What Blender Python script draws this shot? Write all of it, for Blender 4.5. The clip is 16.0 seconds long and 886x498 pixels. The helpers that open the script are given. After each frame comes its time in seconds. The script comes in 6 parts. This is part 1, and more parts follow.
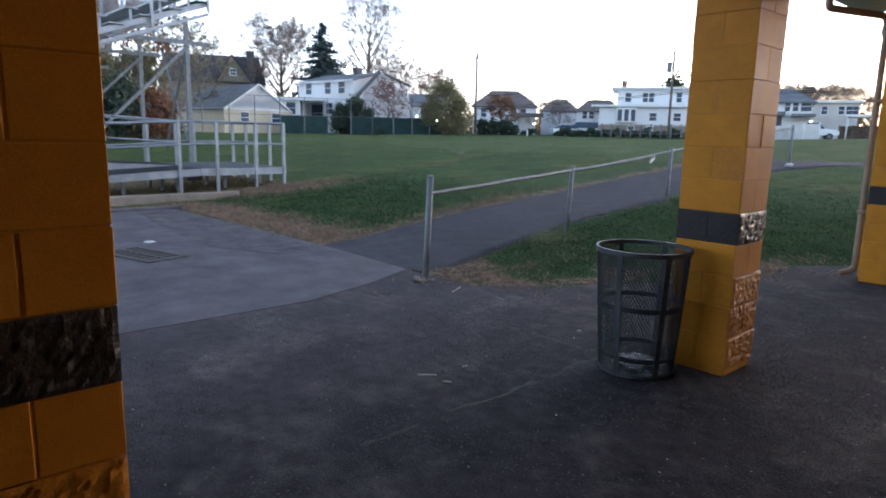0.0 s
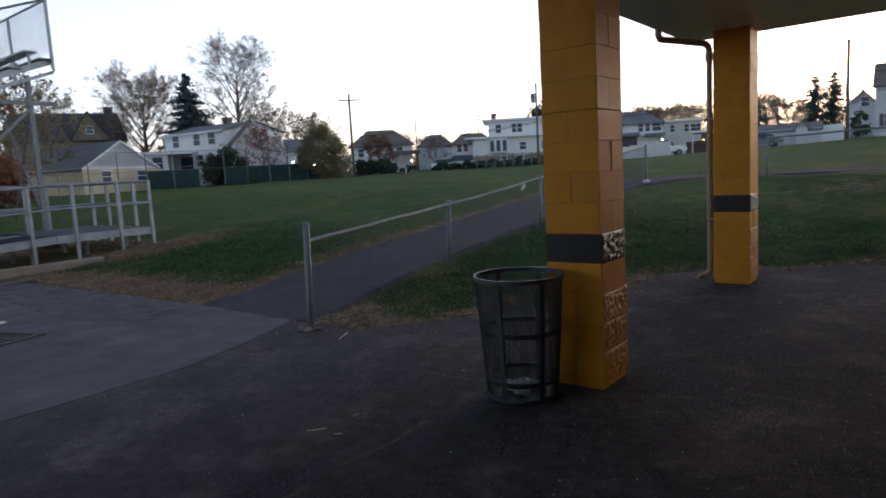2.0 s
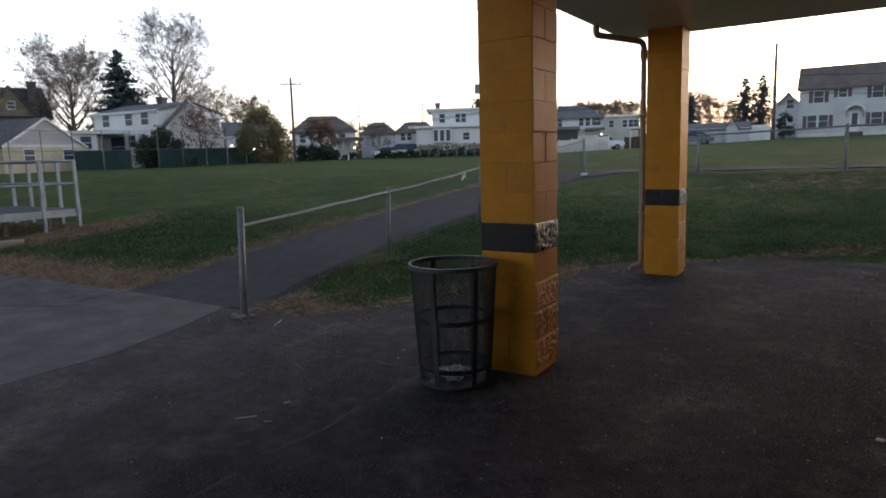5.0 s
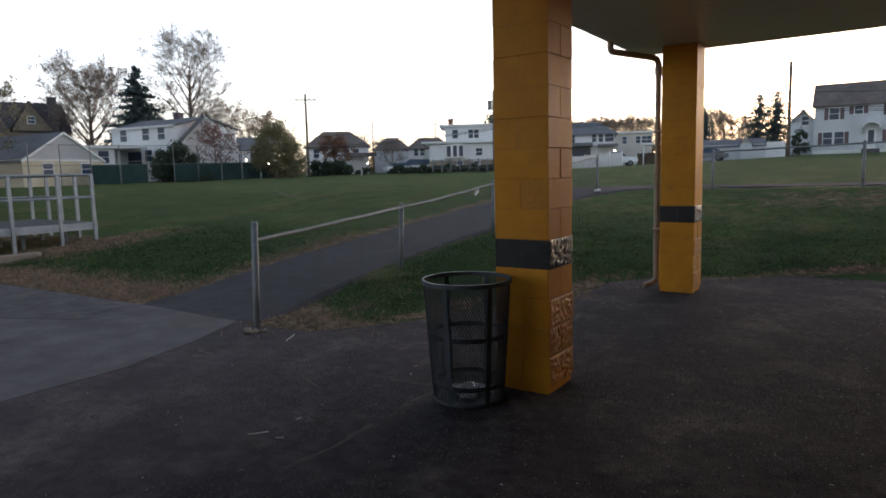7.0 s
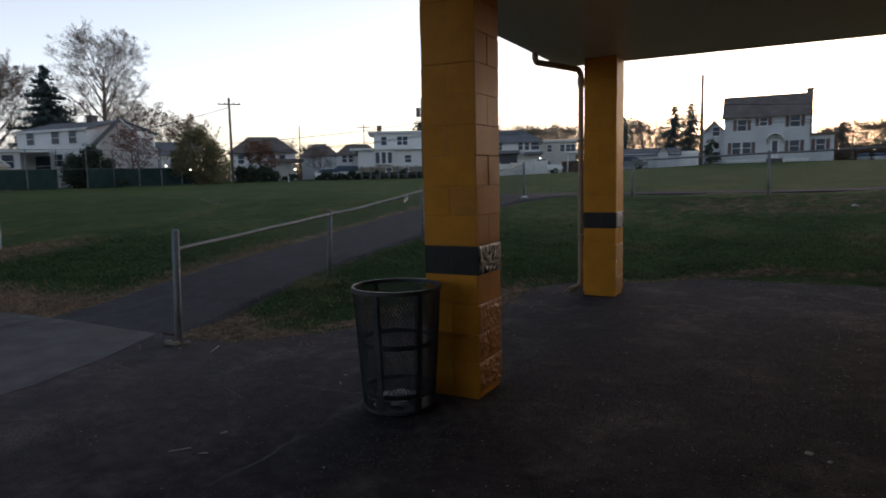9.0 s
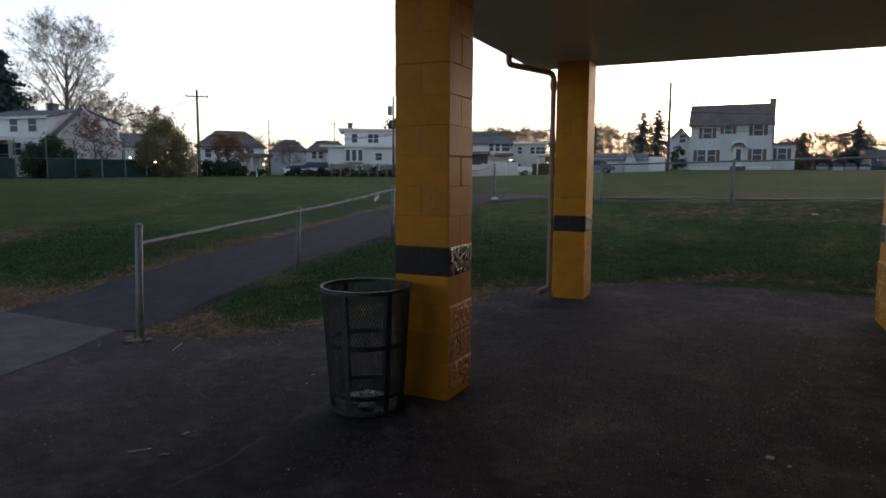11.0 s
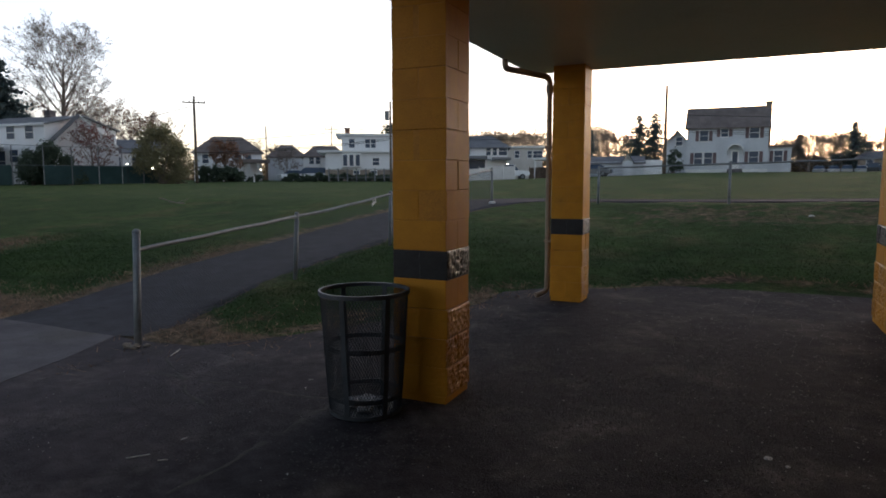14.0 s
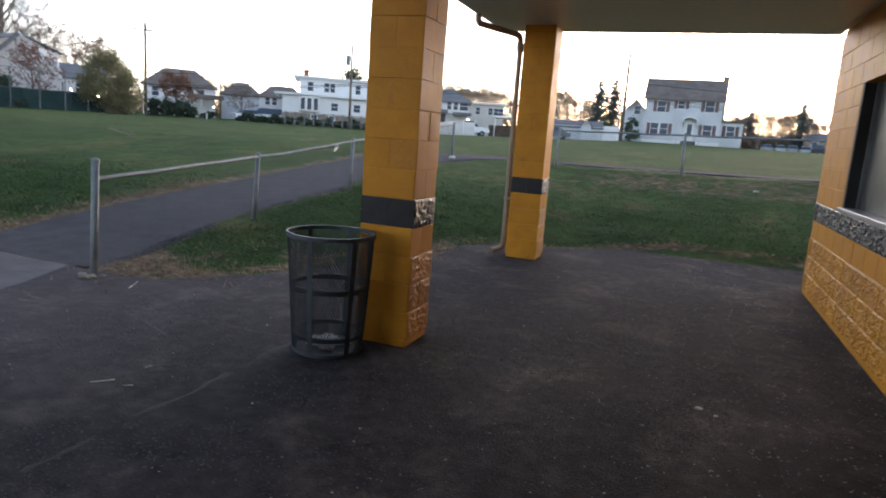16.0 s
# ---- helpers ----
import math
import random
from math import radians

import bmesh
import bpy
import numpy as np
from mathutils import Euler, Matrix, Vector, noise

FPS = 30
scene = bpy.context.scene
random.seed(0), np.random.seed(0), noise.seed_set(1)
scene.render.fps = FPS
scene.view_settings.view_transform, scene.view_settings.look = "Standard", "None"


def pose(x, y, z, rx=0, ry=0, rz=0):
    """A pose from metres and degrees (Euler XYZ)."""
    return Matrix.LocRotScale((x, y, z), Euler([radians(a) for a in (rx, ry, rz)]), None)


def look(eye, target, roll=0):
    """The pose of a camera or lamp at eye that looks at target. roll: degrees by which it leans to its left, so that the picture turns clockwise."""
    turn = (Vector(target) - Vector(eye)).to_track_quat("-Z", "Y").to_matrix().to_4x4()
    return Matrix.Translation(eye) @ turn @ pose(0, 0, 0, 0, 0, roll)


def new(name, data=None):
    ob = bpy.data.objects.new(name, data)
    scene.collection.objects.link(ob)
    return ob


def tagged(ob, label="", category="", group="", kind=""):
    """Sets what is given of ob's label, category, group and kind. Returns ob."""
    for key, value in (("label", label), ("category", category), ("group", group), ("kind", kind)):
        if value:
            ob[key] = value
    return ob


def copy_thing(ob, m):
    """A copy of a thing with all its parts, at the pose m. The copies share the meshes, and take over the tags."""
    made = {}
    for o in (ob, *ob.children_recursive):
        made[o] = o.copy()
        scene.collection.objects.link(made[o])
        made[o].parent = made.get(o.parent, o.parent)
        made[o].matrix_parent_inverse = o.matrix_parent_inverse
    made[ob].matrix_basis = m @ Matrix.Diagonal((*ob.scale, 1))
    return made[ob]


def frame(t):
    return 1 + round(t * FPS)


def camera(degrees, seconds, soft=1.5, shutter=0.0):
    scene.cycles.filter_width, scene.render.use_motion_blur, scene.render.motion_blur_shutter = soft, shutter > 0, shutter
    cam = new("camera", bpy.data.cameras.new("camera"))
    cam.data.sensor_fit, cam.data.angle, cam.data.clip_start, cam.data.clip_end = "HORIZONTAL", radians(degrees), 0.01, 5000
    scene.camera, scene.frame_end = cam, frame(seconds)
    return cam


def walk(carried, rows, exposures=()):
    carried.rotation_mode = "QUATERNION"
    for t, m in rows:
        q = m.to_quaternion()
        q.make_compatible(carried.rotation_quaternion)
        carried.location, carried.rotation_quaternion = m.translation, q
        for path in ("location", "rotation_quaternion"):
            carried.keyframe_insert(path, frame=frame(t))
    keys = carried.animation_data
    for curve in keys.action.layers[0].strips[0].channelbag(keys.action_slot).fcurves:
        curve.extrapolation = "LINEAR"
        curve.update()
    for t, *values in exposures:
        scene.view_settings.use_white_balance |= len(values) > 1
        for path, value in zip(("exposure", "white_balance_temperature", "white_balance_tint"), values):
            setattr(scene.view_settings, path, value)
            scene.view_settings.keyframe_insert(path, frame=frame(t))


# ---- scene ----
cam = camera(69.1, 16.0, soft=1.75, shutter=0.35)

# seconds, eye, target, roll
PATH = [
    (0, (1.892, -4.161, 1.485), (0.431, -2.841, 1.136), 1.3),
    (0.5, (1.895, -4.076, 1.493), (0.398, -2.786, 1.185), -2.7),
    (1, (1.951, -4.1, 1.507), (0.602, -2.634, 1.325), -4.5),
    (1.5, (1.948, -4.113, 1.505), (0.666, -2.595, 1.286), -2.5),
    (2, (1.94, -4.092, 1.508), (0.718, -2.527, 1.269), -3.2),
    (2.5, (1.94, -4.068, 1.507), (0.864, -2.396, 1.291), -2.2),
    (3, (1.949, -4.048, 1.499), (1.107, -2.247, 1.276), -0.1),
    (3.5, (1.964, -4.028, 1.496), (1.219, -2.184, 1.288), -1.1),
    (4, (1.962, -4.063, 1.499), (1.073, -2.286, 1.269), -1.5),
    (4.5, (1.985, -4.076, 1.497), (0.939, -2.395, 1.212), -1.5),
    (7, (1.961, -4.062, 1.499), (0.853, -2.413, 1.267), -1.4),
    (7.5, (1.97, -4.068, 1.498), (0.91, -2.385, 1.287), -1.3),
    (8, (1.975, -4.07, 1.498), (1.004, -2.33, 1.326), -1.5),
    (8.5, (1.972, -4.069, 1.498), (0.975, -2.343, 1.324), -1.6),
    (9, (1.963, -4.064, 1.499), (1.042, -2.302, 1.283), -1.2),
    (9.5, (1.948, -4.054, 1.504), (1.108, -2.248, 1.327), -0.1),
    (10, (1.94, -4.05, 1.508), (1.102, -2.244, 1.316), 0.2),
    (12.5, (1.937, -4.044, 1.499), (1.116, -2.235, 1.26), 0.6),
    (13, (1.937, -4.05, 1.501), (1.12, -2.241, 1.259), 0.6),
    (13.5, (1.942, -4.047, 1.499), (1.118, -2.238, 1.284), 0.1),
    (14, (1.944, -4.054, 1.501), (1.115, -2.245, 1.296), -0.1),
    (14.5, (1.982, -4.04, 1.498), (1.017, -2.301, 1.288), -1.6),
    (15, (1.968, -4.048, 1.482), (0.889, -2.398, 1.147), -1.6),
    (15.5, (1.926, -4.133, 1.492), (1.072, -2.355, 1.164), -0.8),
    (16, (1.915, -4.217, 1.486), (1.234, -2.368, 1.144), 4.1),
]
EXPOSURES = [(t, e, k, 14) for t, e, k in (
    (0, 2.35, 5400), (0.5, 2.6, 5400), (0.7, 2.3, 5450), (1.0, 1.2, 5600), (1.5, 1.05, 5700), (2.0, 1.25, 5750), (2.5, 1.15, 5800), (3.0, 1.25, 6000), (3.5, 1.05, 6100), (4.0, 1.12, 6100), (4.5, 1.4, 6050), (7, 1.45, 6100), (7.5, 1.25, 6050),
    (8, 0.75, 5950), (8.6, 0.65, 5900), (9.5, 0.85, 6000), (10.0, 0.8, 6000), (12.5, 1.4, 5950), (13.5, 1.3, 5950), (14, 1.1, 6000), (14.6, 1.1, 6000), (15.0, 1.5, 5950), (16, 2.3, 5850))]
walk(cam, [(t, look(e, g, r)) for t, e, g, r in PATH], EXPOSURES)

# ---- sky and sun, shortly after sunset ----
SUN_TURN, SUN_UP = 4.0, 3.0        # degrees from +y towards +x, and above the horizon
HAZE = 3.5
world = bpy.data.worlds.new("dusk_sky")
scene.world = world
world.use_nodes = True
wn = world.node_tree
sky = wn.nodes.new("ShaderNodeTexSky")
sky.sky_type, sky.sun_disc = "NISHITA", False
sky.sun_elevation, sky.sun_rotation = radians(SUN_UP), radians(SUN_TURN)
sky.air_density, sky.dust_density, sky.ozone_density = 1.0, 1.6, 1.5
wn.nodes["Background"].inputs["Strength"].default_value = 0.15
pale = wn.nodes.new("ShaderNodeHueSaturation")          # thin high cloud takes the colour out of the clear sky
pale.inputs["Saturation"].default_value = 0.75
wn.links.new(sky.outputs[0], pale.inputs["Color"])
# evening haze: strongest low down and towards the sunset, fading upwards
co = wn.nodes.new("ShaderNodeTexCoord")
dot = wn.nodes.new("ShaderNodeVectorMath")
dot.operation = "DOT_PRODUCT"
dot.inputs[1].default_value = (math.sin(radians(SUN_TURN)), math.cos(radians(SUN_TURN)), 0)
wn.links.new(co.outputs["Generated"], dot.inputs[0])
sep = wn.nodes.new("ShaderNodeSeparateXYZ")
wn.links.new(co.outputs["Generated"], sep.inputs[0])


def fade(value, a, b, lo, hi):
    r = wn.nodes.new("ShaderNodeMapRange")
    r.interpolation_type = "SMOOTHSTEP"
    for k, v in zip(("From Min", "From Max", "To Min", "To Max"), (a, b, lo, hi)):
        r.inputs[k].default_value = v
    wn.links.new(value, r.inputs["Value"])
    return r.outputs["Result"]


haze = wn.nodes.new("ShaderNodeMath")
haze.operation = "MULTIPLY"
wn.links.new(fade(dot.outputs["Value"], -0.6, 0.9, 0.52, 1.0), haze.inputs[0])
wn.links.new(fade(sep.outputs["Z"], -0.05, 0.68, HAZE, 0.0), haze.inputs[1])
veil = wn.nodes.new("ShaderNodeVectorMath")
veil.operation = "SCALE"
low = wn.nodes.new("ShaderNodeMath")
low.operation = "MULTIPLY"
wn.links.new(fade(sep.outputs["Z"], 0.02, 0.17, 1.0, 0.0), low.inputs[0])
wn.links.new(fade(dot.outputs["Value"], 0.1, 0.9, 0.0, 1.0), low.inputs[1])
tint = wn.nodes.new("ShaderNodeMix")                     # warm along the horizon below the sunset, cool elsewhere
tint.data_type = "RGBA"
wn.links.new(low.outputs[0], tint.inputs[0])
tint.inputs[6].default_value, tint.inputs[7].default_value = (0.95, 0.96, 1.02, 1), (1.0, 0.80, 0.52, 1)
wn.links.new(tint.outputs[2], veil.inputs[0])
wn.links.new(haze.outputs[0], veil.inputs["Scale"])
both = wn.nodes.new("ShaderNodeVectorMath")
both.operation = "ADD"
wn.links.new(pale.outputs[0], both.inputs[0])
wn.links.new(veil.outputs[0], both.inputs[1])
wn.links.new(both.outputs[0], wn.nodes["Background"].inputs["Color"])
sun = new("sun", bpy.data.lights.new("sun", "SUN"))
sun.data.energy, sun.data.angle, sun.data.color = 0.15, radians(10), (1, 0.78, 0.55)
sun.matrix_basis = look((0, 0, 0), (-math.sin(radians(SUN_TURN)), -math.cos(radians(SUN_TURN)), -math.tan(radians(SUN_UP))))

# ---- materials ----
def material(name, dark, light, size=0.3, fine=0.02, rough=0.7, bump=0.3, depth=0.004, metal=0.0, spread=(0.35, 0.65),
             third=None, third_size=1.0, third_at=(0.55, 0.7), piece=0.0, coat=0.0, rough_var=0.15, shine=0.5, mid=0.0, mid_size=0.07, grain=(-0.35, 1.1)):
    """A painted, mineral or metal surface: two tones mixed at one size, a finer grain, relief, and a third tone in patches."""
    m = bpy.data.materials.new(name)
    m.use_nodes = True
    nt = m.node_tree
    n, l = nt.nodes, nt.links
    bsdf = n["Principled BSDF"]
    geo = n.new("ShaderNodeNewGeometry")

    def noise_at(scale, detail=4.0):
        t = n.new("ShaderNodeTexNoise")
        t.inputs["Scale"].default_value, t.inputs["Detail"].default_value = 1.0 / scale, detail
        t.inputs["Roughness"].default_value = 0.6
        l.new(geo.outputs["Position"], t.inputs["Vector"])
        return t.outputs["Fac"]

    def ramp(fac, a, b):
        r = n.new("ShaderNodeMapRange")
        r.inputs["From Min"].default_value, r.inputs["From Max"].default_value = a, b
        l.new(fac, r.inputs["Value"])
        return r.outputs["Result"]

    def mix(fac, a, b, how="MIX"):
        x = n.new("ShaderNodeMix")
        x.data_type, x.blend_type = "RGBA", how
        for sock, v in ((x.inputs[0], fac), (x.inputs[6], a), (x.inputs[7], b)):
            if hasattr(v, "is_output"):
                l.new(v, sock)
            elif isinstance(v, tuple):
                sock.default_value = (*v, 1)
            else:
                sock.default_value = v
        return x.outputs[2]

    big, small = noise_at(size), noise_at(fine, 3.0)
    c = mix(ramp(big, *spread), dark, light)
    if third:
        c = mix(ramp(noise_at(third_size), *third_at), c, third)
    if mid:
        k = n.new("ShaderNodeCombineColor")
        for j in range(3):
            l.new(ramp(noise_at(mid_size, 5.0), 0.5 - 0.5 / mid, 0.5 + 0.5 / mid), k.inputs[j])
        c = mix(0.6, c, k.outputs[0], "OVERLAY")
    g = n.new("ShaderNodeCombineColor")
    for k in range(3):
        l.new(ramp(small, *grain), g.inputs[k])
    c = mix(0.55, c, g.outputs[0], "OVERLAY")
    if piece:
        info = n.new("ShaderNodeObjectInfo")
        hsv = n.new("ShaderNodeHueSaturation")
        r = n.new("ShaderNodeMapRange")
        r.inputs["To Min"].default_value, r.inputs["To Max"].default_value = 1 - piece, 1 + piece
        l.new(info.outputs["Random"], r.inputs["Value"])
        l.new(r.outputs["Result"], hsv.inputs["Value"])
        l.new(c, hsv.inputs["Color"])
        c = hsv.outputs["Color"]
    l.new(c, bsdf.inputs["Base Color"])
    rr = n.new("ShaderNodeMapRange")
    rr.inputs["To Min"].default_value, rr.inputs["To Max"].default_value = rough - rough_var, min(1, rough + rough_var)
    l.new(big, rr.inputs["Value"])
    l.new(rr.outputs["Result"], bsdf.inputs["Roughness"])
    bsdf.inputs["Specular IOR Level"].default_value = shine
    bsdf.inputs["Metallic"].default_value = metal
    bsdf.inputs["Coat Weight"].default_value = coat
    if bump:
        b = n.new("ShaderNodeBump")
        b.inputs["Strength"].default_value, b.inputs["Distance"].default_value = bump, depth
        l.new(small, b.inputs["Height"])
        l.new(b.outputs["Normal"], bsdf.inputs["Normal"])
    return m


YELLOW = material("yellow_block_paint", (0.50, 0.205, 0.012), (0.61, 0.26, 0.017), 0.25, 0.006, 0.52, 0.5, 0.002, piece=0.05, shine=0.2,
                  third=(0.33, 0.15, 0.02), third_size=0.5, third_at=(0.6, 0.8))
BLACK = material("black_block_paint", (0.018, 0.017, 0.018), (0.032, 0.030, 0.032), 0.2, 0.006, 0.6, 0.5, 0.002, piece=0.1, shine=0.3)
SPLIT_YELLOW = material("yellow_split_block_paint", (0.50, 0.205, 0.012), (0.61, 0.26, 0.017), 0.25, 0.012, 0.42, 0.8, 0.006, piece=0.08, shine=0.4,
                        third=(0.30, 0.14, 0.025), third_size=0.3, third_at=(0.55, 0.8))
SPLIT_BLACK = material("black_split_block_paint", (0.022, 0.022, 0.026), (0.04, 0.04, 0.045), 0.2, 0.012, 0.3, 0.8, 0.006, piece=0.1)
CHAIN = material("dull_fence_wire", (0.06, 0.062, 0.065), (0.10, 0.10, 0.105), 0.2, 0.02, 0.6, 0.0, metal=0.3)
MORTAR = material("painted_mortar", (0.44, 0.18, 0.012), (0.54, 0.23, 0.016), 0.2, 0.01, 0.7, 0.4, 0.003)
MORTAR_BLACK = material("black_painted_mortar", (0.015, 0.015, 0.018), (0.025, 0.025, 0.03), 0.2, 0.01, 0.6, 0.4, 0.003)
PLASTER = material("grey_soffit_paint", (0.72, 0.72, 0.70), (0.80, 0.79, 0.77), 1.2, 0.03, 0.34, 0.15, 0.002,
                   third=(0.6, 0.59, 0.55), third_size=0.8, third_at=(0.6, 0.85))
ASPHALT = material("worn_asphalt", (0.0240, 0.0214, 0.0250), (0.0475, 0.0405, 0.0438), 0.55, 0.013, 0.92, 1.0, 0.009, shine=0.12, mid=2.0, mid_size=0.11,
                   third=(0.115, 0.098, 0.090), third_size=0.8, third_at=(0.5, 0.75), grain=(0.12, 0.85), rough_var=0.06)
PATH_ASPHALT = material("path_asphalt", (0.025, 0.0235, 0.031), (0.043, 0.040, 0.050), 0.8, 0.014, 0.82, 0.9, 0.006, shine=0.2, mid=1.2, mid_size=0.2, grain=(0.0, 0.95), rough_var=0.06)
PATCH = material("patched_asphalt", (0.074, 0.067, 0.075), (0.108, 0.097, 0.106), 0.7, 0.014, 0.88, 0.9, 0.006, shine=0.2, mid=1.4, mid_size=0.25,
                 third=(0.12, 0.105, 0.095), third_size=0.8, third_at=(0.5, 0.7), grain=(0.0, 0.95), rough_var=0.06)
STICK = material("pale_dry_wood", (0.58, 0.53, 0.46), (0.76, 0.71, 0.63), 0.1, 0.01, 0.8, 0.0)
CONCRETE = material("grey_concrete_slab", (0.092, 0.082, 0.089), (0.136, 0.121, 0.130), 0.9, 0.012, 0.88, 0.6, 0.004, shine=0.2, mid=1.1, mid_size=0.4,
                    third=(0.105, 0.094, 0.085), third_size=1.7, third_at=(0.52, 0.72), grain=(0.0, 0.95), rough_var=0.08)
GALV = material("galvanised_steel", (0.15, 0.16, 0.165), (0.23, 0.24, 0.25), 0.1, 0.01, 0.6, 0.25, 0.001, metal=0.45)
ALU = material("weathered_aluminium", (0.22, 0.235, 0.26), (0.33, 0.345, 0.37), 0.3, 0.02, 0.45, 0.15, 0.001, metal=0.7)
CAN_STEEL = material("grey_enamelled_steel", (0.034, 0.041, 0.050), (0.066, 0.074, 0.086), 0.15, 0.01, 0.5, 0.3, 0.001, metal=0.3,
                     third=(0.12, 0.075, 0.05), third_size=0.25, third_at=(0.66, 0.8))
BROWN_PIPE = material("tan_painted_downspout", (0.24, 0.17, 0.115), (0.32, 0.23, 0.16), 0.2, 0.02, 0.5, 0.2, 0.001)
SIDING = material("white_siding", (0.74, 0.74, 0.76), (0.82, 0.82, 0.84), 1.5, 0.1, 0.6, 0.2, 0.01)
GREY_SIDING = material("pale_grey_siding", (0.50, 0.52, 0.56), (0.58, 0.60, 0.64), 1.5, 0.1, 0.6, 0.2, 0.01)
PALE_STUCCO = material("pale_stucco", (0.54, 0.50, 0.46), (0.64, 0.60, 0.55), 1.5, 0.1, 0.8, 0.2, 0.01)
TAN = material("tan_gable_shingles", (0.30, 0.26, 0.20), (0.40, 0.34, 0.27), 0.8, 0.1, 0.85, 0.3, 0.01)
# for the added unseen walls, dark so that little light bounces off them
BLOCKER = material("dark_light_blocker", (0.09, 0.085, 0.08), (0.14, 0.13, 0.12), 0.5, 0.03, 0.9, 0.4, 0.004)
CREAM = material("cream_stucco", (0.50, 0.42, 0.30), (0.58, 0.50, 0.37), 1.5, 0.1, 0.8, 0.2, 0.01)
STONE = material("tan_stone_wall", (0.20, 0.16, 0.13), (0.30, 0.25, 0.20), 0.6, 0.1, 0.85, 0.3, 0.01)
SHINGLE = material("dark_roof_shingles", (0.13, 0.135, 0.15), (0.20, 0.20, 0.215), 1.2, 0.15, 0.85, 0.5, 0.02)
BROWN_SHINGLE = material("brown_roof_shingles", (0.13, 0.105, 0.097), (0.20, 0.165, 0.15), 1.2, 0.15, 0.85, 0.5, 0.02)
TRIM = material("white_trim_paint", (0.70, 0.70, 0.69), (0.80, 0.80, 0.79), 0.8, 0.05, 0.5, 0.1, 0.002)
SHUTTER = material("dull_red_shutter_paint", (0.10, 0.065, 0.07), (0.15, 0.095, 0.10), 0.6, 0.05, 0.6, 0.1, 0.002)
BRICK = material("weathered_brick", (0.20, 0.10, 0.07), (0.30, 0.16, 0.11), 0.4, 0.1, 0.85, 0.4, 0.01)
WOOD = material("grey_pole_wood", (0.11, 0.085, 0.065), (0.19, 0.15, 0.12), 0.4, 0.03, 0.85, 0.5, 0.006)
BARK = material("grey_brown_bark", (0.15, 0.122, 0.105), (0.25, 0.205, 0.175), 0.3, 0.05, 0.9, 0.6, 0.01)
NEEDLE = material("spruce_needles", (0.06, 0.09, 0.095), (0.12, 0.155, 0.155), 0.5, 0.06, 0.8, 0.0)
HEDGE = material("evergreen_leaves", (0.05, 0.075, 0.055), (0.10, 0.13, 0.085), 0.5, 0.06, 0.8, 0.0)
OLIVE_LEAF = material("fading_olive_leaves", (0.16, 0.155, 0.085), (0.29, 0.26, 0.15), 0.6, 0.06, 0.8, 0.0)
RUST_LEAF = material("rust_brown_leaves", (0.15, 0.075, 0.045), (0.27, 0.145, 0.085), 0.6, 0.06, 0.8, 0.0)
RED_LEAF = material("dull_red_leaves", (0.15, 0.06, 0.055), (0.26, 0.12, 0.105), 0.6, 0.06, 0.8, 0.0)
SCREEN = material("dark_green_screen_cloth", (0.025, 0.065, 0.065), (0.045, 0.09, 0.09), 0.8, 0.05, 0.8, 0.2, 0.004)
BLADE = material("green_grass_blades", (0.018, 0.044, 0.013), (0.042, 0.074, 0.022), 0.5, 0.03, 0.9, 0.0, shine=0.1)
STRAW = material("dry_straw", (0.17, 0.105, 0.068), (0.40, 0.26, 0.175), 0.3, 0.03, 0.85, 0.0)
RUBBER = material("black_rubber", (0.02, 0.02, 0.02), (0.035, 0.035, 0.035), 0.2, 0.02, 0.8, 0.2, 0.002)
GRAVEL = material("dark_gravel", (0.028, 0.026, 0.028), (0.125, 0.115, 0.112), 0.02, 0.006, 0.8, 0.0, shine=0.3)
GRIT = material("pale_grit", (0.28, 0.27, 0.26), (0.52, 0.50, 0.47), 0.05, 0.01, 0.8, 0.0)
LITTER = material("pale_paper_litter", (0.55, 0.53, 0.5), (0.72, 0.70, 0.66), 0.05, 0.01, 0.7, 0.3, 0.002)
FOIL = material("crumpled_clear_plastic", (0.25, 0.25, 0.26), (0.7, 0.71, 0.73), 0.03, 0.008, 0.25, 0.6, 0.004)
KERB = material("tan_weathered_concrete", (0.20, 0.16, 0.125), (0.30, 0.245, 0.195), 0.5, 0.02, 0.85, 0.5, 0.004)
IRON = material("rusted_cast_iron", (0.05, 0.046, 0.046), (0.10, 0.088, 0.08), 0.1, 0.01, 0.7, 0.4, 0.003, metal=0.4)
BLIND = material("grey_sheet_metal_shutter", (0.11, 0.11, 0.105), (0.17, 0.165, 0.155), 0.35, 0.02, 0.38, 0.1, 0.001, metal=0.3)
DARK_SHINGLE = material("sooty_roof_shingles", (0.055, 0.05, 0.055), (0.09, 0.08, 0.085), 1.2, 0.15, 0.85, 0.5, 0.02)
DARK = material("dark_painted_jamb", (0.02, 0.02, 0.021), (0.035, 0.035, 0.036), 0.3, 0.02, 0.6, 0.2, 0.001)
DECK = material("dull_grating_deck", (0.06, 0.064, 0.074), (0.11, 0.115, 0.125), 0.3, 0.03, 0.9, 0.6, 0.006, shine=0.2)
THICKET = material("brown_thicket", (0.15, 0.105, 0.06), (0.27, 0.19, 0.11), 0.8, 0.1, 0.9, 0.0)
WHITE_CAR = material("white_car_paint", (0.68, 0.69, 0.70), (0.76, 0.77, 0.78), 0.8, 0.1, 0.3, 0.0, coat=0.5, rough_var=0.05)
DARK_CAR = material("dark_car_paint", (0.03, 0.035, 0.045), (0.05, 0.055, 0.065), 0.8, 0.1, 0.3, 0.0, coat=0.5, rough_var=0.05)
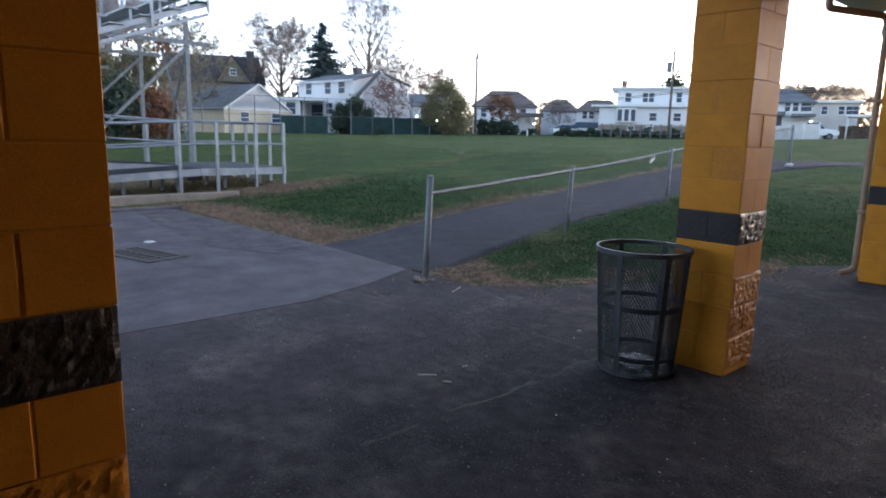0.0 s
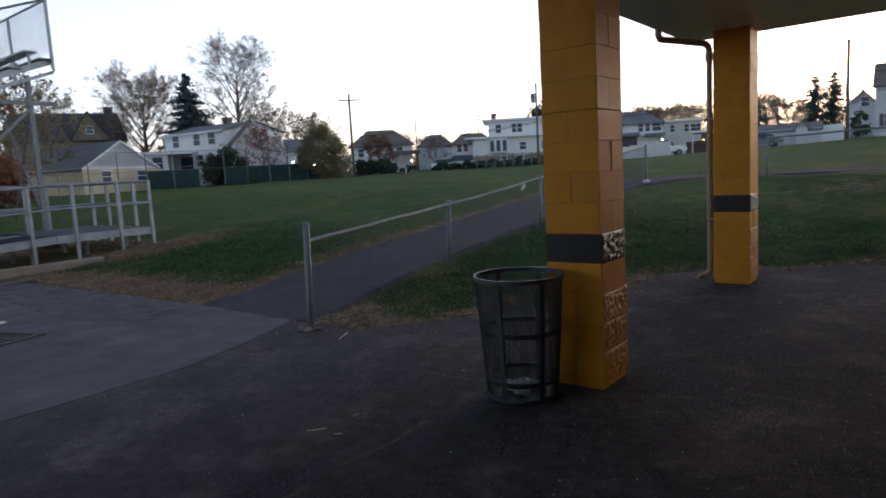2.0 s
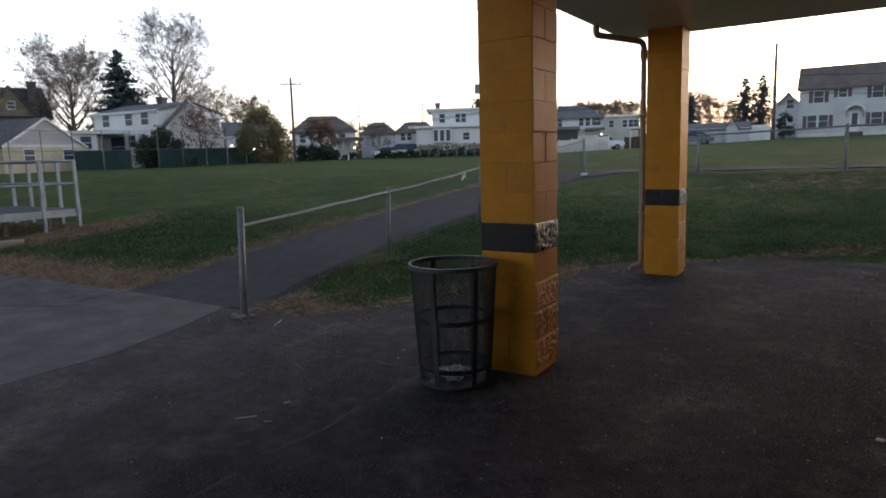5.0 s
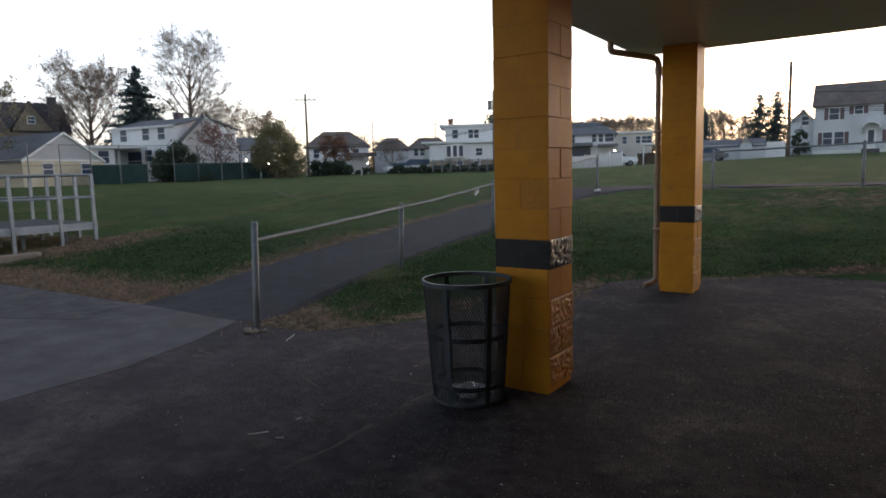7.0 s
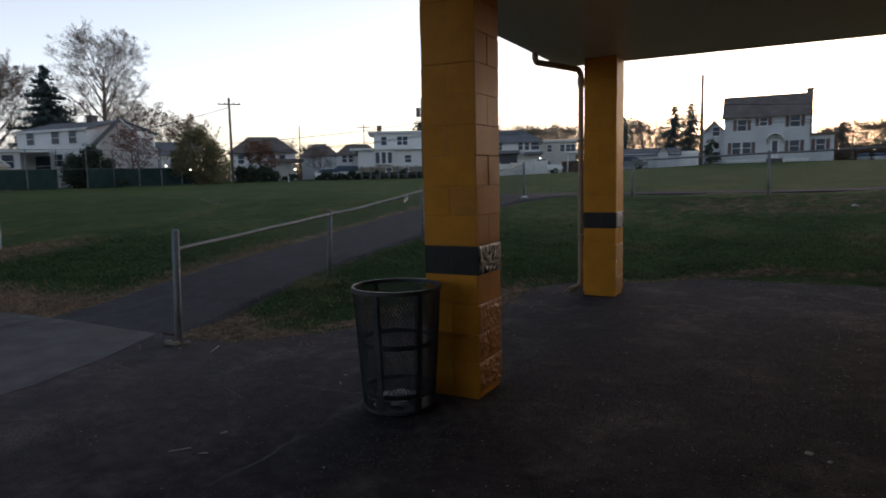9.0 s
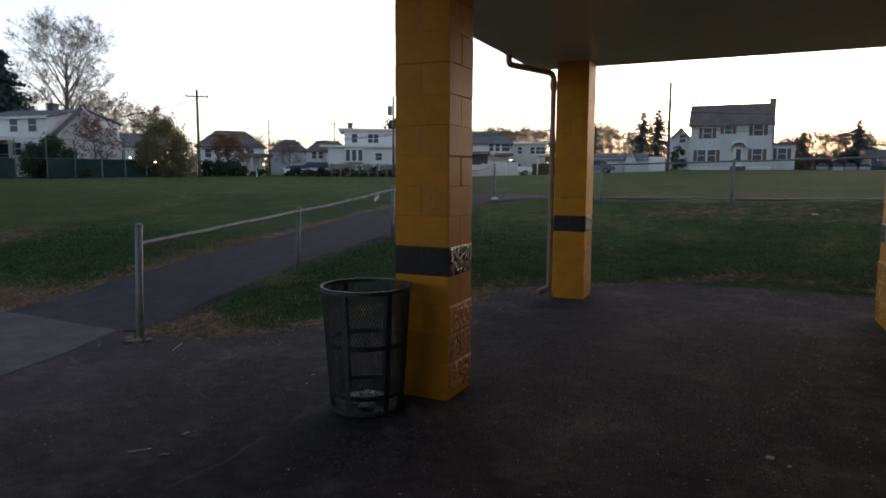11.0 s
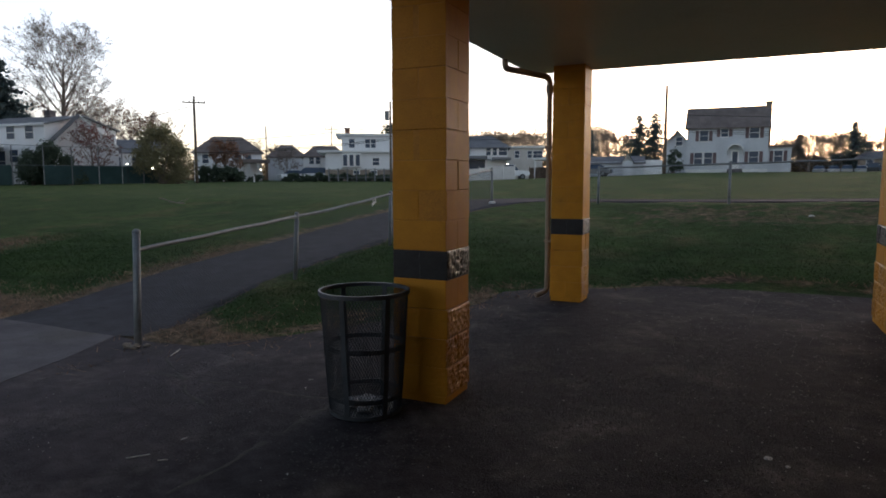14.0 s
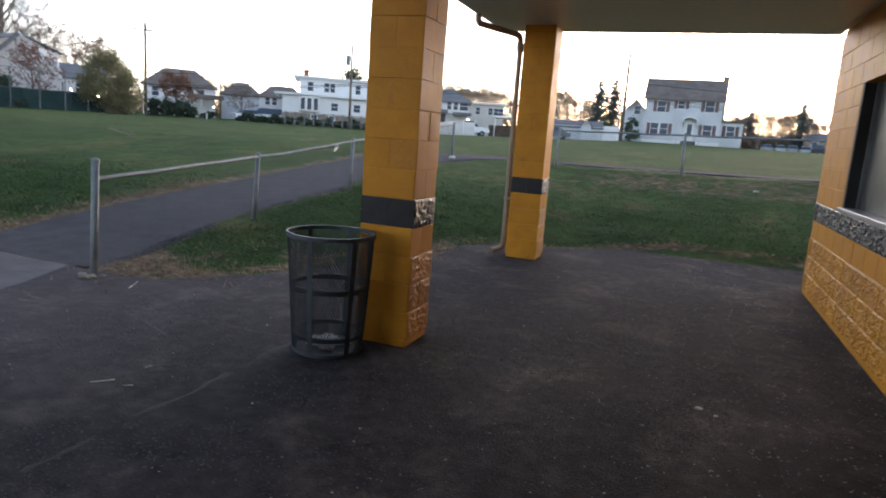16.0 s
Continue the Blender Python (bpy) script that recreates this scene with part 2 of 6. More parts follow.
SILVER_CAR = material("silver_car_paint", (0.36, 0.37, 0.39), (0.44, 0.45, 0.47), 0.8, 0.1, 0.3, 0.0, coat=0.5, rough_var=0.05)


def paler_outward(m, edge, wide, pale):
    """Beyond the roof's edge the base colour turns paler, along a ragged border."""
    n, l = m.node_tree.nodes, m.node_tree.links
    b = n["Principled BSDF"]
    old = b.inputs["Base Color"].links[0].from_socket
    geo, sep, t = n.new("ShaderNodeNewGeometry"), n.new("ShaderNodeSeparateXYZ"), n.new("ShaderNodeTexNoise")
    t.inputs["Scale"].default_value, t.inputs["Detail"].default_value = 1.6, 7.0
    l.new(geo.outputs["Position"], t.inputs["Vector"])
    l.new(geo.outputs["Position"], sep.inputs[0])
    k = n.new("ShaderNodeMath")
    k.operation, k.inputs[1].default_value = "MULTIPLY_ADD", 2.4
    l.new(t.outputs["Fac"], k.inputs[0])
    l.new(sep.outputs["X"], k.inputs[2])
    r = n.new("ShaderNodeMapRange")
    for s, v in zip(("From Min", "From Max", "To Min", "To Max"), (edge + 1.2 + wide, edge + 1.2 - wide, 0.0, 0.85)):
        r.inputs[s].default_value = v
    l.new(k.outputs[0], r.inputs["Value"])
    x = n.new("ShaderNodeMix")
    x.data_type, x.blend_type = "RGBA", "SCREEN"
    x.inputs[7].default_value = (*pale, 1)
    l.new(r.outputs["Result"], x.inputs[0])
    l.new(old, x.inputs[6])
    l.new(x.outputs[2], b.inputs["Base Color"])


paler_outward(ASPHALT, -1.2, 1.1, (0.052, 0.043, 0.046))


def glass(name, tint):
    m = bpy.data.materials.new(name)
    m.use_nodes = True
    b = m.node_tree.nodes["Principled BSDF"]
    b.inputs["Base Color"].default_value = (*tint, 1)
    b.inputs["Roughness"].default_value = 0.08
    b.inputs["Specular IOR Level"].default_value = 0.22
    return m


PANE = glass("dark_window_glass", (0.055, 0.078, 0.12))


def glow(name, colour, strength):
    m = bpy.data.materials.new(name)
    m.use_nodes = True
    b = m.node_tree.nodes["Principled BSDF"]
    b.inputs["Emission Color"].default_value = (*colour, 1)
    b.inputs["Emission Strength"].default_value = strength
    return m


LAMP_ON = glow("lit_lamp_glass", (1, 0.85, 0.6), 6.0)


def leafy(m, share):
    """Thin leaves let part of the light through."""
    nt = m.node_tree
    b, out = nt.nodes["Principled BSDF"], nt.nodes["Material Output"]
    t, x = nt.nodes.new("ShaderNodeBsdfTranslucent"), nt.nodes.new("ShaderNodeMixShader")
    nt.links.new(b.inputs["Base Color"].links[0].from_socket, t.inputs["Color"])
    x.inputs[0].default_value = share
    nt.links.new(b.outputs[0], x.inputs[1])
    nt.links.new(t.outputs[0], x.inputs[2])
    nt.links.new(x.outputs[0], out.inputs["Surface"])


for m_ in (NEEDLE, HEDGE, OLIVE_LEAF, RUST_LEAF, RED_LEAF, THICKET):
    leafy(m_, 0.5)
leafy(STRAW, 0.3)
leafy(BLADE, 0.15)


def ground_material():
    """Lawn that turns to dry straw and bare earth where the sheet's 'dry' attribute says that it is worn."""
    m = material("patchy_lawn", (0.012, 0.034, 0.0095), (0.034, 0.062, 0.0175), 1.6, 0.05, 0.95, 1.0, 0.03, shine=0.05, mid=1.8, mid_size=0.25,
                 third=(0.085, 0.07, 0.034), third_size=1.5, third_at=(0.53, 0.78))
    n, l = m.node_tree.nodes, m.node_tree.links
    b = n["Principled BSDF"]
    green = b.inputs["Base Color"].links[0].from_socket
    geo = n.new("ShaderNodeNewGeometry")
    at = n.new("ShaderNodeAttribute")
    at.attribute_name = "dry"
    t = n.new("ShaderNodeTexNoise")
    t.inputs["Scale"].default_value, t.inputs["Detail"].default_value = 3.0, 6.0
    l.new(geo.outputs["Position"], t.inputs["Vector"])
    add = n.new("ShaderNodeMath")
    add.operation = "ADD"
    l.new(at.outputs["Fac"], add.inputs[0])
    l.new(t.outputs["Fac"], add.inputs[1])
    r = n.new("ShaderNodeMapRange")
    r.inputs["From Min"].default_value, r.inputs["From Max"].default_value = 0.85, 1.15
    l.new(add.outputs[0], r.inputs["Value"])
    earth = n.new("ShaderNodeValToRGB")
    earth.color_ramp.elements[0].color, earth.color_ramp.elements[1].color = (0.075, 0.052, 0.040, 1), (0.30, 0.195, 0.135, 1)
    earth.color_ramp.elements[0].position, earth.color_ramp.elements[1].position = 0.44, 0.74
    t2 = n.new("ShaderNodeTexNoise")
    t2.inputs["Scale"].default_value, t2.inputs["Detail"].default_value = 9.0, 6.0
    l.new(geo.outputs["Position"], t2.inputs["Vector"])
    l.new(t2.outputs["Fac"], earth.inputs["Fac"])
    x = n.new("ShaderNodeMix")
    x.data_type = "RGBA"
    l.new(r.outputs["Result"], x.inputs[0])
    l.new(green, x.inputs[6])
    l.new(earth.outputs["Color"], x.inputs[7])
    l.new(x.outputs[2], b.inputs["Base Color"])
    return m


LAWN = ground_material()
for m_ in (LAWN, BLADE):                                 # upright blades catch the light at a low angle
    b_ = m_.node_tree.nodes["Principled BSDF"]
    b_.inputs["Sheen Weight"].default_value, b_.inputs["Sheen Roughness"].default_value = 0.09, 0.3
    b_.inputs["Sheen Tint"].default_value = (0.62, 0.78, 0.32, 1)


# ---- mesh helpers ----
def mesh_of(name, bm, *mats, smooth=False):
    me = bpy.data.meshes.new(name)
    bm.to_mesh(me)
    bm.free()
    for m in mats:
        me.materials.append(m)
    if smooth:
        for p in me.polygons:
            p.use_smooth = True
    return me


def part(name, bm, mat, parent, label="", smooth=False):
    """Links a bmesh (or a finished mesh) as one mesh object under a thing or a part."""
    me = bm if isinstance(bm, bpy.types.Mesh) else mesh_of(name, bm, mat, smooth=smooth)
    ob = new(name, me)
    ob.parent = parent
    if label:
        tagged(ob, label)
    return ob


def thing(name, m, label, category, group="", kind=""):
    ob = new(name)
    ob.matrix_basis = m
    ob.empty_display_size = 0.2
    return tagged(ob, label, category, group, kind)


def box(bm, x0, x1, y0, y1, z0, z1, bevel=0.0):
    b = bmesh.new() if bevel else bm
    vs = bmesh.ops.create_cube(b, size=1)["verts"]
    for v in vs:
        v.co = Vector((x0 + (v.co.x + 0.5) * (x1 - x0), y0 + (v.co.y + 0.5) * (y1 - y0), z0 + (v.co.z + 0.5) * (z1 - z0)))
    if bevel:
        bmesh.ops.bevel(b, geom=b.edges[:], offset=bevel, segments=1, affect="EDGES")
        me = bpy.data.meshes.new("tmp")
        b.to_mesh(me)
        b.free()
        bm.from_mesh(me)
        bpy.data.meshes.remove(me)
    return bm


def boxed(x0, x1, y0, y1, z0, z1, bevel=0.0):
    return box(bmesh.new(), x0, x1, y0, y1, z0, z1, bevel)


class Soup:
    """Many faces gathered in lists and turned into one mesh."""

    def __init__(self):
        self.v, self.f = [], []

    def tube(self, a, b, ra, rb=None, sides=6, caps=False):
        a, b = Vector(a), Vector(b)
        rb = ra if rb is None else rb
        d = (b - a).normalized()
        u = d.cross(Vector((0, 0, 1)) if abs(d.z) < 0.9 else Vector((1, 0, 0))).normalized()
        w = d.cross(u)
        k = len(self.v)
        for p, r in ((a, ra), (b, rb)):
            for i in range(sides):
                t = 2 * math.pi * i / sides
                self.v.append(p + r * (math.cos(t) * u + math.sin(t) * w))
        for i in range(sides):
            j = (i + 1) % sides
            self.f.append((k + i, k + sides + i, k + sides + j, k + j))
        if caps:
            self.f.append(tuple(range(k, k + sides)))
            self.f.append(tuple(range(k + 2 * sides - 1, k + sides - 1, -1)))
        return self

    def path(self, pts, r, sides=8):
        """One unbroken tube through the points."""
        pts = [Vector(p) for p in pts]
        k = len(self.v)
        for i, p in enumerate(pts):
            d = (pts[min(i + 1, len(pts) - 1)] - pts[max(i - 1, 0)]).normalized()
            u = d.cross(Vector((0, 0, 1)) if abs(d.z) < 0.9 else Vector((1, 0, 0))).normalized()
            w = d.cross(u)
            for j in range(sides):
                t = 2 * math.pi * j / sides
                self.v.append(p + r * (math.cos(t) * u + math.sin(t) * w))
            if i:
                a = k + (i - 1) * sides
                for j in range(sides):
                    n = (j + 1) % sides
                    self.f.append((a + j, a + sides + j, a + sides + n, a + n))
        return self

    def leaf(self, p, size, rng):
        """A small bent leaf or spray of two triangles."""
        a = Vector((rng.gauss(0, 1), rng.gauss(0, 1), rng.gauss(0, 1))).normalized() * size
        b = a.cross(Vector((rng.gauss(0, 1), rng.gauss(0, 1), rng.gauss(0, 1)))).normalized() * size * 0.55
        k = len(self.v)
        p = Vector(p)
        self.v += [p - a, p + b, p + a, p - b]
        self.f += [(k, k + 1, k + 2), (k, k + 2, k + 3)]

    def quad(self, *pts):
        k = len(self.v)
        self.v += [Vector(p) for p in pts]
        self.f.append(tuple(range(k, k + len(pts))))

    def mesh(self, name, mat, smooth=False):
        me = bpy.data.meshes.new(name)
        me.from_pydata([tuple(p) for p in self.v], [], self.f)
        me.materials.append(mat)
        if smooth:
            for p in me.polygons:
                p.use_smooth = True
        me.update()
        return me


def rod(a, b, r, rb=None, sides=10):
    return Soup().tube(a, b, r, rb, sides, True)


def bar(bm, a, b, width, height):
    """A square bar from a to b."""
    a, b = Vector(a), Vector(b)
    d = (b - a).normalized()
    u = d.cross(Vector((0, 0, 1)) if abs(d.z) < 0.95 else Vector((1, 0, 0))).normalized() * width / 2
    w = u.cross(d).normalized() * height / 2
    vs = [bm.verts.new(p + s * u + t * w) for p in (a, b) for s, t in ((-1, -1), (1, -1), (1, 1), (-1, 1))]
    for f in ((0, 1, 2, 3), (7, 6, 5, 4), (0, 4, 5, 1), (1, 5, 6, 2), (2, 6, 7, 3), (3, 7, 4, 0)):
        bm.faces.new([vs[i] for i in f])
    return bm


def smooth(a, b, x):
    t = max(0.0, min(1.0, (x - a) / (b - a)))
    return t * t * (3 - 2 * t)


def lerp(a, b, t):
    return a + (b - a) * max(0.0, min(1.0, t))


# ---- the lie of the land ----
APRON = [(-3.05, -14), (-3.05, -1.3), (-3.3, -0.5), (-3.68, 0.30), (-3.0, 0.20), (-2.6, 0.3), (-2.2, 0.75), (-1.8, 1.5), (-1.2, 2.5),
         (-0.95, 3.2), (-0.95, 4.3), (-0.5, 4.85), (0.4, 5.2), (1.1, 5.9), (2.0, 6.25), (3.4, 6.1), (5.0, 6.0), (9.0, 6.0), (9.0, -14)]
SLAB = [(-10.4, -14), (-3.02, -14), (-3.02, -1.3), (-3.27, -0.5), (-3.60, 0.25), (-5.1, 0.3), (-7.5, 0.25), (-10.4, 0.12)]
FENCE_RUN = [(-3.06, 0.12), (-3.53, 3.1), (-3.63, 5.9), (-3.9, 9.1), (-4.1, 12.3)]          # beside the path
FENCE_TOP = [(-4.1, 12.3), (-1.3, 12.5), (1.75, 11.85), (4.8, 11.6), (7.9, 11.4)]           # along the top of the bank


def seg_dist(p, a, b):
    px, py, ax, ay, bx, by = *p, *a, *b
    dx, dy = bx - ax, by - ay
    t = max(0, min(1, ((px - ax) * dx + (py - ay) * dy) / (dx * dx + dy * dy)))
    return math.hypot(px - ax - t * dx, py - ay - t * dy)


def line_dist(p, pts, closed=False):
    q = pts + pts[:1] if closed else pts
    return min(seg_dist(p, q[i], q[i + 1]) for i in range(len(q) - 1))


def inside(p, poly):
    x, y = p
    hit = False
    for (ax, ay), (bx, by) in zip(poly, poly[1:] + poly[:1]):
        if (ay > y) != (by > y) and x < ax + (y - ay) / (by - ay) * (bx - ax):
            hit = not hit
    return hit


def land(x, y):
    """Height of the ground: flat round the building, a bank up to the playing field, then a slow rise."""
    y0 = lerp(1.0, 5.6, smooth(-3.2, 0.2, x))
    crest = lerp(12.6, 11.6, smooth(-1.5, 1.5, x))
    lift = 0.04 * smooth(-1.6, 1.8, x) + 0.02 * max(0, min(x - 1.5, 5))
    top = 0.98 + lift * (1 - smooth(14, 55, y))
    rise = top * lerp(0, 1, (y - y0) / (crest - y0)) if y < crest else top
    if y < y0 + 0.8:
        rise *= smooth(-0.8, 0.8, y - y0) if y > y0 - 0.8 else 0
    far = lerp(0.012, 0.024, (x + 30) / 25)
    rise += far * max(0, min(y, lerp(160, 90, (x + 5) / 15)) - 12.6)
    rise += 0.003 * max(0, min(-x, 120) - 15) * smooth(-2, 10, y)
    return rise


PATH_LINE = [(-4.36, 0.1), (-4.72, 1.6), (-4.95, 3.2), (-5.0, 6.0), (-5.1, 9.0), (-5.0, 11.6), (-4.2, 13.2), (-2.5, 13.8), (1.5, 13.3), (6, 12.9), (30, 12.0), (60, 10)]
PATH_HALF = 1.1


def path_half(x):
    return PATH_HALF * (1 - 0.45 * smooth(-4, -2, x))


def dryness(x, y):
    p = (x, y)
    d = 0.0
    e = line_dist(p, PATH_LINE)
    side = 0.8 if x < -4.9 else 0.25
    d = max(d, (0.75 if x < -4.9 or y > 10 else 0.32) * (1 - smooth(0, side, e - path_half(x))))
    if y > -1:
        a = line_dist(p, APRON, True)
        d = max(d, (0.55 + 0.95 * noise.noise((x * 2.2, y * 2.2, 3))) * (1 - smooth(0.1, lerp(0.5, 1.5, smooth(0.8, 2.4, -x)), a)) if x < -0.5 else 0.6 * (1 - smooth(0.05, 0.3, a)))
        s = line_dist(p, SLAB, True)
        d = max(d, 0.95 * (1 - smooth(0.5, 1.7, s)))
    # worn brow of the bank and bare patches round the ramp
    d = max(d, (0.50 + 0.12 * noise.noise((x * 0.7, y * 0.7, 8))) * (1 - smooth(0.3, 2.2, abs(y - 10.6))) * smooth(-2, 0.5, x))
    # earth colour put under the ramp to stand for the dark shade there
    if x < -12.0 and y < 4.0:
        d = max(d, 0.9 * smooth(-12.0, -12.5, x) if x > -12.5 else 0.9)
    d = max(d, 0.7 * (1 - smooth(0.3, 1.8, math.hypot(x + 11.9, (y - 3.2) * 0.6))))
    d = max(d, 0.3 * (1 - smooth(0.2, 1.6, math.hypot((x + 13) * 0.4, y - 18))))
    d = max(d, 0.4 * (1 - smooth(0, 0.9, math.hypot(x - 1.0, (y - 8.6)))))
    return d


def spaced(lo, hi, step, far):
    a = list(np.arange(lo, hi + 1e-6, step))
    s, up = step, [hi]
    while up[-1] < far:
        s *= 1.22
        up.append(up[-1] + s)
    s, dn = step, [lo]
    while dn[-1] > -far:
        s *= 1.22
        dn.append(dn[-1] - s)
    return dn[:0:-1] + a + up[1:]


def build_ground():
    xs, ys = spaced(-15, 8, 0.2, 2500), spaced(-3, 15, 0.2, 2500)
    verts, dry = [], []
    for y in ys:
        for x in xs:
            z = land(x, y)
            d = 0.0
            if -18 < x < 40 and -4 < y < 30:
                d = dryness(x, y)
                p = (x, y)
                if inside(p, APRON) or inside(p, SLAB) or (y < 0.25 and -10.5 < x < 3):
                    z -= 0.012 if y > -0.8 else 0.07
                elif line_dist(p, PATH_LINE) < path_half(x) - 0.3:
                    z -= 0.04
                else:
                    z += 0.035 * noise.noise((x * 0.9, y * 0.9, 0)) + 0.015 * noise.noise((x * 3, y * 3, 4))
            elif 30 < abs(x) + abs(y) < 300:
                z += 0.12 * noise.noise((x * 0.08, y * 0.08, 0))
            verts.append((x, y, z - 0.01))
            dry.append(d)
    w = len(xs)
    faces = [(j * w + i, j * w + i + 1, (j + 1) * w + i + 1, (j + 1) * w + i) for j in range(len(ys) - 1) for i in range(w - 1)]
    me = bpy.data.meshes.new("ground")
    me.from_pydata(verts, [], faces)
    me.attributes.new("dry", "FLOAT", "POINT").data.foreach_set("value", dry)
    me.materials.append(LAWN)
    for p in me.polygons:
        p.use_smooth = True
    tagged(new("ground", me), "mown lawn with worn straw-coloured edges", "ground", kind="structure")


build_ground()


def ragged(poly, step, amount, seed):
    """The outline with extra points pushed about a little."""
    rng = random.Random(seed)
    out = []
    for (ax, ay), (bx, by) in zip(poly, poly[1:] + poly[:1]):
        n = max(1, int(math.hypot(bx - ax, by - ay) / step))
        for i in range(n):
            t = i / n
            k = amount if -5 < ay < 7 and n < 60 else 0
            out.append((ax + (bx - ax) * t + rng.uniform(-k, k), ay + (by - ay) * t + rng.uniform(-k, k)))
    return out


def sheet(name, poly, z, thick, mat, label, category, height=None):
    """A flat slab with the given outline and a real edge."""
    bm = bmesh.new()
    top = [bm.verts.new((x, y, z + (height(x, y) if height else 0))) for x, y in poly]
    low = [bm.verts.new((v.co.x, v.co.y, v.co.z - thick)) for v in top]
    f = bm.faces.new(top)
    n = len(top)
    for i in range(n):
        bm.faces.new((top[i], low[i], low[(i + 1) % n], top[(i + 1) % n]))
    bmesh.ops.triangulate(bm, faces=[f])
    bmesh.ops.recalc_face_normals(bm, faces=bm.faces[:])
    return tagged(new(name, mesh_of(name, bm, mat)), label, category, kind="structure")


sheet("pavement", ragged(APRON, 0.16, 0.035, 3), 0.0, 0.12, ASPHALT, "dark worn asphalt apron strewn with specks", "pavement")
sheet("concrete_slab", ragged(SLAB, 0.3, 0.01, 4), 0.004, 0.12, CONCRETE, "pale grey concrete slab with stains", "pavement")

sheet("asphalt_patch", ragged([(-10.3, -0.6), (-8.2, -0.8), (-6.1, -0.95), (-5.25, -0.5), (-4.95, 0.24), (-7.3, 0.2), (-10.3, 0.08)], 0.2, 0.05, 6), 0.0062, 0.05, PATCH,
      "dark asphalt patch on the concrete slab", "pavement")


def build_path():
    verts, faces = [], []
    pts = []
    for (ax, ay), (bx, by) in zip(PATH_LINE, PATH_LINE[1:]):
        n = max(2, int(math.hypot(bx - ax, by - ay) / 0.3))
        pts += [(ax + (bx - ax) * i / n, ay + (by - ay) * i / n) for i in range(n)]
    for _ in range(6):                                  # round the corners
        pts = [pts[0]] + [((a[0] + 2 * b[0] + c[0]) / 4, (a[1] + 2 * b[1] + c[1]) / 4) for a, b, c in zip(pts, pts[1:], pts[2:])] + [pts[-1]]
    rng = random.Random(5)
    for i, (x, y) in enumerate(pts):
        a, b = pts[max(0, i - 1)], pts[min(len(pts) - 1, i + 1)]
        d = Vector((b[0] - a[0], b[1] - a[1])).normalized()
        nx, ny = d.y, -d.x
        for s in (-1, -0.88, -0.5, 0, 0.5, 0.88, 1):
            k = path_half(x) * s + (rng.uniform(-0.025, 0.025) if abs(s) > 0.8 else 0)
            px, py = x + nx * k, y + ny * k
            z = land(px, py) + 0.016 - (0.04 if abs(s) == 1 else 0)
            if y < 0.9:
                z = max(lerp(-0.002, 0.012, (py - 0.2) / 0.7), land(px, py) + 0.0005) if abs(s) < 1 else -0.012
            verts.append((px, py, z))
    for i in range(len(pts) - 1):
        for j in range(6):
            k = i * 7 + j
            faces.append((k, k + 1, k + 8, k + 7))
    me = bpy.data.meshes.new("footpath")
    me.from_pydata(verts, [], faces)
    me.materials.append(PATH_ASPHALT)
    tagged(new("footpath", me), "grey asphalt footpath climbing beside the fence", "path", kind="structure")


build_path()

# ---- the shelter: roof, ceiling, wall, pillars ----
CEIL = 2.93
WALL_X, WALL_END = 3.32, 4.17
tagged(new("ceiling", mesh_of("ceiling", boxed(-0.62, WALL_X, -12, 4.4, CEIL, CEIL + 0.06), PLASTER)), "grey painted soffit under the shelter roof", "ceiling", kind="structure")
tagged(new("roof", mesh_of("roof", boxed(-0.66, 12, -12.04, 4.44, CEIL + 0.063, CEIL + 0.35, 0.01), TRIM)), "flat shelter roof with a pale fascia", "roof", kind="structure")


def block_mesh(name, lx, ly, lz, mat):
    """A smooth concrete block with worn edges."""
    bm = bmesh.new()
    bmesh.ops.create_cube(bm, size=1)
    for v in bm.verts:
        v.co = Vector((v.co.x * lx, v.co.y * ly, v.co.z * lz))
    bmesh.ops.bevel(bm, geom=bm.edges[:], offset=0.003, segments=1, affect="EDGES")
    return mesh_of(name, bm, mat)


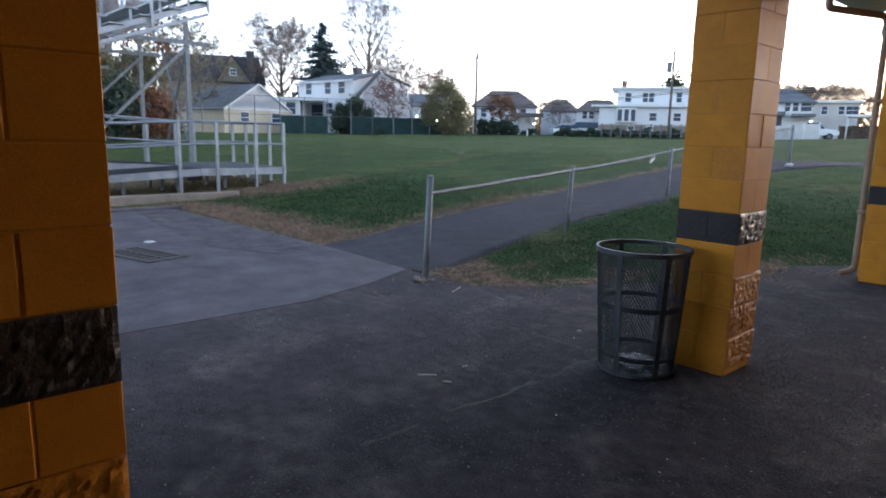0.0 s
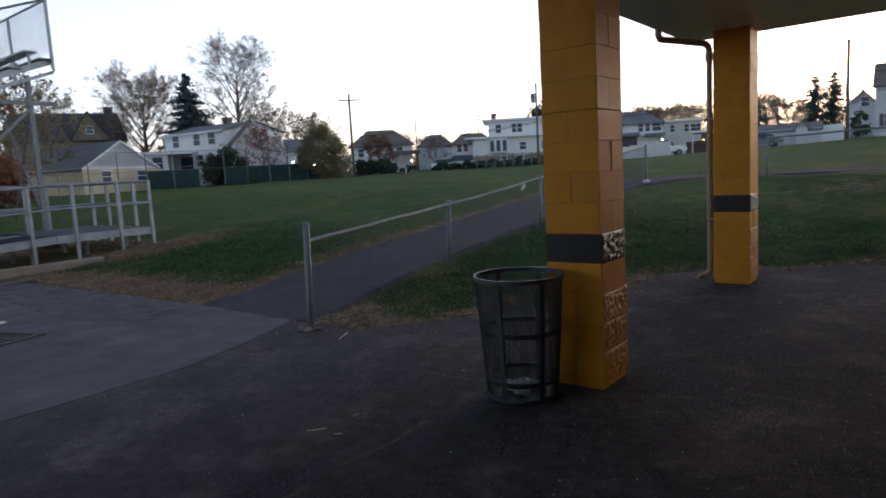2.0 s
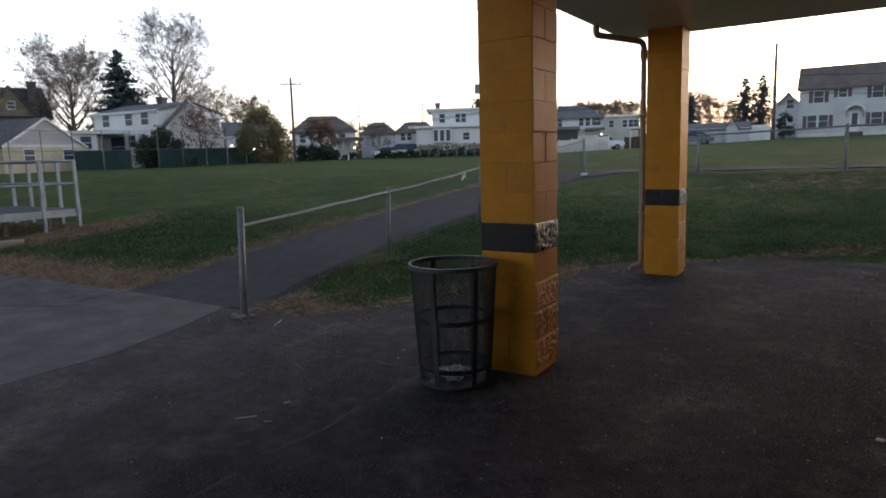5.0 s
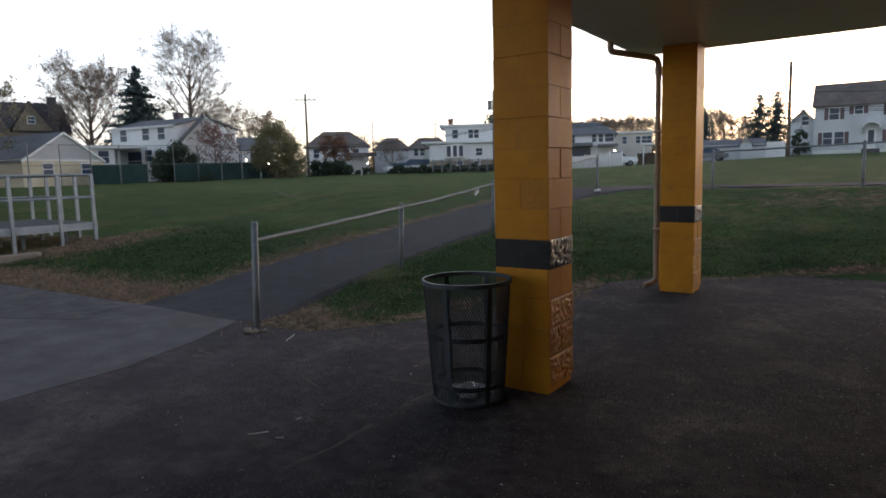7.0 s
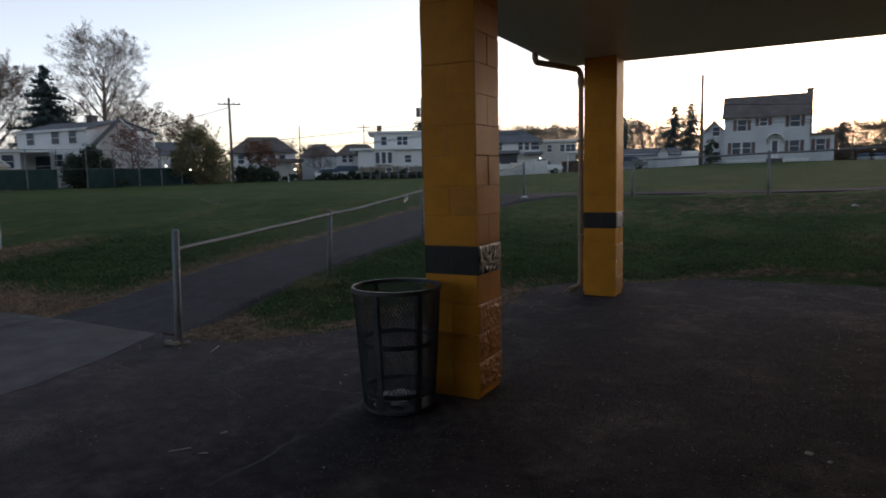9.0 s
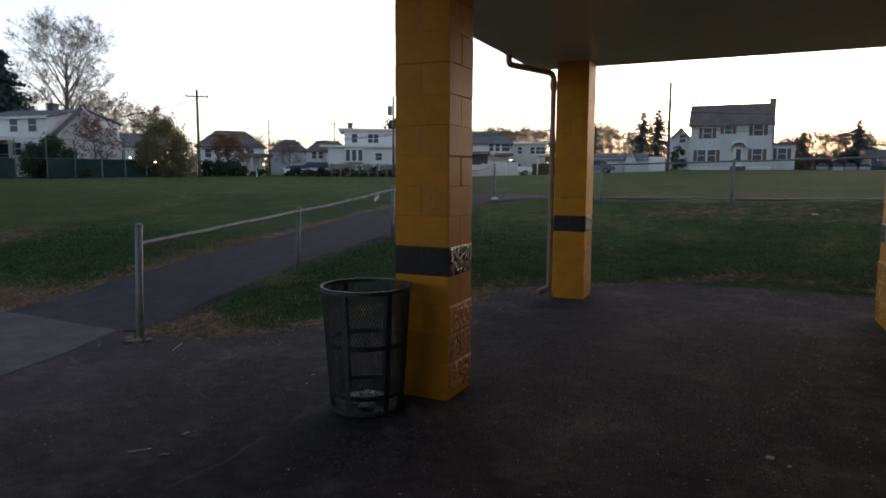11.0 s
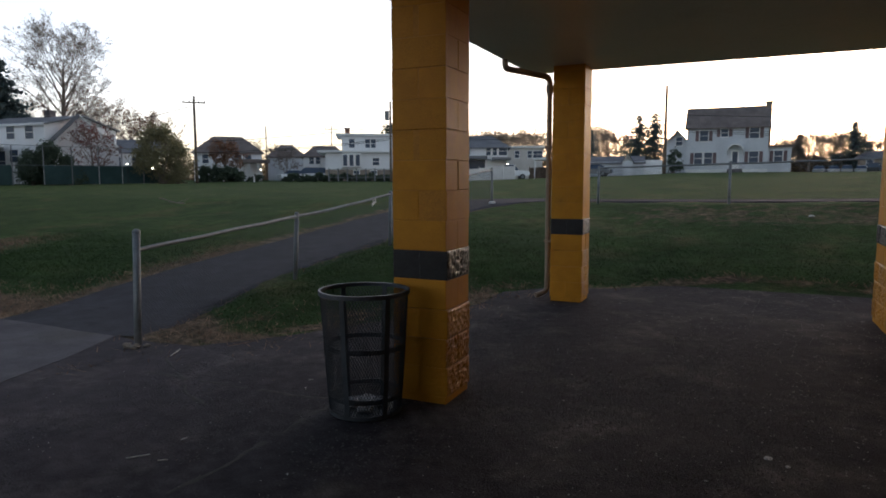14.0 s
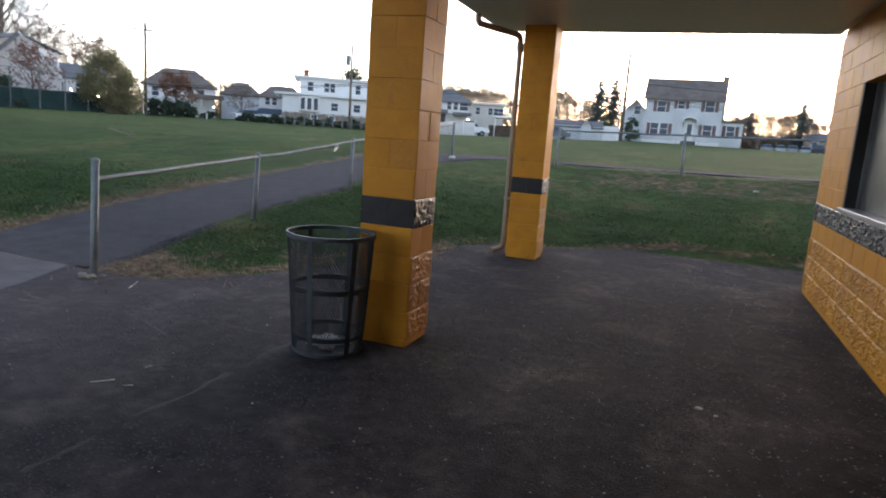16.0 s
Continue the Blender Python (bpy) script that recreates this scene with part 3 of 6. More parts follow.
def split_mesh(lx, ly, lz, rough_mat, plain_mat, seed, deep=0.014, shallow=0.003):
    """A block whose ends towards +x and -x are split like rock, in small crisp facets, and whose other sides are only a little uneven."""
    nx, ny, nz = (max(4, round(d / 0.015)) for d in (lx, ly, lz))
    hx, hy = lx / 2, ly / 2
    ring = [(-hx + lx * i / nx, -hy, 0, -1) for i in range(nx)] + [(hx, -hy + ly * i / ny, 1, 0) for i in range(ny)]
    ring += [(hx - lx * i / nx, hy, 0, 1) for i in range(nx)] + [(-hx, hy - ly * i / ny, -1, 0) for i in range(ny)]
    off = Vector((seed * 3.7, seed * 1.3, seed * 2.1))
    bm = bmesh.new()
    rows = []
    for k in range(nz + 1):
        z = -lz / 2 + lz * k / nz
        edge = 0.25 if k in (0, nz) else 1.0
        row = []
        for x, y, ax, ay in ring:
            p = Vector((x, y, z))
            cell = noise.voronoi(p * 42 + off)[1][0]
            tilt = noise.noise_vector(cell * 5.3)
            h = 0.5 + 0.55 * noise.noise(cell * 3.1) + 0.9 * tilt.dot(p * 42 + off - cell)
            corner = abs(abs(x) - hx) < 1e-5 and abs(abs(y) - hy) < 1e-5
            k2 = edge * (0.35 if corner else 1.0)
            row.append(bm.verts.new((x + ax * deep * h * k2, y + ay * shallow * h * k2, z)))
        rows.append(row)
    n = len(ring)
    for k in range(nz):
        for i in range(n):
            f = bm.faces.new((rows[k][i], rows[k][(i + 1) % n], rows[k + 1][(i + 1) % n], rows[k + 1][i]))
            f.material_index = 0 if nx <= i < nx + ny or i >= 2 * nx + ny else 1
    bm.faces.new(rows[0][::-1])
    bm.faces.new(rows[-1])
    return mesh_of("block", bm, rough_mat, plain_mat)


FULL = 0.3965
SMOOTH_Y = block_mesh("block", FULL, 0.197, 0.1965, YELLOW)
HALF_Y = block_mesh("block", 0.197, 0.197, 0.1965, YELLOW)
SPLIT = {}                # by kind and by the way that the block's long side runs
for kind_, rough_, plain_ in (("split", SPLIT_YELLOW, YELLOW), ("black", SPLIT_BLACK, BLACK)):
    SPLIT[kind_, "x"] = [split_mesh(0.392, 0.199, 0.1975, rough_, plain_, 1 + i_) for i_ in range(3)]
    SPLIT[kind_, "y"] = [split_mesh(0.199, 0.392, 0.1975, rough_, plain_, 5 + i_) for i_ in range(3)]
COURSES = []          # height of each course's middle, and its kind
for k in range(14):
    COURSES.append((0.15 + 0.2 * k, "split" if k < 3 else "black" if k == 4 else "smooth"))


def pillar(x, y, seed, label):
    r = random.Random(seed)
    p = thing("pillar", pose(x, y, 0), label, "pillar", "pillars of the shelter")
    core = bmesh.new()
    box(core, -0.188, 0.188, -0.188, 0.188, -0.05, 0.65)
    box(core, -0.1955, 0.1955, -0.1955, 0.1955, 0.652, 0.853)
    box(core, -0.1955, 0.1955, -0.1955, 0.1955, 1.047, CEIL)
    part("mortar_core", core, MORTAR, p)
    part("mortar_band", boxed(-0.187, 0.187, -0.187, 0.187, 0.853, 1.047), MORTAR_BLACK, p)
    part("footing", boxed(-0.192, 0.192, -0.192, 0.192, -0.05, 0.048, 0.003), YELLOW, p)
    part("cap_course", boxed(-0.197, 0.197, -0.197, 0.197, 2.855, CEIL - 0.002, 0.004), YELLOW, p)
    for k, (z, kind) in enumerate(COURSES):
        for s in (-0.1, 0.1):
            along = "y" if k % 2 == 0 else "x"
            me = SMOOTH_Y if kind == "smooth" else r.choice(SPLIT[kind, along])
            b = part("block", me, None, p)
            j = r.uniform(-0.0015, 0.003)                # laid a little unevenly
            ox, oy = (s + math.copysign(j, s), j) if along == "y" else (j, s + math.copysign(j, s))
            turn = 90 if kind == "smooth" and along == "y" else 0
            b.matrix_basis = pose(ox, oy, z, 0, 0, turn + r.uniform(-0.3, 0.3))
    return p


pillar(0, -3.92, 1, "yellow painted block pillar with a black band")
pillar(0, 0, 2, "yellow block pillar with a black band beside the bin")
pillar(0.0, 4.1, 3, "yellow block pillar with a black band and downspout")

# wall with a serving window, courses as on the pillars
WIN_Y0, WIN_Y1, WIN_Z0, WIN_Z1 = -1.4, 2.87, 1.05, 2.35
w = bmesh.new()
box(w, WALL_X + 0.012, WALL_X + 0.2, -12, WIN_Y0, -0.1, CEIL)
box(w, WALL_X + 0.012, WALL_X + 0.2, WIN_Y0, WIN_Y1, -0.1, WIN_Z0 - 0.003)
box(w, WALL_X + 0.012, WALL_X + 0.2, WIN_Y0, WIN_Y1, WIN_Z1, CEIL)
box(w, WALL_X + 0.012, WALL_X + 0.2, WIN_Y1, WALL_END - 0.005, -0.1, CEIL)
box(w, WALL_X + 0.2, 12, WALL_END - 0.205, WALL_END - 0.005, -0.1, CEIL)
wall_east = tagged(new("wall_east", mesh_of("wall_east", w, MORTAR)), "yellow painted block wall with black band", "wall", kind="structure")
# two walls added out of view to darken the near pillar and apron
tagged(new("wall_south", mesh_of("wall_south", boxed(-0.2, WALL_X, -6.7, -6.5, -0.1, CEIL), BLOCKER)), "added unseen wall that keeps light out", "wall", kind="structure")
tagged(new("wall_west", mesh_of("wall_west", boxed(-0.15, 0.15, -6.5, -4.13, -0.1, CEIL), BLOCKER)), "added unseen wall that keeps light out", "wall", kind="structure")


# ---- waste bin ----
def waste_bin(x, y):
    H, RB, RT = 0.812, 0.228, 0.283
    t = thing("waste_bin", pose(x, y, 0, 0, 0, 32), "grey expanded-metal litter bin standing against the pillar", "bin")

    def rad(z):
        return RB + (RT - RB) * (z / H) ** 0.8

    def ring(z, half, depth, r=None):
        bm = bmesh.new()
        n = 48
        rows = []
        for dz, dr in ((-half, 0), (half, 0), (half, depth), (-half, depth)):
            rr = (r or rad(z)) + dr
            rows.append([bm.verts.new((rr * math.cos(2 * math.pi * i / n), rr * math.sin(2 * math.pi * i / n), z + dz)) for i in range(n)])
        for a in range(4):
            for i in range(n):
                bm.faces.new((rows[a][i], rows[a][(i + 1) % n], rows[(a + 1) % 4][(i + 1) % n], rows[(a + 1) % 4][i]))
        bmesh.ops.recalc_face_normals(bm, faces=bm.faces[:])
        return bm

    part("rim", ring(H - 0.012, 0.014, 0.014), CAN_STEEL, t, smooth=False)
    for z in (0.125, 0.45):
        part("hoop", ring(z, 0.016, 0.006, rad(z) - 0.010), CAN_STEEL, t)
    part("base_ring", ring(0.02, 0.012, 0.005), CAN_STEEL, t)
    bm = bmesh.new()
    bmesh.ops.create_circle(bm, cap_ends=True, radius=RB - 0.004, segments=40, matrix=Matrix.Translation((0, 0, 0.03)))
    part("floor_plate", bm, CAN_STEEL, t)
    for k in range(6):
        a = 2 * math.pi * k / 6
        bm = bmesh.new()
        for i in range(6):
            z0, z1 = 0.02 + i * (H - 0.04) / 6, 0.02 + (i + 1) * (H - 0.04) / 6
            for z, zz in ((z0, z1),):
                r0, r1 = rad(z) + 0.004, rad(zz) + 0.004
                tang = Vector((-math.sin(a), math.cos(a), 0)) * 0.017
                out = Vector((math.cos(a), math.sin(a), 0))
                q = [bm.verts.new(out * r0 - tang + Vector((0, 0, z))), bm.verts.new(out * r0 + tang + Vector((0, 0, z))),
                     bm.verts.new(out * r1 + tang + Vector((0, 0, zz))), bm.verts.new(out * r1 - tang + Vector((0, 0, zz)))]
                bm.faces.new(q)
        bmesh.ops.remove_doubles(bm, verts=bm.verts[:], dist=0.001)
        bmesh.ops.solidify(bm, geom=bm.faces[:], thickness=0.005)
        part("upright_strap", bm, CAN_STEEL, t)
    # expanded metal: flat strands that cross in lozenges
    s = Soup()
    n, rows = 84, 40
    zs = [0.03 + i * (H - 0.06) / rows for i in range(rows + 1)]
    for i in range(rows):
        for j in range(n):
            for way in (0, 1):
                a0 = 2 * math.pi * (j + 0.5 * (i % 2)) / n
                a1 = a0 + (1 if way else -1) * math.pi / n
                p = Vector((rad(zs[i]) * math.cos(a0), rad(zs[i]) * math.sin(a0), zs[i]))
                q = Vector((rad(zs[i + 1]) * math.cos(a1), rad(zs[i + 1]) * math.sin(a1), zs[i + 1]))
                s.tube(p, q, 0.0024, sides=3)
    tagged(part("expanded_mesh", s.mesh("expanded_mesh", CAN_STEEL), None, t), kind="stuff")
    return t


BIN_X, BIN_Y = -0.25, -0.50
waste_bin(BIN_X, BIN_Y)


def crumpled(name, x, y, z, r, flat, seed, mat, label, category):
    bm = bmesh.new()
    bmesh.ops.create_icosphere(bm, subdivisions=3, radius=r)
    for v in bm.verts:
        k = 1 + 0.5 * noise.noise(v.co * (3.2 / r) * 0.5 + Vector((seed, 0, 0))) + 0.35 * noise.noise(v.co * (9 / r) * 0.5)
        v.co = Vector((v.co.x * k, v.co.y * k, v.co.z * k * flat))
    ob = new(name, mesh_of(name, bm, mat))
    ob.matrix_basis = pose(x, y, z)
    return tagged(ob, label, category)


for i, (dx, dy, rr) in enumerate(((-0.07, -0.06, 0.055), (0.05, -0.09, 0.06), (0.09, 0.05, 0.05), (-0.04, 0.08, 0.06), (0.0, -0.01, 0.05), (-0.13, 0.03, 0.045))):
    crumpled("rubbish", BIN_X + dx * 0.9, BIN_Y + dy * 0.9, 0.034 + rr * 0.28, rr, 0.36, 2 + i, FOIL, "crumpled clear plastic in the bottom of the bin", "rubbish")


# ---- fences ----
def fence(run, height, name, label, rail_drop=0.0, first_post=None, mesh_to=99, land_at=land, gap=0.05, post_r=0.03, lame=False, leans=()):
    """Posts, a top rail and woven wire between the points of the run."""
    z = [land_at(*p) for p in run]
    f = thing(name, pose(run[0][0], run[0][1], z[0]), label, "fence")
    o = Vector((run[0][0], run[0][1], z[0]))

    def at(i, h):
        return Vector((run[i][0], run[i][1], z[i] + h)) - o

    tops = [height - (0.02 if lame and i == 1 else 0) for i in range(len(run))]        # one post has sunk a little
    for i in range(len(run)):
        h = tops[i] if not (i == 0 and first_post) else first_post
        r = post_r if not (i == 0 and first_post) else post_r * 1.12
        foot = Vector((*leans[i], 0)) if i < len(leans) else Vector((0, 0, 0))
        s = rod(at(i, -0.2) + foot * 1.2, at(i, h), r, sides=12)
        for k in range(4):                              # domed cap
            a0, a1 = k * math.pi / 8, (k + 1) * math.pi / 8
            s.tube(at(i, h + 1.1 * r * math.sin(a0)), at(i, h + 1.1 * r * math.sin(a1)), 1.15 * r * math.cos(a0), 1.15 * r * math.cos(a1) + 1e-4, 12)
        part("post", s.mesh("post", GALV, True), None, f)
    for i in range(len(run) - 1):
        drop = rail_drop if i == 0 else 0
        s = Soup()
        mid = 14
        a, b = at(i, tops[i] - 0.03 - drop), at(i + 1, tops[i + 1] - 0.03)
        bow = 0.015 if lame and i == 1 else 0.0
        pts = [a.lerp(b, k / mid) + Vector((0, 0, 0.003 * math.sin(k * 1.1 + i) - bow * math.sin(math.pi * (k / mid) ** 0.7))) for k in range(mid + 1)]
        s.path(pts, 0.021)
        part("rail", s.mesh("rail", GALV, True), None, f)
        if i < mesh_to:
            s = Soup()
            L = (b - a).length
            d = b - a
            h0, h1 = 0.05, min(tops[i], tops[i + 1]) - 0.05
            n = int(L / gap)
            H = h1 - h0
            for way in (1, -1):
                k = -int(H / gap) - 1
                while k < n + int(H / gap) + 1:
                    x0, x1 = k * gap, k * gap + way * H
                    t0, t1 = 0.0, 1.0
                    lo, hi = min(x0, x1), max(x0, x1)
                    if hi > 0 and lo < L:
                        def clip(xx):
                            return (xx - x0) / (x1 - x0)
                        e = sorted((clip(0), clip(L)))
                        t0, t1 = max(0, e[0]), min(1, e[1])
                        if t1 > t0:
                            def pt(t):
                                xx = x0 + (x1 - x0) * t
                                base = at(i, 0).lerp(at(i + 1, 0), xx / L)
                                return base + Vector((0, 0, h0 + H * t))
                            s.tube(pt(t0), pt(t1), 0.001, sides=3)
                    k += 1
            tagged(part("woven_wire", s.mesh("woven_wire", CHAIN), None, f), kind="stuff")
    return f


fence(FENCE_RUN, 0.92, "chain_link_fence", "low galvanised chain-link fence beside the footpath", rail_drop=0.0, first_post=1.05, lame=True, leans=((-0.035, -0.012), (-0.045, -0.01), (-0.02, 0)))
fence(FENCE_TOP[1:], 0.92, "chain_link_fence", "low galvanised chain-link fence along the bank top", mesh_to=3, gap=0.06)


# ---- rain pipe ----
def pipe(pts, r, name, mat, parent, label=""):
    cu = bpy.data.curves.new(name, "CURVE")
    cu.dimensions, cu.bevel_depth, cu.bevel_resolution, cu.use_fill_caps = "3D", r, 3, True
    sp = cu.splines.new("POLY")
    dense = []
    for i, p in enumerate(pts):
        p = Vector(p)
        if 0 < i < len(pts) - 1:
            a, b = Vector(pts[i - 1]), Vector(pts[i + 1])
            k = min(0.12, 0.45 * (p - a).length, 0.45 * (b - p).length)
            p0, p1 = p + (a - p).normalized() * k, p + (b - p).normalized() * k
            for t in (0, 0.25, 0.5, 0.75, 1):
                dense.append(p0.lerp(p, t).lerp(p.lerp(p1, t), t))
        else:
            dense.append(p)
    sp.points.add(len(dense) - 1)
    for q, p in zip(sp.points, dense):
        q.co = (*p, 1)
    cu.materials.append(mat)
    ob = new(name, cu)
    me = bpy.data.meshes.new_from_object(ob.evaluated_get(bpy.context.evaluated_depsgraph_get()))
    bpy.data.objects.remove(ob)
    me.name = name
    for p in me.polygons:
        p.use_smooth = True
    return part(name, me, None, parent, label)


spout = thing("downspout", pose(-0.245, 4.05, 0), "tan painted round rain downspout fixed to the pillar", "downspout")
pipe([(-0.355, -0.80, 2.95), (-0.355, -0.80, 2.83), (-0.035, 0, 2.82), (-0.035, 0, 2.60)], 0.038, "offset_bend", BROWN_PIPE, spout)
pipe([(-0.035, 0, 2.66), (-0.035, 0, 0.09), (-0.15, -0.12, 0.05)], 0.034, "pipe", BROWN_PIPE, spout)
for zz in (1.95, 0.75):
    part("strap", boxed(-0.075, 0.045, -0.04, 0.04, zz - 0.015, zz + 0.015, 0.004), BROWN_PIPE, spout)
part("collar", rod((-0.035, 0, 2.63), (-0.035, 0, 2.72), 0.046).mesh("collar", BROWN_PIPE), None, spout)


# ---- distance: houses, trees, poles, set out by bearing and range from the shelter ----
EX, EY, EZ = 1.94, -4.06, 1.50


def place(bearing, dist):
    a = radians(bearing)
    return EX + dist * math.sin(a), EY + dist * math.cos(a)


def rise_z(dist, el):
    return EZ + dist * math.tan(radians(el))


class House:
    """A building whose front faces the shelter: local x along the front, y to the back, z up from its ground."""

    def __init__(self, name, bearing, dist, label, base_el=None, turn=0):
        x, y = place(bearing, dist)
        self.d, self.b = dist, bearing
        self.z = land(x, y) if base_el is None else rise_z(dist, base_el)
        self.ob = thing(name, pose(x, y, self.z, 0, 0, turn - bearing), label, "house")

    def at(self, bearing, el):
        t = math.tan(radians(bearing - self.b))
        return self.d * t, EZ - self.z + self.d * math.tan(radians(el)) * math.sqrt(1 + t * t)

    def body(self, x0, x1, y0, y1, z0, z1, mat, name="wall", label=""):
        return part(name, boxed(x0, x1, y0, y1, z0, z1), mat, self.ob, label)

    def gable(self, x0, x1, y0, y1, z0, z1, mat, wall, along="x", over=0.35, hip=0.0):
        """A pitched roof with thickness; the ridge runs along x or y."""
        bm = bmesh.new()
        if along == "x":
            ym = (y0 + y1) / 2
            rows = [(y0 - over, z0 - 0.12), (ym, z1), (y1 + over, z0 - 0.12)]
            ends = [(x0 - over, x0 - over + hip), (x1 + over, x1 + over - hip)]
            f = lambda x, y, z: (x, y, z)
        else:
            ym = (x0 + x1) / 2
            rows = [(x0 - over, z0 - 0.12), (ym, z1), (x1 + over, z0 - 0.12)]
            ends = [(y0 - over, y0 - over + hip), (y1 + over, y1 + over - hip)]
            f = lambda x, y, z: (y, x, z)
        top = [[bm.verts.new(f(e[1] if i == 1 else e[0], y, z)) for e in ends] for i, (y, z) in enumerate(rows)]
        low = [[bm.verts.new(f(e[1] if i == 1 else e[0], y, z - 0.16)) for e in ends] for i, (y, z) in enumerate(rows)]
        for i in (0, 1):
            bm.faces.new((top[i][0], top[i][1], top[i + 1][1], top[i + 1][0]))
            bm.faces.new((low[i][0], low[i][1], low[i + 1][1], low[i + 1][0]))
            for e in (0, 1):
                bm.faces.new((top[i][e], top[i + 1][e], low[i + 1][e], low[i][e]))
        for i in (0, 2):
            bm.faces.new((top[i][0], top[i][1], low[i][1], low[i][0]))
        if hip:
            for e in (0, 1):
                bm.faces.new((top[0][e], top[1][e], top[2][e]))
        bmesh.ops.recalc_face_normals(bm, faces=bm.faces[:])
        part("roof", bm, mat, self.ob)
        if not hip:
            for e in (0, 1):
                bm = bmesh.new()
                c = (x0 + 0.02, x1 - 0.02)[e] if along == "x" else (y0 + 0.02, y1 - 0.02)[e]
                tri = [f(c, rows[0][0] + over, z0), f(c, rows[2][0] - over, z0), f(c, ym, z1 - 0.2)]
                bm.faces.new([bm.verts.new(p) for p in tri])
                bmesh.ops.solidify(bm, geom=bm.faces[:], thickness=0.05)
                part("gable_wall", bm, wall, self.ob)

    def window(self, x, z, w, h, y=0.0, shutters=None, bars=1, name="window"):
        wob = part(name, boxed(x - w / 2 - 0.08, x + w / 2 + 0.08, y - 0.05, y + 0.02, z - h / 2 - 0.08, z + h / 2 + 0.08), TRIM, self.ob)
        part("pane", boxed(x - w / 2, x + w / 2, y - 0.056, y - 0.04, z - h / 2, z + h / 2), PANE, wob)
        if bars:
            part("meeting_rail", boxed(x - w / 2, x + w / 2, y - 0.075, y - 0.05, z - 0.03, z + 0.03), TRIM, wob)
        part("sill", boxed(x - w / 2 - 0.12, x + w / 2 + 0.12, y - 0.12, y + 0.01, z - h / 2 - 0.13, z - h / 2 - 0.07), TRIM, wob)
        if shutters:
            for s in (-1, 1):
                c = x + s * (w / 2 + 0.32)
                part("shutter", boxed(c - 0.21, c + 0.21, y - 0.06, y + 0.01, z - h / 2, z + h / 2, 0.01), shutters, wob)

    def chimney(self, x0, x1, y0, y1, z0, z1, mat=BRICK):
        c = part("chimney", boxed(x0, x1, y0, y1, z0, z1), mat, self.ob)
        part("chimney_cap", boxed(x0 - 0.08, x1 + 0.08, y0 - 0.08, y1 + 0.08, z1, z1 + 0.15), CONCRETE, c)


class Block(House):
    """A further block of a house, with a frame of its own."""

    def __init__(self, house):
        self.d, self.b, self.z, self.ob = house.d, house.b, house.z, house.ob


def colonial():
    h = House("house", -1.0, 92, "pale grey two-storey house with red shutters and dark roof", 0.78)
    x0, x1 = h.at(-4.05, 1)[0], h.at(1.95, 1)[0]
    ze, zr = h.at(0, 4.45)[1], h.at(0, 5.95)[1] + 0.45
    h.body(x0, x1, 0, 8, -0.6, ze, GREY_SIDING)
    h.gable(x0, x1, 0, 8, ze, zr, BROWN_SHINGLE, GREY_SIDING, "x", 0.3)
    h.chimney(x1 - 0.25, x1 + 0.45, 3.4, 4.6, -0.5, zr + 0.35, STONE)
    for b, e, w in ((-2.77, 3.75, 1.0), (-1.23, 3.95, 0.8), (0.95, 3.9, 1.05)):
        h.window(*h.at(b, e), w, 1.35 if w > 0.9 else 0.95, shutters=SHUTTER)
    z = h.at(0, 1.95)[1]
    for b in (-3.15, -2.4):
        h.window(h.at(b, 1)[0], z, 0.95, 1.45)
    for s, b in ((-1, -3.63), (1, -1.92)):
        part("shutter", boxed(h.at(b, 1)[0] - 0.22, h.at(b, 1)[0] + 0.22, -0.06, 0.01, z - 0.72, z + 0.72), SHUTTER, h.ob)
    h.window(h.at(0.95, 1)[0], z + 0.05, 1.05, 1.45, shutters=SHUTTER)
    # arched hood over the door
    xd, zd = h.at(-0.4, 2.75)
    bm = bmesh.new()
    n = 14
    for (r, y0, y1) in ((1.0, -1.1, 0.0),):
        rows = []
        for rr in (r, r - 0.22):
            for yy in (y0, y1):
                rows.append([bm.verts.new((xd + rr * math.cos(math.pi * i / n), yy, zd - 0.25 + 0.72 * rr * math.sin(math.pi * i / n))) for i in range(n + 1)])
        for a, b in ((0, 1), (2, 3), (0, 2), (1, 3)):
            for i in range(n):
                bm.faces.new((rows[a][i], rows[a][i + 1], rows[b][i + 1], rows[b][i]))
    bmesh.ops.recalc_face_normals(bm, faces=bm.faces[:])
    part("door_hood", bm, TRIM, h.ob)
    for s in (-1, 1):
        part("hood_bracket", bar(bmesh.new(), (xd + s * 0.85, -0.9, zd - 0.25), (xd + s * 0.85, -0.02, zd - 0.9), 0.1, 0.12), TRIM, h.ob)
    d = part("door", boxed(xd - 0.5, xd + 0.5, -0.05, 0.02, 0.5, zd - 0.3), TRIM, h.ob)
    part("pane", boxed(xd - 0.3, xd + 0.3, -0.06, -0.045, 1.2, zd - 0.5), PANE, d)
    part("step", boxed(xd - 0.9, xd + 0.9, -1.3, -0.05, -0.4, 0.45), CONCRETE, h.ob)
    part("foundation", boxed(x0 - 0.03, x1 + 0.03, -0.04, 8, -0.6, 0.45), TRIM, h.ob, "white painted foundation")
    # annex and lower side wing
    xa = h.at(3.65, 1)[0]
    za = h.at(3, 2.75)[1]
    h.body(x1 + 0.01, xa, 1.2, 6.5, -0.6, za, GREY_SIDING, "annex_wall")
    part("annex_roof", boxed(x1 + 0.02, xa + 0.3, 0.9, 6.8, za + 0.003, za + 0.3), BROWN_SHINGLE, h.ob)
    h.window(h.at(2.75, 1)[0], h.at(2.75, 2.05)[1], 0.95, 1.4, 1.2, SHUTTER)
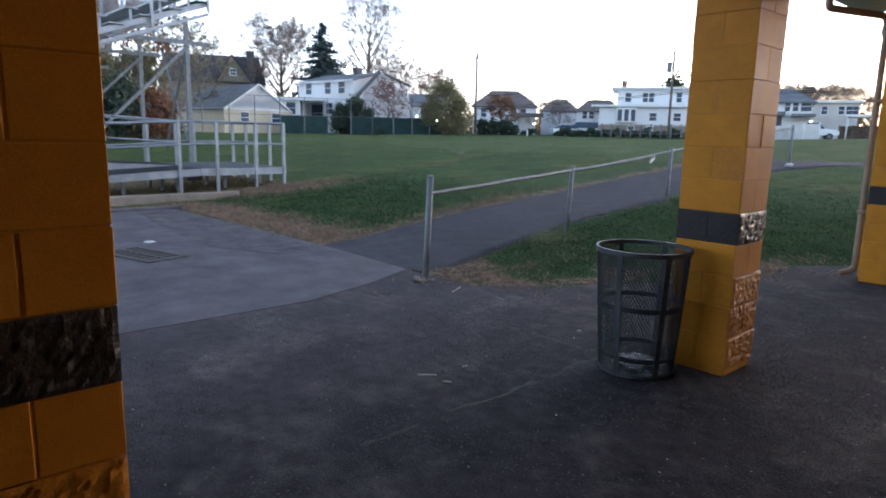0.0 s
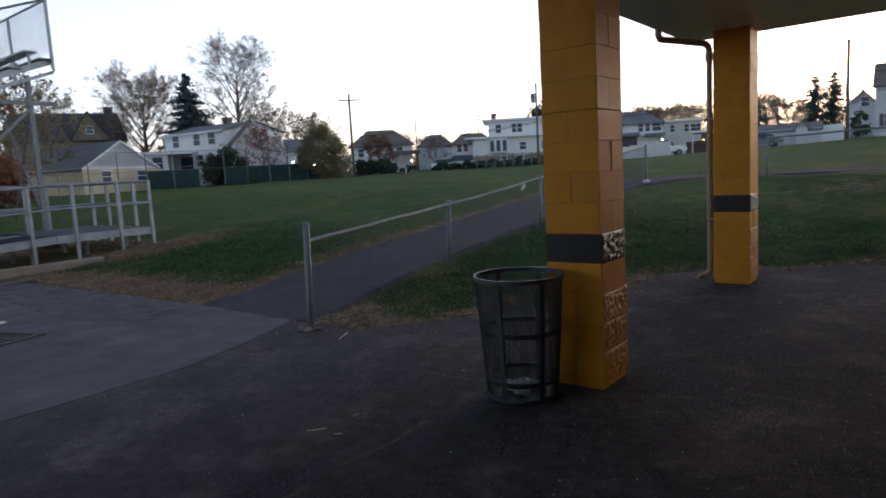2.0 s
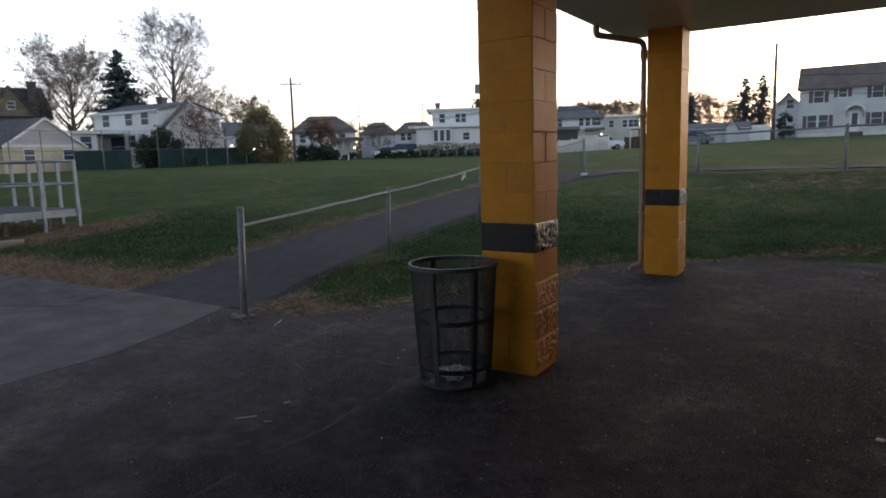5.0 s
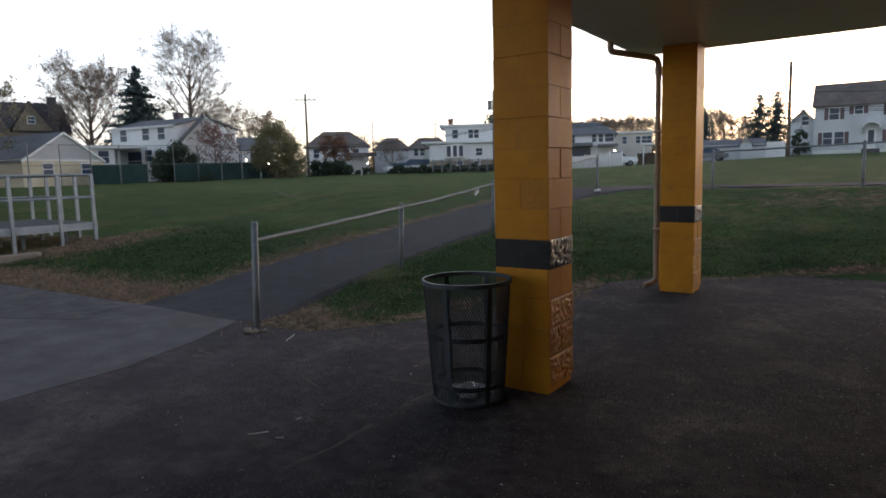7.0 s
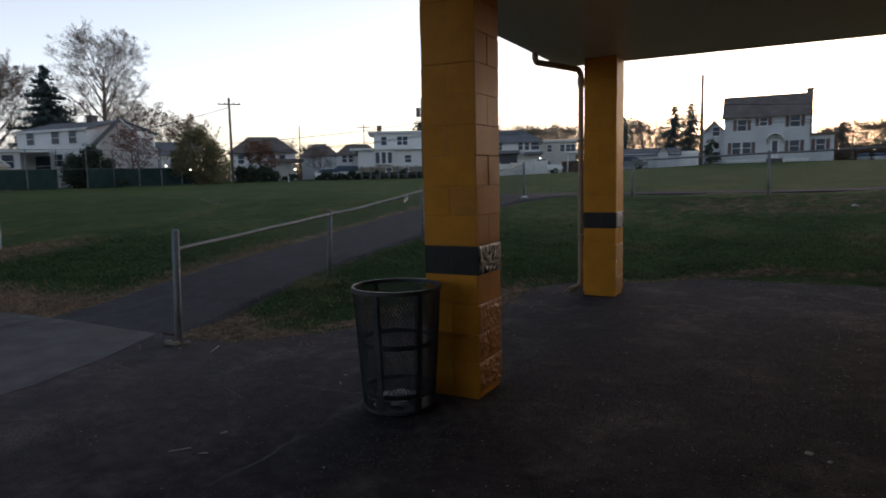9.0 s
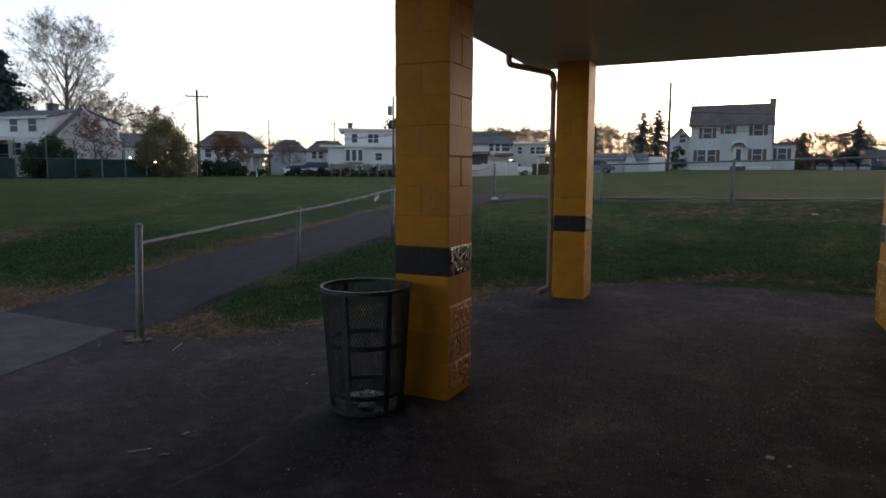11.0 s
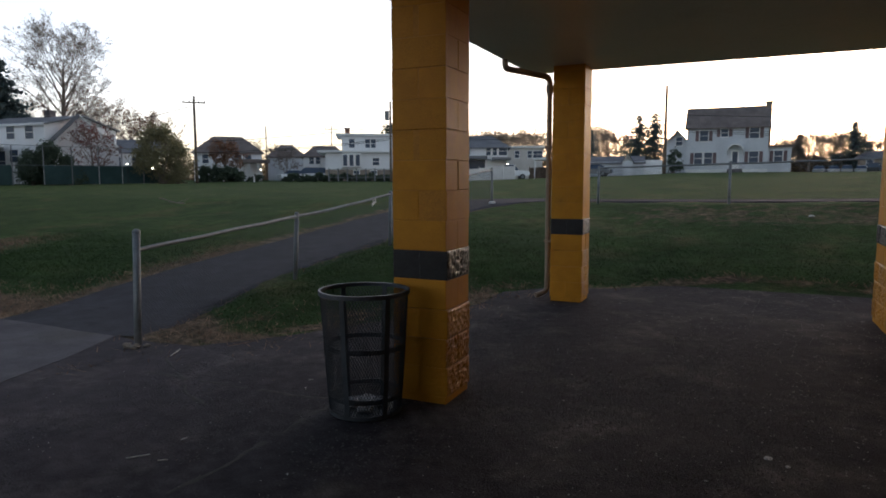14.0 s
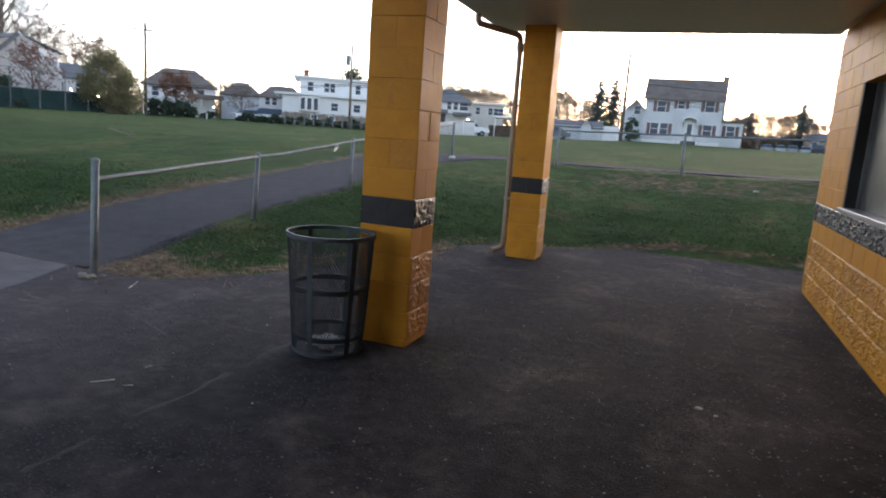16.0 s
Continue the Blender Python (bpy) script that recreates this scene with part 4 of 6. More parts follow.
    xb = h.at(-5.75, 1)[0]
    zb = h.at(-5, 3.4)[1]
    h.body(xb, x0 - 0.01, 2.5, 8.5, -0.6, zb, GREY_SIDING, "wing_wall")
    h.gable(xb, x0 - 0.01, 2.5, 8.5, zb, h.at(-5, 4.4)[1], GREY_SIDING, GREY_SIDING, "y", 0.25)
    h.window(h.at(-4.75, 1)[0], h.at(-4.75, 3.45)[1], 0.8, 1.1, 2.5)


def white_house():
    h = House("house", -57.5, 80, "white two-storey house with dark shingle roof", 0.0)
    x0, x1 = h.at(-60.45, 1)[0], h.at(-55.9, 1)[0]
    # the main block stands askew: its near corner towards the field, the long wall running back from it
    k = Block(h)
    cx, cy = place(-56.05, 78)
    skew = h.ob.matrix_basis.inverted() @ pose(cx, cy, h.z, 0, 0, 55.9 - 48)
    L, W, ze, zr = 10.2, 9.5, 6.2, 7.35
    k.body(-L, 0, 0, W, -1, ze, SIDING)
    k.gable(-L, 0, 0, W, ze, zr, SHINGLE, SIDING, "x", 0.35)
    part("fascia", boxed(-L - 0.36, 0.36, -0.38, -0.33, ze - 0.3, ze - 0.1), TRIM, h.ob)
    for xx in (-8.13, -4.46, -1.95):
        k.window(xx, 5.25, 1.05, 1.3)
    k.window(-6.5, 2.3, 2.2, 2.1, name="patio_door")
    k.window(-4.2, 2.85, 1.1, 1.25)
    k.chimney(-4.6, -3.8, 4.2, 5.0, ze, zr + 0.5, CONCRETE)
    for c in h.ob.children:
        c.matrix_basis = skew
    # long sloping roof of the end bay
    bm = bmesh.new()
    a, b = h.at(-53.8, 5.1), h.at(-56.1, 2.7)
    bar(bm, (b[0], -1.3, b[1]), (a[0], -1.3, a[1]), 0.9, 0.4)
    part("rake_roof", bm, SHINGLE, h.ob)
    a2, b2 = h.at(-53.8, 5.1), h.at(-51.2, 2.7)
    part("lean_roof", bar(bmesh.new(), (a2[0], -1.3, a2[1]), (b2[0], -1.3, b2[1]), 0.9, 0.14), TRIM, h.ob)
    bm = bmesh.new()
    pts = [(a[0], -1.0, a[1] - 0.2), (b[0], -1.0, b[1] - 0.2), (b[0], -1.0, -1), (b2[0], -1.0, -1), (b2[0], -1.0, b2[1] - 0.2)]
    bm.faces.new([bm.verts.new(p) for p in pts])
    bmesh.ops.solidify(bm, geom=bm.faces[:], thickness=0.1)
    part("front_gable", bm, SIDING, h.ob)
    # low wing and porch
    h.body(h.at(-62.2, 1)[0], x0 - 0.01, -1.5, 5, -1, h.at(-61, 2.55)[1], SIDING, "wing_wall")
    part("wing_roof", boxed(h.at(-62.4, 1)[0], x0 + 2.5, -2.0, 5.2, h.at(-61, 2.55)[1] + 0.003, h.at(-61, 2.8)[1]), TRIM, h.ob)
    h.window(h.at(-61.2, 1)[0], h.at(-61.2, 1.9)[1], 1.0, 1.3, -1.5)


def garage():
    h = House("garage", -63.9, 66, "cream garage with white gable and dark roof", -0.2, turn=34)
    tagged(h.ob, category="garage")
    ze, zp = h.at(-63.7, 1.78)[1], h.at(-63.7, 3.85)[1]
    w = 3.75
    h.body(-w, w, 0, 9, -0.5, ze, CREAM)
    h.gable(-w, w, 0, 9, ze, zp, SHINGLE, SIDING, "y", 0.1)
    for sx in (-1, 1):
        part("rake_board", bar(bmesh.new(), (sx * (w + 0.1), -0.13, ze - 0.2), (0, -0.13, zp - 0.08), 0.05, 0.18), TRIM, h.ob)
    part("gable_face", boxed(-w, w, -0.04, 0, ze - 0.15, ze + 0.02), TRIM, h.ob, "white board under the gable")
    for x in (-1.6, 1.9):
        h.window(x, h.at(-63.7, 1.05)[1], 0.85, 0.95)


def dark_house():
    h = House("house", -66.5, 105, "tall brown-roofed house with a stone gable", 0.3)
    ze, zr = h.at(-66, 3.9)[1], h.at(-66, 6.2)[1]
    x0, x1 = h.at(-71.5, 1)[0], h.at(-63.4, 1)[0]
    h.body(x0, x1, 0, 9, -1, ze, STONE)
    h.gable(x0, x1, 0, 9, ze, zr, DARK_SHINGLE, STONE, "x", 0.3, 0.8)
    xg, zg = h.at(-65.9, 5.95)
    bm = bmesh.new()
    bm.faces.new([bm.verts.new(p) for p in ((xg, -0.6, zg), (xg - 2.2, -0.6, ze), (xg + 2.6, -0.6, ze))])
    bmesh.ops.solidify(bm, geom=bm.faces[:], thickness=0.3)
    part("front_gable", bm, TAN, h.ob)
    for s in (-1, 1):
        part("gable_roof", bar(bmesh.new(), (xg, -0.3, zg + 0.15), (xg + s * 3.0, -0.3, ze - 0.3), 1.4, 0.2), DARK_SHINGLE, h.ob)
    h.window(xg + 0.1, ze + 1.4, 0.8, 0.9, -0.65)
    h.chimney(h.at(-64.75, 1)[0], h.at(-64.15, 1)[0], -0.5, 0.7, -1, h.at(-64, 6.3)[1], CONCRETE)


def flat_white_house():
    h = House("house", -31.5, 85, "white stucco house with low flat roofs and a bay window", 0.7)
    zt, zm = h.at(-32, 4.15)[1], h.at(-32, 2.62)[1]
    x0, xl, x1 = h.at(-33.5, 1)[0], h.at(-35.35, 1)[0], h.at(-26.2, 1)[0]
    h.body(x0, x1, 2, 9, zm, zt, SIDING, "upper_wall")
    part("upper_roof", boxed(h.at(-34.0, 1)[0], x1 + 0.4, 1.4, 9.6, zt + 0.003, zt + 0.3, 0.02), TRIM, h.ob)
    h.body(xl + 0.7, x1 + 0.3, 0, 9, -1, zm, SIDING, "lower_wall")
    part("lower_roof", boxed(xl - 0.3, x1 + 0.6, -0.6, 9.5, zm + 0.003, zm + 0.28, 0.02), TRIM, h.ob)
    part("foundation", boxed(xl + 0.68, x1 + 0.32, -0.03, 9, -1, h.at(-32, 1.15)[1]), STONE, h.ob)
    h.chimney(h.at(-33.2, 1)[0], h.at(-32.8, 1)[0], 3, 3.8, zt, h.at(-32, 4.75)[1] + 0.1, BRICK)
    for b in (-32.6, -31.2, -30.7, -28.5, -27.2):
        h.window(h.at(b, 1)[0], h.at(b, 3.5)[1], 0.7 if b < -32 else 0.6, 1.1, 2)
    xb, zb = h.at(-32.62, 1.95)
    part("bay", boxed(xb - 1.25, xb + 1.25, -0.5, 0.02, zb - 0.95, zb + 0.95, 0.05), TRIM, h.ob)
    for k in (-0.8, 0, 0.8):
        h.window(xb + k, zb, 0.5, 1.4, -0.5, bars=0)
    for b in (-30.5, -28.6, -27.0):
        h.window(h.at(b, 1)[0], h.at(b, 1.85)[1], 0.8, 0.9)
    for b in (-32.2, -30.7):
        h.window(h.at(b, 1)[0], h.at(b, 0.92)[1], 0.7, 0.4, bars=0)
    # smaller neighbour behind
    g = House("house", -35.6, 95, "small white house with a brown hipped roof", 0.9)
    z0 = g.at(-35.6, 2.35)[1]
    a, b = g.at(-36.75, 1)[0], g.at(-33.0, 1)[0]
    g.body(a, b, 0, 7, -1, z0, SIDING)
    g.gable(a, b, 0, 7, z0, g.at(-35, 3.3)[1], BROWN_SHINGLE, SIDING, "x", 0.3, 1.9)
    for q in (-36.05, -35.5):
        g.window(g.at(q, 1)[0], g.at(q, 1.95)[1], 0.6, 1.0)


def mid_houses():
    h = House("house", -20.9, 88, "white two-storey house with a grey hipped roof", 0.4)
    a, b = h.at(-23.6, 1)[0], h.at(-18.95, 1)[0]
    z = h.at(-20, 3.15)[1]
    h.body(a, b, 0, 8, -1, z, SIDING)
    h.gable(a, b, 0, 8, z, h.at(-21, 4.0)[1] + 0.35, SHINGLE, SIDING, "x", 0.5, 2.5)
    for q in (-22.4, -20.6, -20.05, -19.5, -19.15):
        h.window(h.at(q, 1)[0], h.at(q, 2.75)[1], 0.55, 1.1)
    part("porch_roof", boxed(a, h.at(-20.7, 1)[0], -2.4, 0, h.at(-22, 2.05)[1], h.at(-22, 2.3)[1]), SHINGLE, h.ob)
    # dark sheet on the wall stands for the shadow under the porch roof
    part("porch_shade", boxed(a, h.at(-20.9, 1)[0], -0.06, -0.01, 0.2, h.at(-22, 2.0)[1]), PANE, h.ob)
    part("carport_roof", boxed(h.at(-20.3, 1)[0], b + 0.4, -2.5, 0, h.at(-20, 1.95)[1], h.at(-20, 2.15)[1]), SHINGLE, h.ob)
    g = House("house", -17.3, 100, "pale stucco house with flat roof behind the driveway", 0.6)
    a, b = g.at(-19.0, 1)[0], g.at(-15.9, 1)[0]
    z = g.at(-17, 3.0)[1]
    g.body(a, b, 0, 8, -1, z, PALE_STUCCO)
    part("roof", boxed(a - 0.4, b + 0.4, -0.5, 8.4, z + 0.003, z + 0.3), TRIM, g.ob)
    for q in (-18.1, -17.0, -16.5, -16.1):
        g.window(g.at(q, 1)[0], g.at(q, 2.45)[1], 0.65, 1.0)
    # long low garages
    k = House("garage", -9.3, 84, "row of low white garages with grey roofs", 0.45)
    tagged(k.ob, category="garage")
    a, b = k.at(-12.1, 1)[0], k.at(-7.4, 1)[0]
    z = k.at(-9, 1.75)[1]
    k.body(a, b, 0, 6, -0.6, z, GREY_SIDING)
    k.gable(a, b, 0, 6, z, k.at(-9, 2.15)[1] + 0.2, SHINGLE, SIDING, "x", 0.2)
    k.body(k.at(-9.15, 1)[0], k.at(-8.3, 1)[0], -1.0, 2, -0.6, k.at(-8, 1.8)[1], GREY_SIDING, "front_bay")
    k.gable(k.at(-9.15, 1)[0], k.at(-8.3, 1)[0], -1.0, 3, k.at(-8, 1.8)[1], k.at(-8, 2.45)[1], SHINGLE, TRIM, "y", 0.15)
    k.body(k.at(-7.35, 1)[0], k.at(-5.9, 1)[0], 1, 6, -0.6, k.at(-6.5, 1.9)[1], SIDING, "end_wall")


def left_houses():
    h = House("house", -42.8, 98, "white house with brown hipped roof behind trees", 0.1)
    a, b = h.at(-45.6, 1)[0], h.at(-40.2, 1)[0]
    z = h.at(-43, 2.6)[1]
    h.body(a, b, 0, 9, -1, z, SIDING)
    h.gable(a, b, 0, 9, z, h.at(-43, 3.8)[1] + 0.4, BROWN_SHINGLE, SIDING, "x", 0.4, 3.0)
    for q in (-44.7, -42.1, -41.3):
        h.window(h.at(q, 1)[0], h.at(q, 2.0)[1], 0.8, 1.2)
    part("porch_roof", boxed(h.at(-42.2, 1)[0], b + 1, -3, 0, h.at(-41, 1.65)[1], h.at(-41, 1.95)[1]), BROWN_SHINGLE, h.ob)
    for q in (-41.9, -41.3, -40.6):
        x = h.at(q, 1)[0]
        part("porch_post", boxed(x - 0.12, x + 0.12, -2.9, -2.65, -1, h.at(-41, 1.65)[1]), TRIM, h.ob)
    g = House("house", -38.2, 104, "grey house with a brown gabled roof", 0.2)
    a, b = g.at(-39.7, 1)[0], g.at(-36.6, 1)[0]
    z = g.at(-38, 2.3)[1]
    g.body(a, b, 0, 8, -1, z, GREY_SIDING)
    g.gable(a, b, 0, 8, z, g.at(-38, 3.2)[1] + 0.3, BROWN_SHINGLE, GREY_SIDING, "x", 0.4, 2.4)
    k = House("house", -50.6, 92, "low white house half hidden by shrubs", 0.3)
    a, b = k.at(-52.8, 1)[0], k.at(-48.2, 1)[0]
    z = k.at(-50, 2.5)[1]
    k.body(a, b, 0, 8, -1, z, SIDING)
    k.gable(a, b, 0, 8, z, k.at(-50, 3.4)[1] + 0.3, SHINGLE, SIDING, "x", 0.4)
    for q in (-51.3, -49.9):
        k.window(k.at(q, 1)[0], k.at(q, 1.7)[1], 0.9, 1.2)


colonial()
white_house()
garage()
dark_house()
flat_white_house()
mid_houses()
left_houses()


# ---- trees, shrubs and hedges ----
def grow(seed, height, trunk, wide=0.36, first=0.28, limbs=15, kids=(6, 5, 4), up=0.55, fork=0.0):
    """Limbs of a tree as (from, to, radius, radius, level): a leader, limbs set round it, and three orders of twigs."""
    r = random.Random(seed)
    out = []

    def run(p, d, length, rad, level, n, bend, rise):
        pts, q, rr = [], p.copy(), rad
        for i in range(n):
            d = (d + Vector((r.gauss(0, bend), r.gauss(0, bend), r.gauss(0, bend * 0.6) + rise))).normalized()
            e = q + d * length / n
            r2 = rad * (1 - 0.8 * (i + 1) / n)
            out.append((q, e, rr, r2, level))
            pts.append((e, d.copy(), r2))
            q, rr = e, r2
        return pts

    def twigs(pts, length, rad, level):
        if level > 4:
            return
        for k in range(kids[level - 2]):
            t = r.uniform(0.25, 1.0)
            e, d, er = pts[min(len(pts) - 1, int(t * len(pts)))]
            side = Vector((r.gauss(0, 1), r.gauss(0, 1), r.gauss(0.15, 0.7))).normalized()
            nd = (d * 0.75 + side * 0.75).normalized()
            L = length * r.uniform(0.35, 0.62) * (1.15 - 0.5 * t)
            twigs(run(e, nd, L, max(0.5 * er, 0.01), level, 3, 0.14, 0.03), L, er * 0.5, level + 1)

    lead = run(Vector((0, 0, -0.3)), Vector((0, 0, 1)), height * 0.93, trunk, 0, 10, 0.03, 0.05)
    ends = [(Vector((0, 0, -0.3)), lead[0][0], trunk)] + [(lead[i][0], lead[i + 1][0], lead[i][2]) for i in range(9)]
    for k in range(limbs):
        t = first + (0.97 - first) * (k + r.uniform(0.1, 0.9)) / limbs
        a, b, rad = ends[min(9, int(t * 10))]
        p = a.lerp(b, t * 10 - int(t * 10))
        u = (t - first) / (1 - first)
        L = height * wide * (0.55 + 1.1 * u) * (1 - u) ** 0.55 * 1.25 + height * 0.05
        az = k * 2.4 + r.uniform(-0.4, 0.4)
        d = Vector((math.cos(az), math.sin(az), up + 0.9 * u)).normalized()
        pts = run(p, d, L * r.uniform(0.85, 1.15), max(rad * 0.42, 0.02), 1, 6, 0.09, 0.06)
        twigs(pts, L, rad * 0.4, 2)
    twigs(lead[6:], height * 0.25, trunk * 0.2, 2)
    top = max(b.z for _, b, _, _, _ in out)
    k = height / top
    return [(a * k, b * k, ra, rb, lv) for a, b, ra, rb, lv in out]


def bare_tree(name, label, x, y, z, height, trunk, seed, leaves=0, leaf_mat=None, leaf=0.16, twig=0.014, **kw):
    limbs = grow(seed, height, trunk, **kw)
    t = thing(name, pose(x, y, z), label, "tree")
    s, c = Soup(), Soup()
    r = random.Random(seed + 77)
    tips = []
    for a, b, ra, rb, lv in limbs:
        (s if lv < 2 else c).tube(a, b, max(ra, twig), max(rb, twig * 0.7), 7 if lv < 2 else 4 if lv < 4 else 3)
        if lv >= 3:
            tips.append((a, b))
    part("trunk", s.mesh("trunk", BARK, True), None, t)
    part("crown", c.mesh("crown", BARK), None, t, "bare twigs")
    if leaves:
        f = Soup()
        for _ in range(leaves):
            a, b = r.choice(tips)
            p = a.lerp(b, r.random()) + Vector((r.gauss(0, 0.15), r.gauss(0, 0.15), r.gauss(0, 0.15)))
            f.leaf(p, leaf * r.uniform(0.6, 1.3), r)
        tagged(part("leaves", f.mesh("leaves", leaf_mat), None, t), kind="stuff")
    return t


def spruce(x, y, z, height, radius, seed, label, mat=NEEDLE, dense=12, tier=2.1, spray=0.28):
    r = random.Random(seed)
    t = thing("conifer", pose(x, y, z), label, "tree")
    part("trunk", rod((0, 0, -0.2), (0, 0, height * 0.97), 0.02 * height, 0.02).mesh("trunk", BARK), None, t)
    s = Soup()
    tiers = int(height * tier)
    for k in range(tiers):
        h = height * (0.06 + 0.93 * k / tiers)
        reach = radius * (1 - (k / tiers)) ** 0.66 * r.uniform(0.7, 1.15) + 0.1
        for j in range(dense if k < tiers * 0.8 else 6):
            a = r.uniform(0, 2 * math.pi)
            L = reach * r.uniform(0.65, 1.08)
            d = Vector((math.cos(a), math.sin(a), 0))
            hh = h + r.uniform(0, height / tiers)
            n = max(3, int(L / 0.28))
            for i in range(n):
                u = (i + 0.6) / n
                p = d * L * u + Vector((0, 0, hh - 0.28 * L * u + 0.12 * L * u * u))
                for _ in range(4):
                    s.leaf(p + Vector((r.gauss(0, 0.12), r.gauss(0, 0.12), r.gauss(0, 0.10))), spray * (1.1 - 0.4 * u), r)
    tagged(part("foliage", s.mesh("foliage", mat), None, t), kind="stuff")
    return t


def shrub(name, label, x, y, z, wx, wy, h, seed, mat, n=2500, leaf=0.14, category="shrub", stems=True, cone=0.0, clumps_n=26, wisps=0):
    """Leaves in clumps round a few stems, with an uneven outline."""
    r = random.Random(seed)
    t = thing(name, pose(x, y, z), label, category)
    clumps = []
    for _ in range(clumps_n):
        a, u = r.uniform(0, 2 * math.pi), math.sqrt(r.random())
        hh = r.uniform(0.1, 1.0)
        k = (1 - cone * hh) * (math.sin(math.pi * min(1, 0.25 + 0.75 * hh)) ** 0.5 if not cone else 1)
        clumps.append((Vector((math.cos(a) * u * wx / 2 * k, math.sin(a) * u * wy / 2 * k, hh * h * (0.9 if not cone else 1 - 0.15 * u))), r.uniform(0.10, 0.20) * min(wx, h) * (26 / clumps_n) ** 0.5))
    if stems:
        s = Soup()
        for c, _ in clumps[:14]:
            s.tube((r.gauss(0, 0.1), r.gauss(0, 0.1), -0.1), c, 0.05, 0.015, 5)
        for _ in range(wisps):                          # thin shoots that stand out of the crown
            a, u = r.uniform(0, 2 * math.pi), r.uniform(0.2, 1.0)
            p = Vector((math.cos(a) * u * wx * 0.4, math.sin(a) * u * wy * 0.4, h * r.uniform(0.55, 0.9)))
            s.tube(p, p + Vector((math.cos(a) * r.uniform(0.1, 0.7), math.sin(a) * 0.3, r.uniform(0.5, 1.1))) * min(1.0, h / 5), 0.022, 0.01, 4)
        part("stems", s.mesh("stems", BARK), None, t)
    f = Soup()
    for _ in range(n):
        c, rr = r.choice(clumps)
        v = Vector((r.gauss(0, 1), r.gauss(0, 1), r.gauss(0, 1))) * rr * 0.62
        p = c + v
        p.z = max(0.05, p.z)
        f.leaf(p, leaf * r.uniform(0.6, 1.4), r)
    tagged(part("leaves", f.mesh("leaves", mat), None, t), kind="stuff")
    return t


def at_bearing(b, d, el=None):
    x, y = place(b, d)
    return x, y, land(x, y) if el is None else rise_z(d, el)


# big trees behind the houses
x, y, z = at_bearing(-54.85, 105)
bare_tree("tree", "tall bare deciduous tree with an open spreading crown", x, y, z, rise_z(105, 12.4) - z, 0.55, 21, leaves=600, leaf_mat=OLIVE_LEAF, twig=0.013,
          leaf=0.08, wide=0.40, first=0.36, limbs=22, up=0.75, kids=(9, 8, 7))
x, y, z = at_bearing(-61.9, 108)
bare_tree("tree", "broad tree with thinning brown autumn leaves", x, y, z, rise_z(108, 10.4) - z, 0.5, 34, leaves=4500, leaf_mat=RUST_LEAF, twig=0.015,
          leaf=0.10, wide=0.50, first=0.22, limbs=26, up=0.6, kids=(10, 8, 7))
x, y, z = at_bearing(-67.5, 128)
bare_tree("tree", "bare tree standing behind the brown-roofed house", x, y, z, 17, 0.45, 35, leaves=300, leaf_mat=RUST_LEAF, twig=0.016, wide=0.42, first=0.3, up=0.6)
x, y, z = at_bearing(-58.6, 100)
spruce(x, y, z, rise_z(100, 9.0) - z, 6.0, 5, "dark blue-green spruce behind the white house")
for b, d, el, seed, lv in ((-51.4, 112, 6.75, 41, 900), (-50.2, 118, 6.0, 42, 700), (-52.7, 108, 7.0, 43, 500), (-57.0, 125, 7.0, 44, 600), (-49.2, 110, 5.75, 45, 1400), (-47.9, 116, 5.3, 46, 1000), (-53.6, 116, 6.4, 47, 900)):
    x, y, z = at_bearing(b, d)
    bare_tree("tree", "bare tree with a few rust-coloured leaves", x, y, z, rise_z(d, el) - z, 0.3, seed, leaves=lv, leaf_mat=RUST_LEAF, twig=0.013, leaf=0.13, wide=0.42,
              first=0.25, up=0.8)
# oaks behind the stand
for b, d, el, seed in ((-75.2, 60, 13.2, 51), (-79.0, 64, 12.5, 52), (-83.5, 60, 13, 53)):
    x, y, z = at_bearing(b, d)
    bare_tree("tree", "autumn oak with rust-brown leaves behind the stand", x, y, z, rise_z(d, el) - z, 0.4, seed, leaves=9000, leaf_mat=RUST_LEAF, twig=0.018, leaf=0.15, wide=0.45,
              first=0.18, up=0.5)
for b, d, el, seed in ((-71.2, 66, 9.8, 54), (-68.8, 72, 8.6, 55), (-73.0, 52, 6.4, 56), (-76.3, 50, 6.0, 57)):
    x, y, z = at_bearing(b, d)
    bare_tree("tree", "half-bare tree with a few olive leaves behind the stand", x, y, z, rise_z(d, el) - z, 0.25, seed, leaves=1500 if d > 60 else 5000, leaf_mat=OLIVE_LEAF, twig=0.012, leaf=0.13, wide=0.4,
              first=0.15, up=0.7)
for i, b in enumerate((-72.0, -74.6, -77.2, -80.0, -83.0, -86.0)):
    x, y, z = at_bearing(b, 46)
    shrub("evergreen", "dense dark shrub behind the stand", x, y, z, 3.6, 2.6, 3.0 + 1.3 * (i % 2), 140 + i, HEDGE if i % 2 else RUST_LEAF, 2600, 0.16)
# small trees in the gardens
x, y, z = at_bearing(-52.9, 74)
bare_tree("tree", "small ornamental tree with dull red leaves", x, y, z, 6.2, 0.17, 61, leaves=650, leaf_mat=RED_LEAF, twig=0.014, leaf=0.14, wide=0.58, first=0.15, up=0.7, limbs=12)
x, y, z = at_bearing(-43.2, 88)
bare_tree("tree", "small tree with red-brown leaves before the porch", x, y, z, 5.6, 0.16, 62, leaves=2400, leaf_mat=RUST_LEAF, twig=0.014, leaf=0.13, wide=0.72, first=0.15, up=0.7, limbs=12)
x, y, z = at_bearing(-38.2, 90)
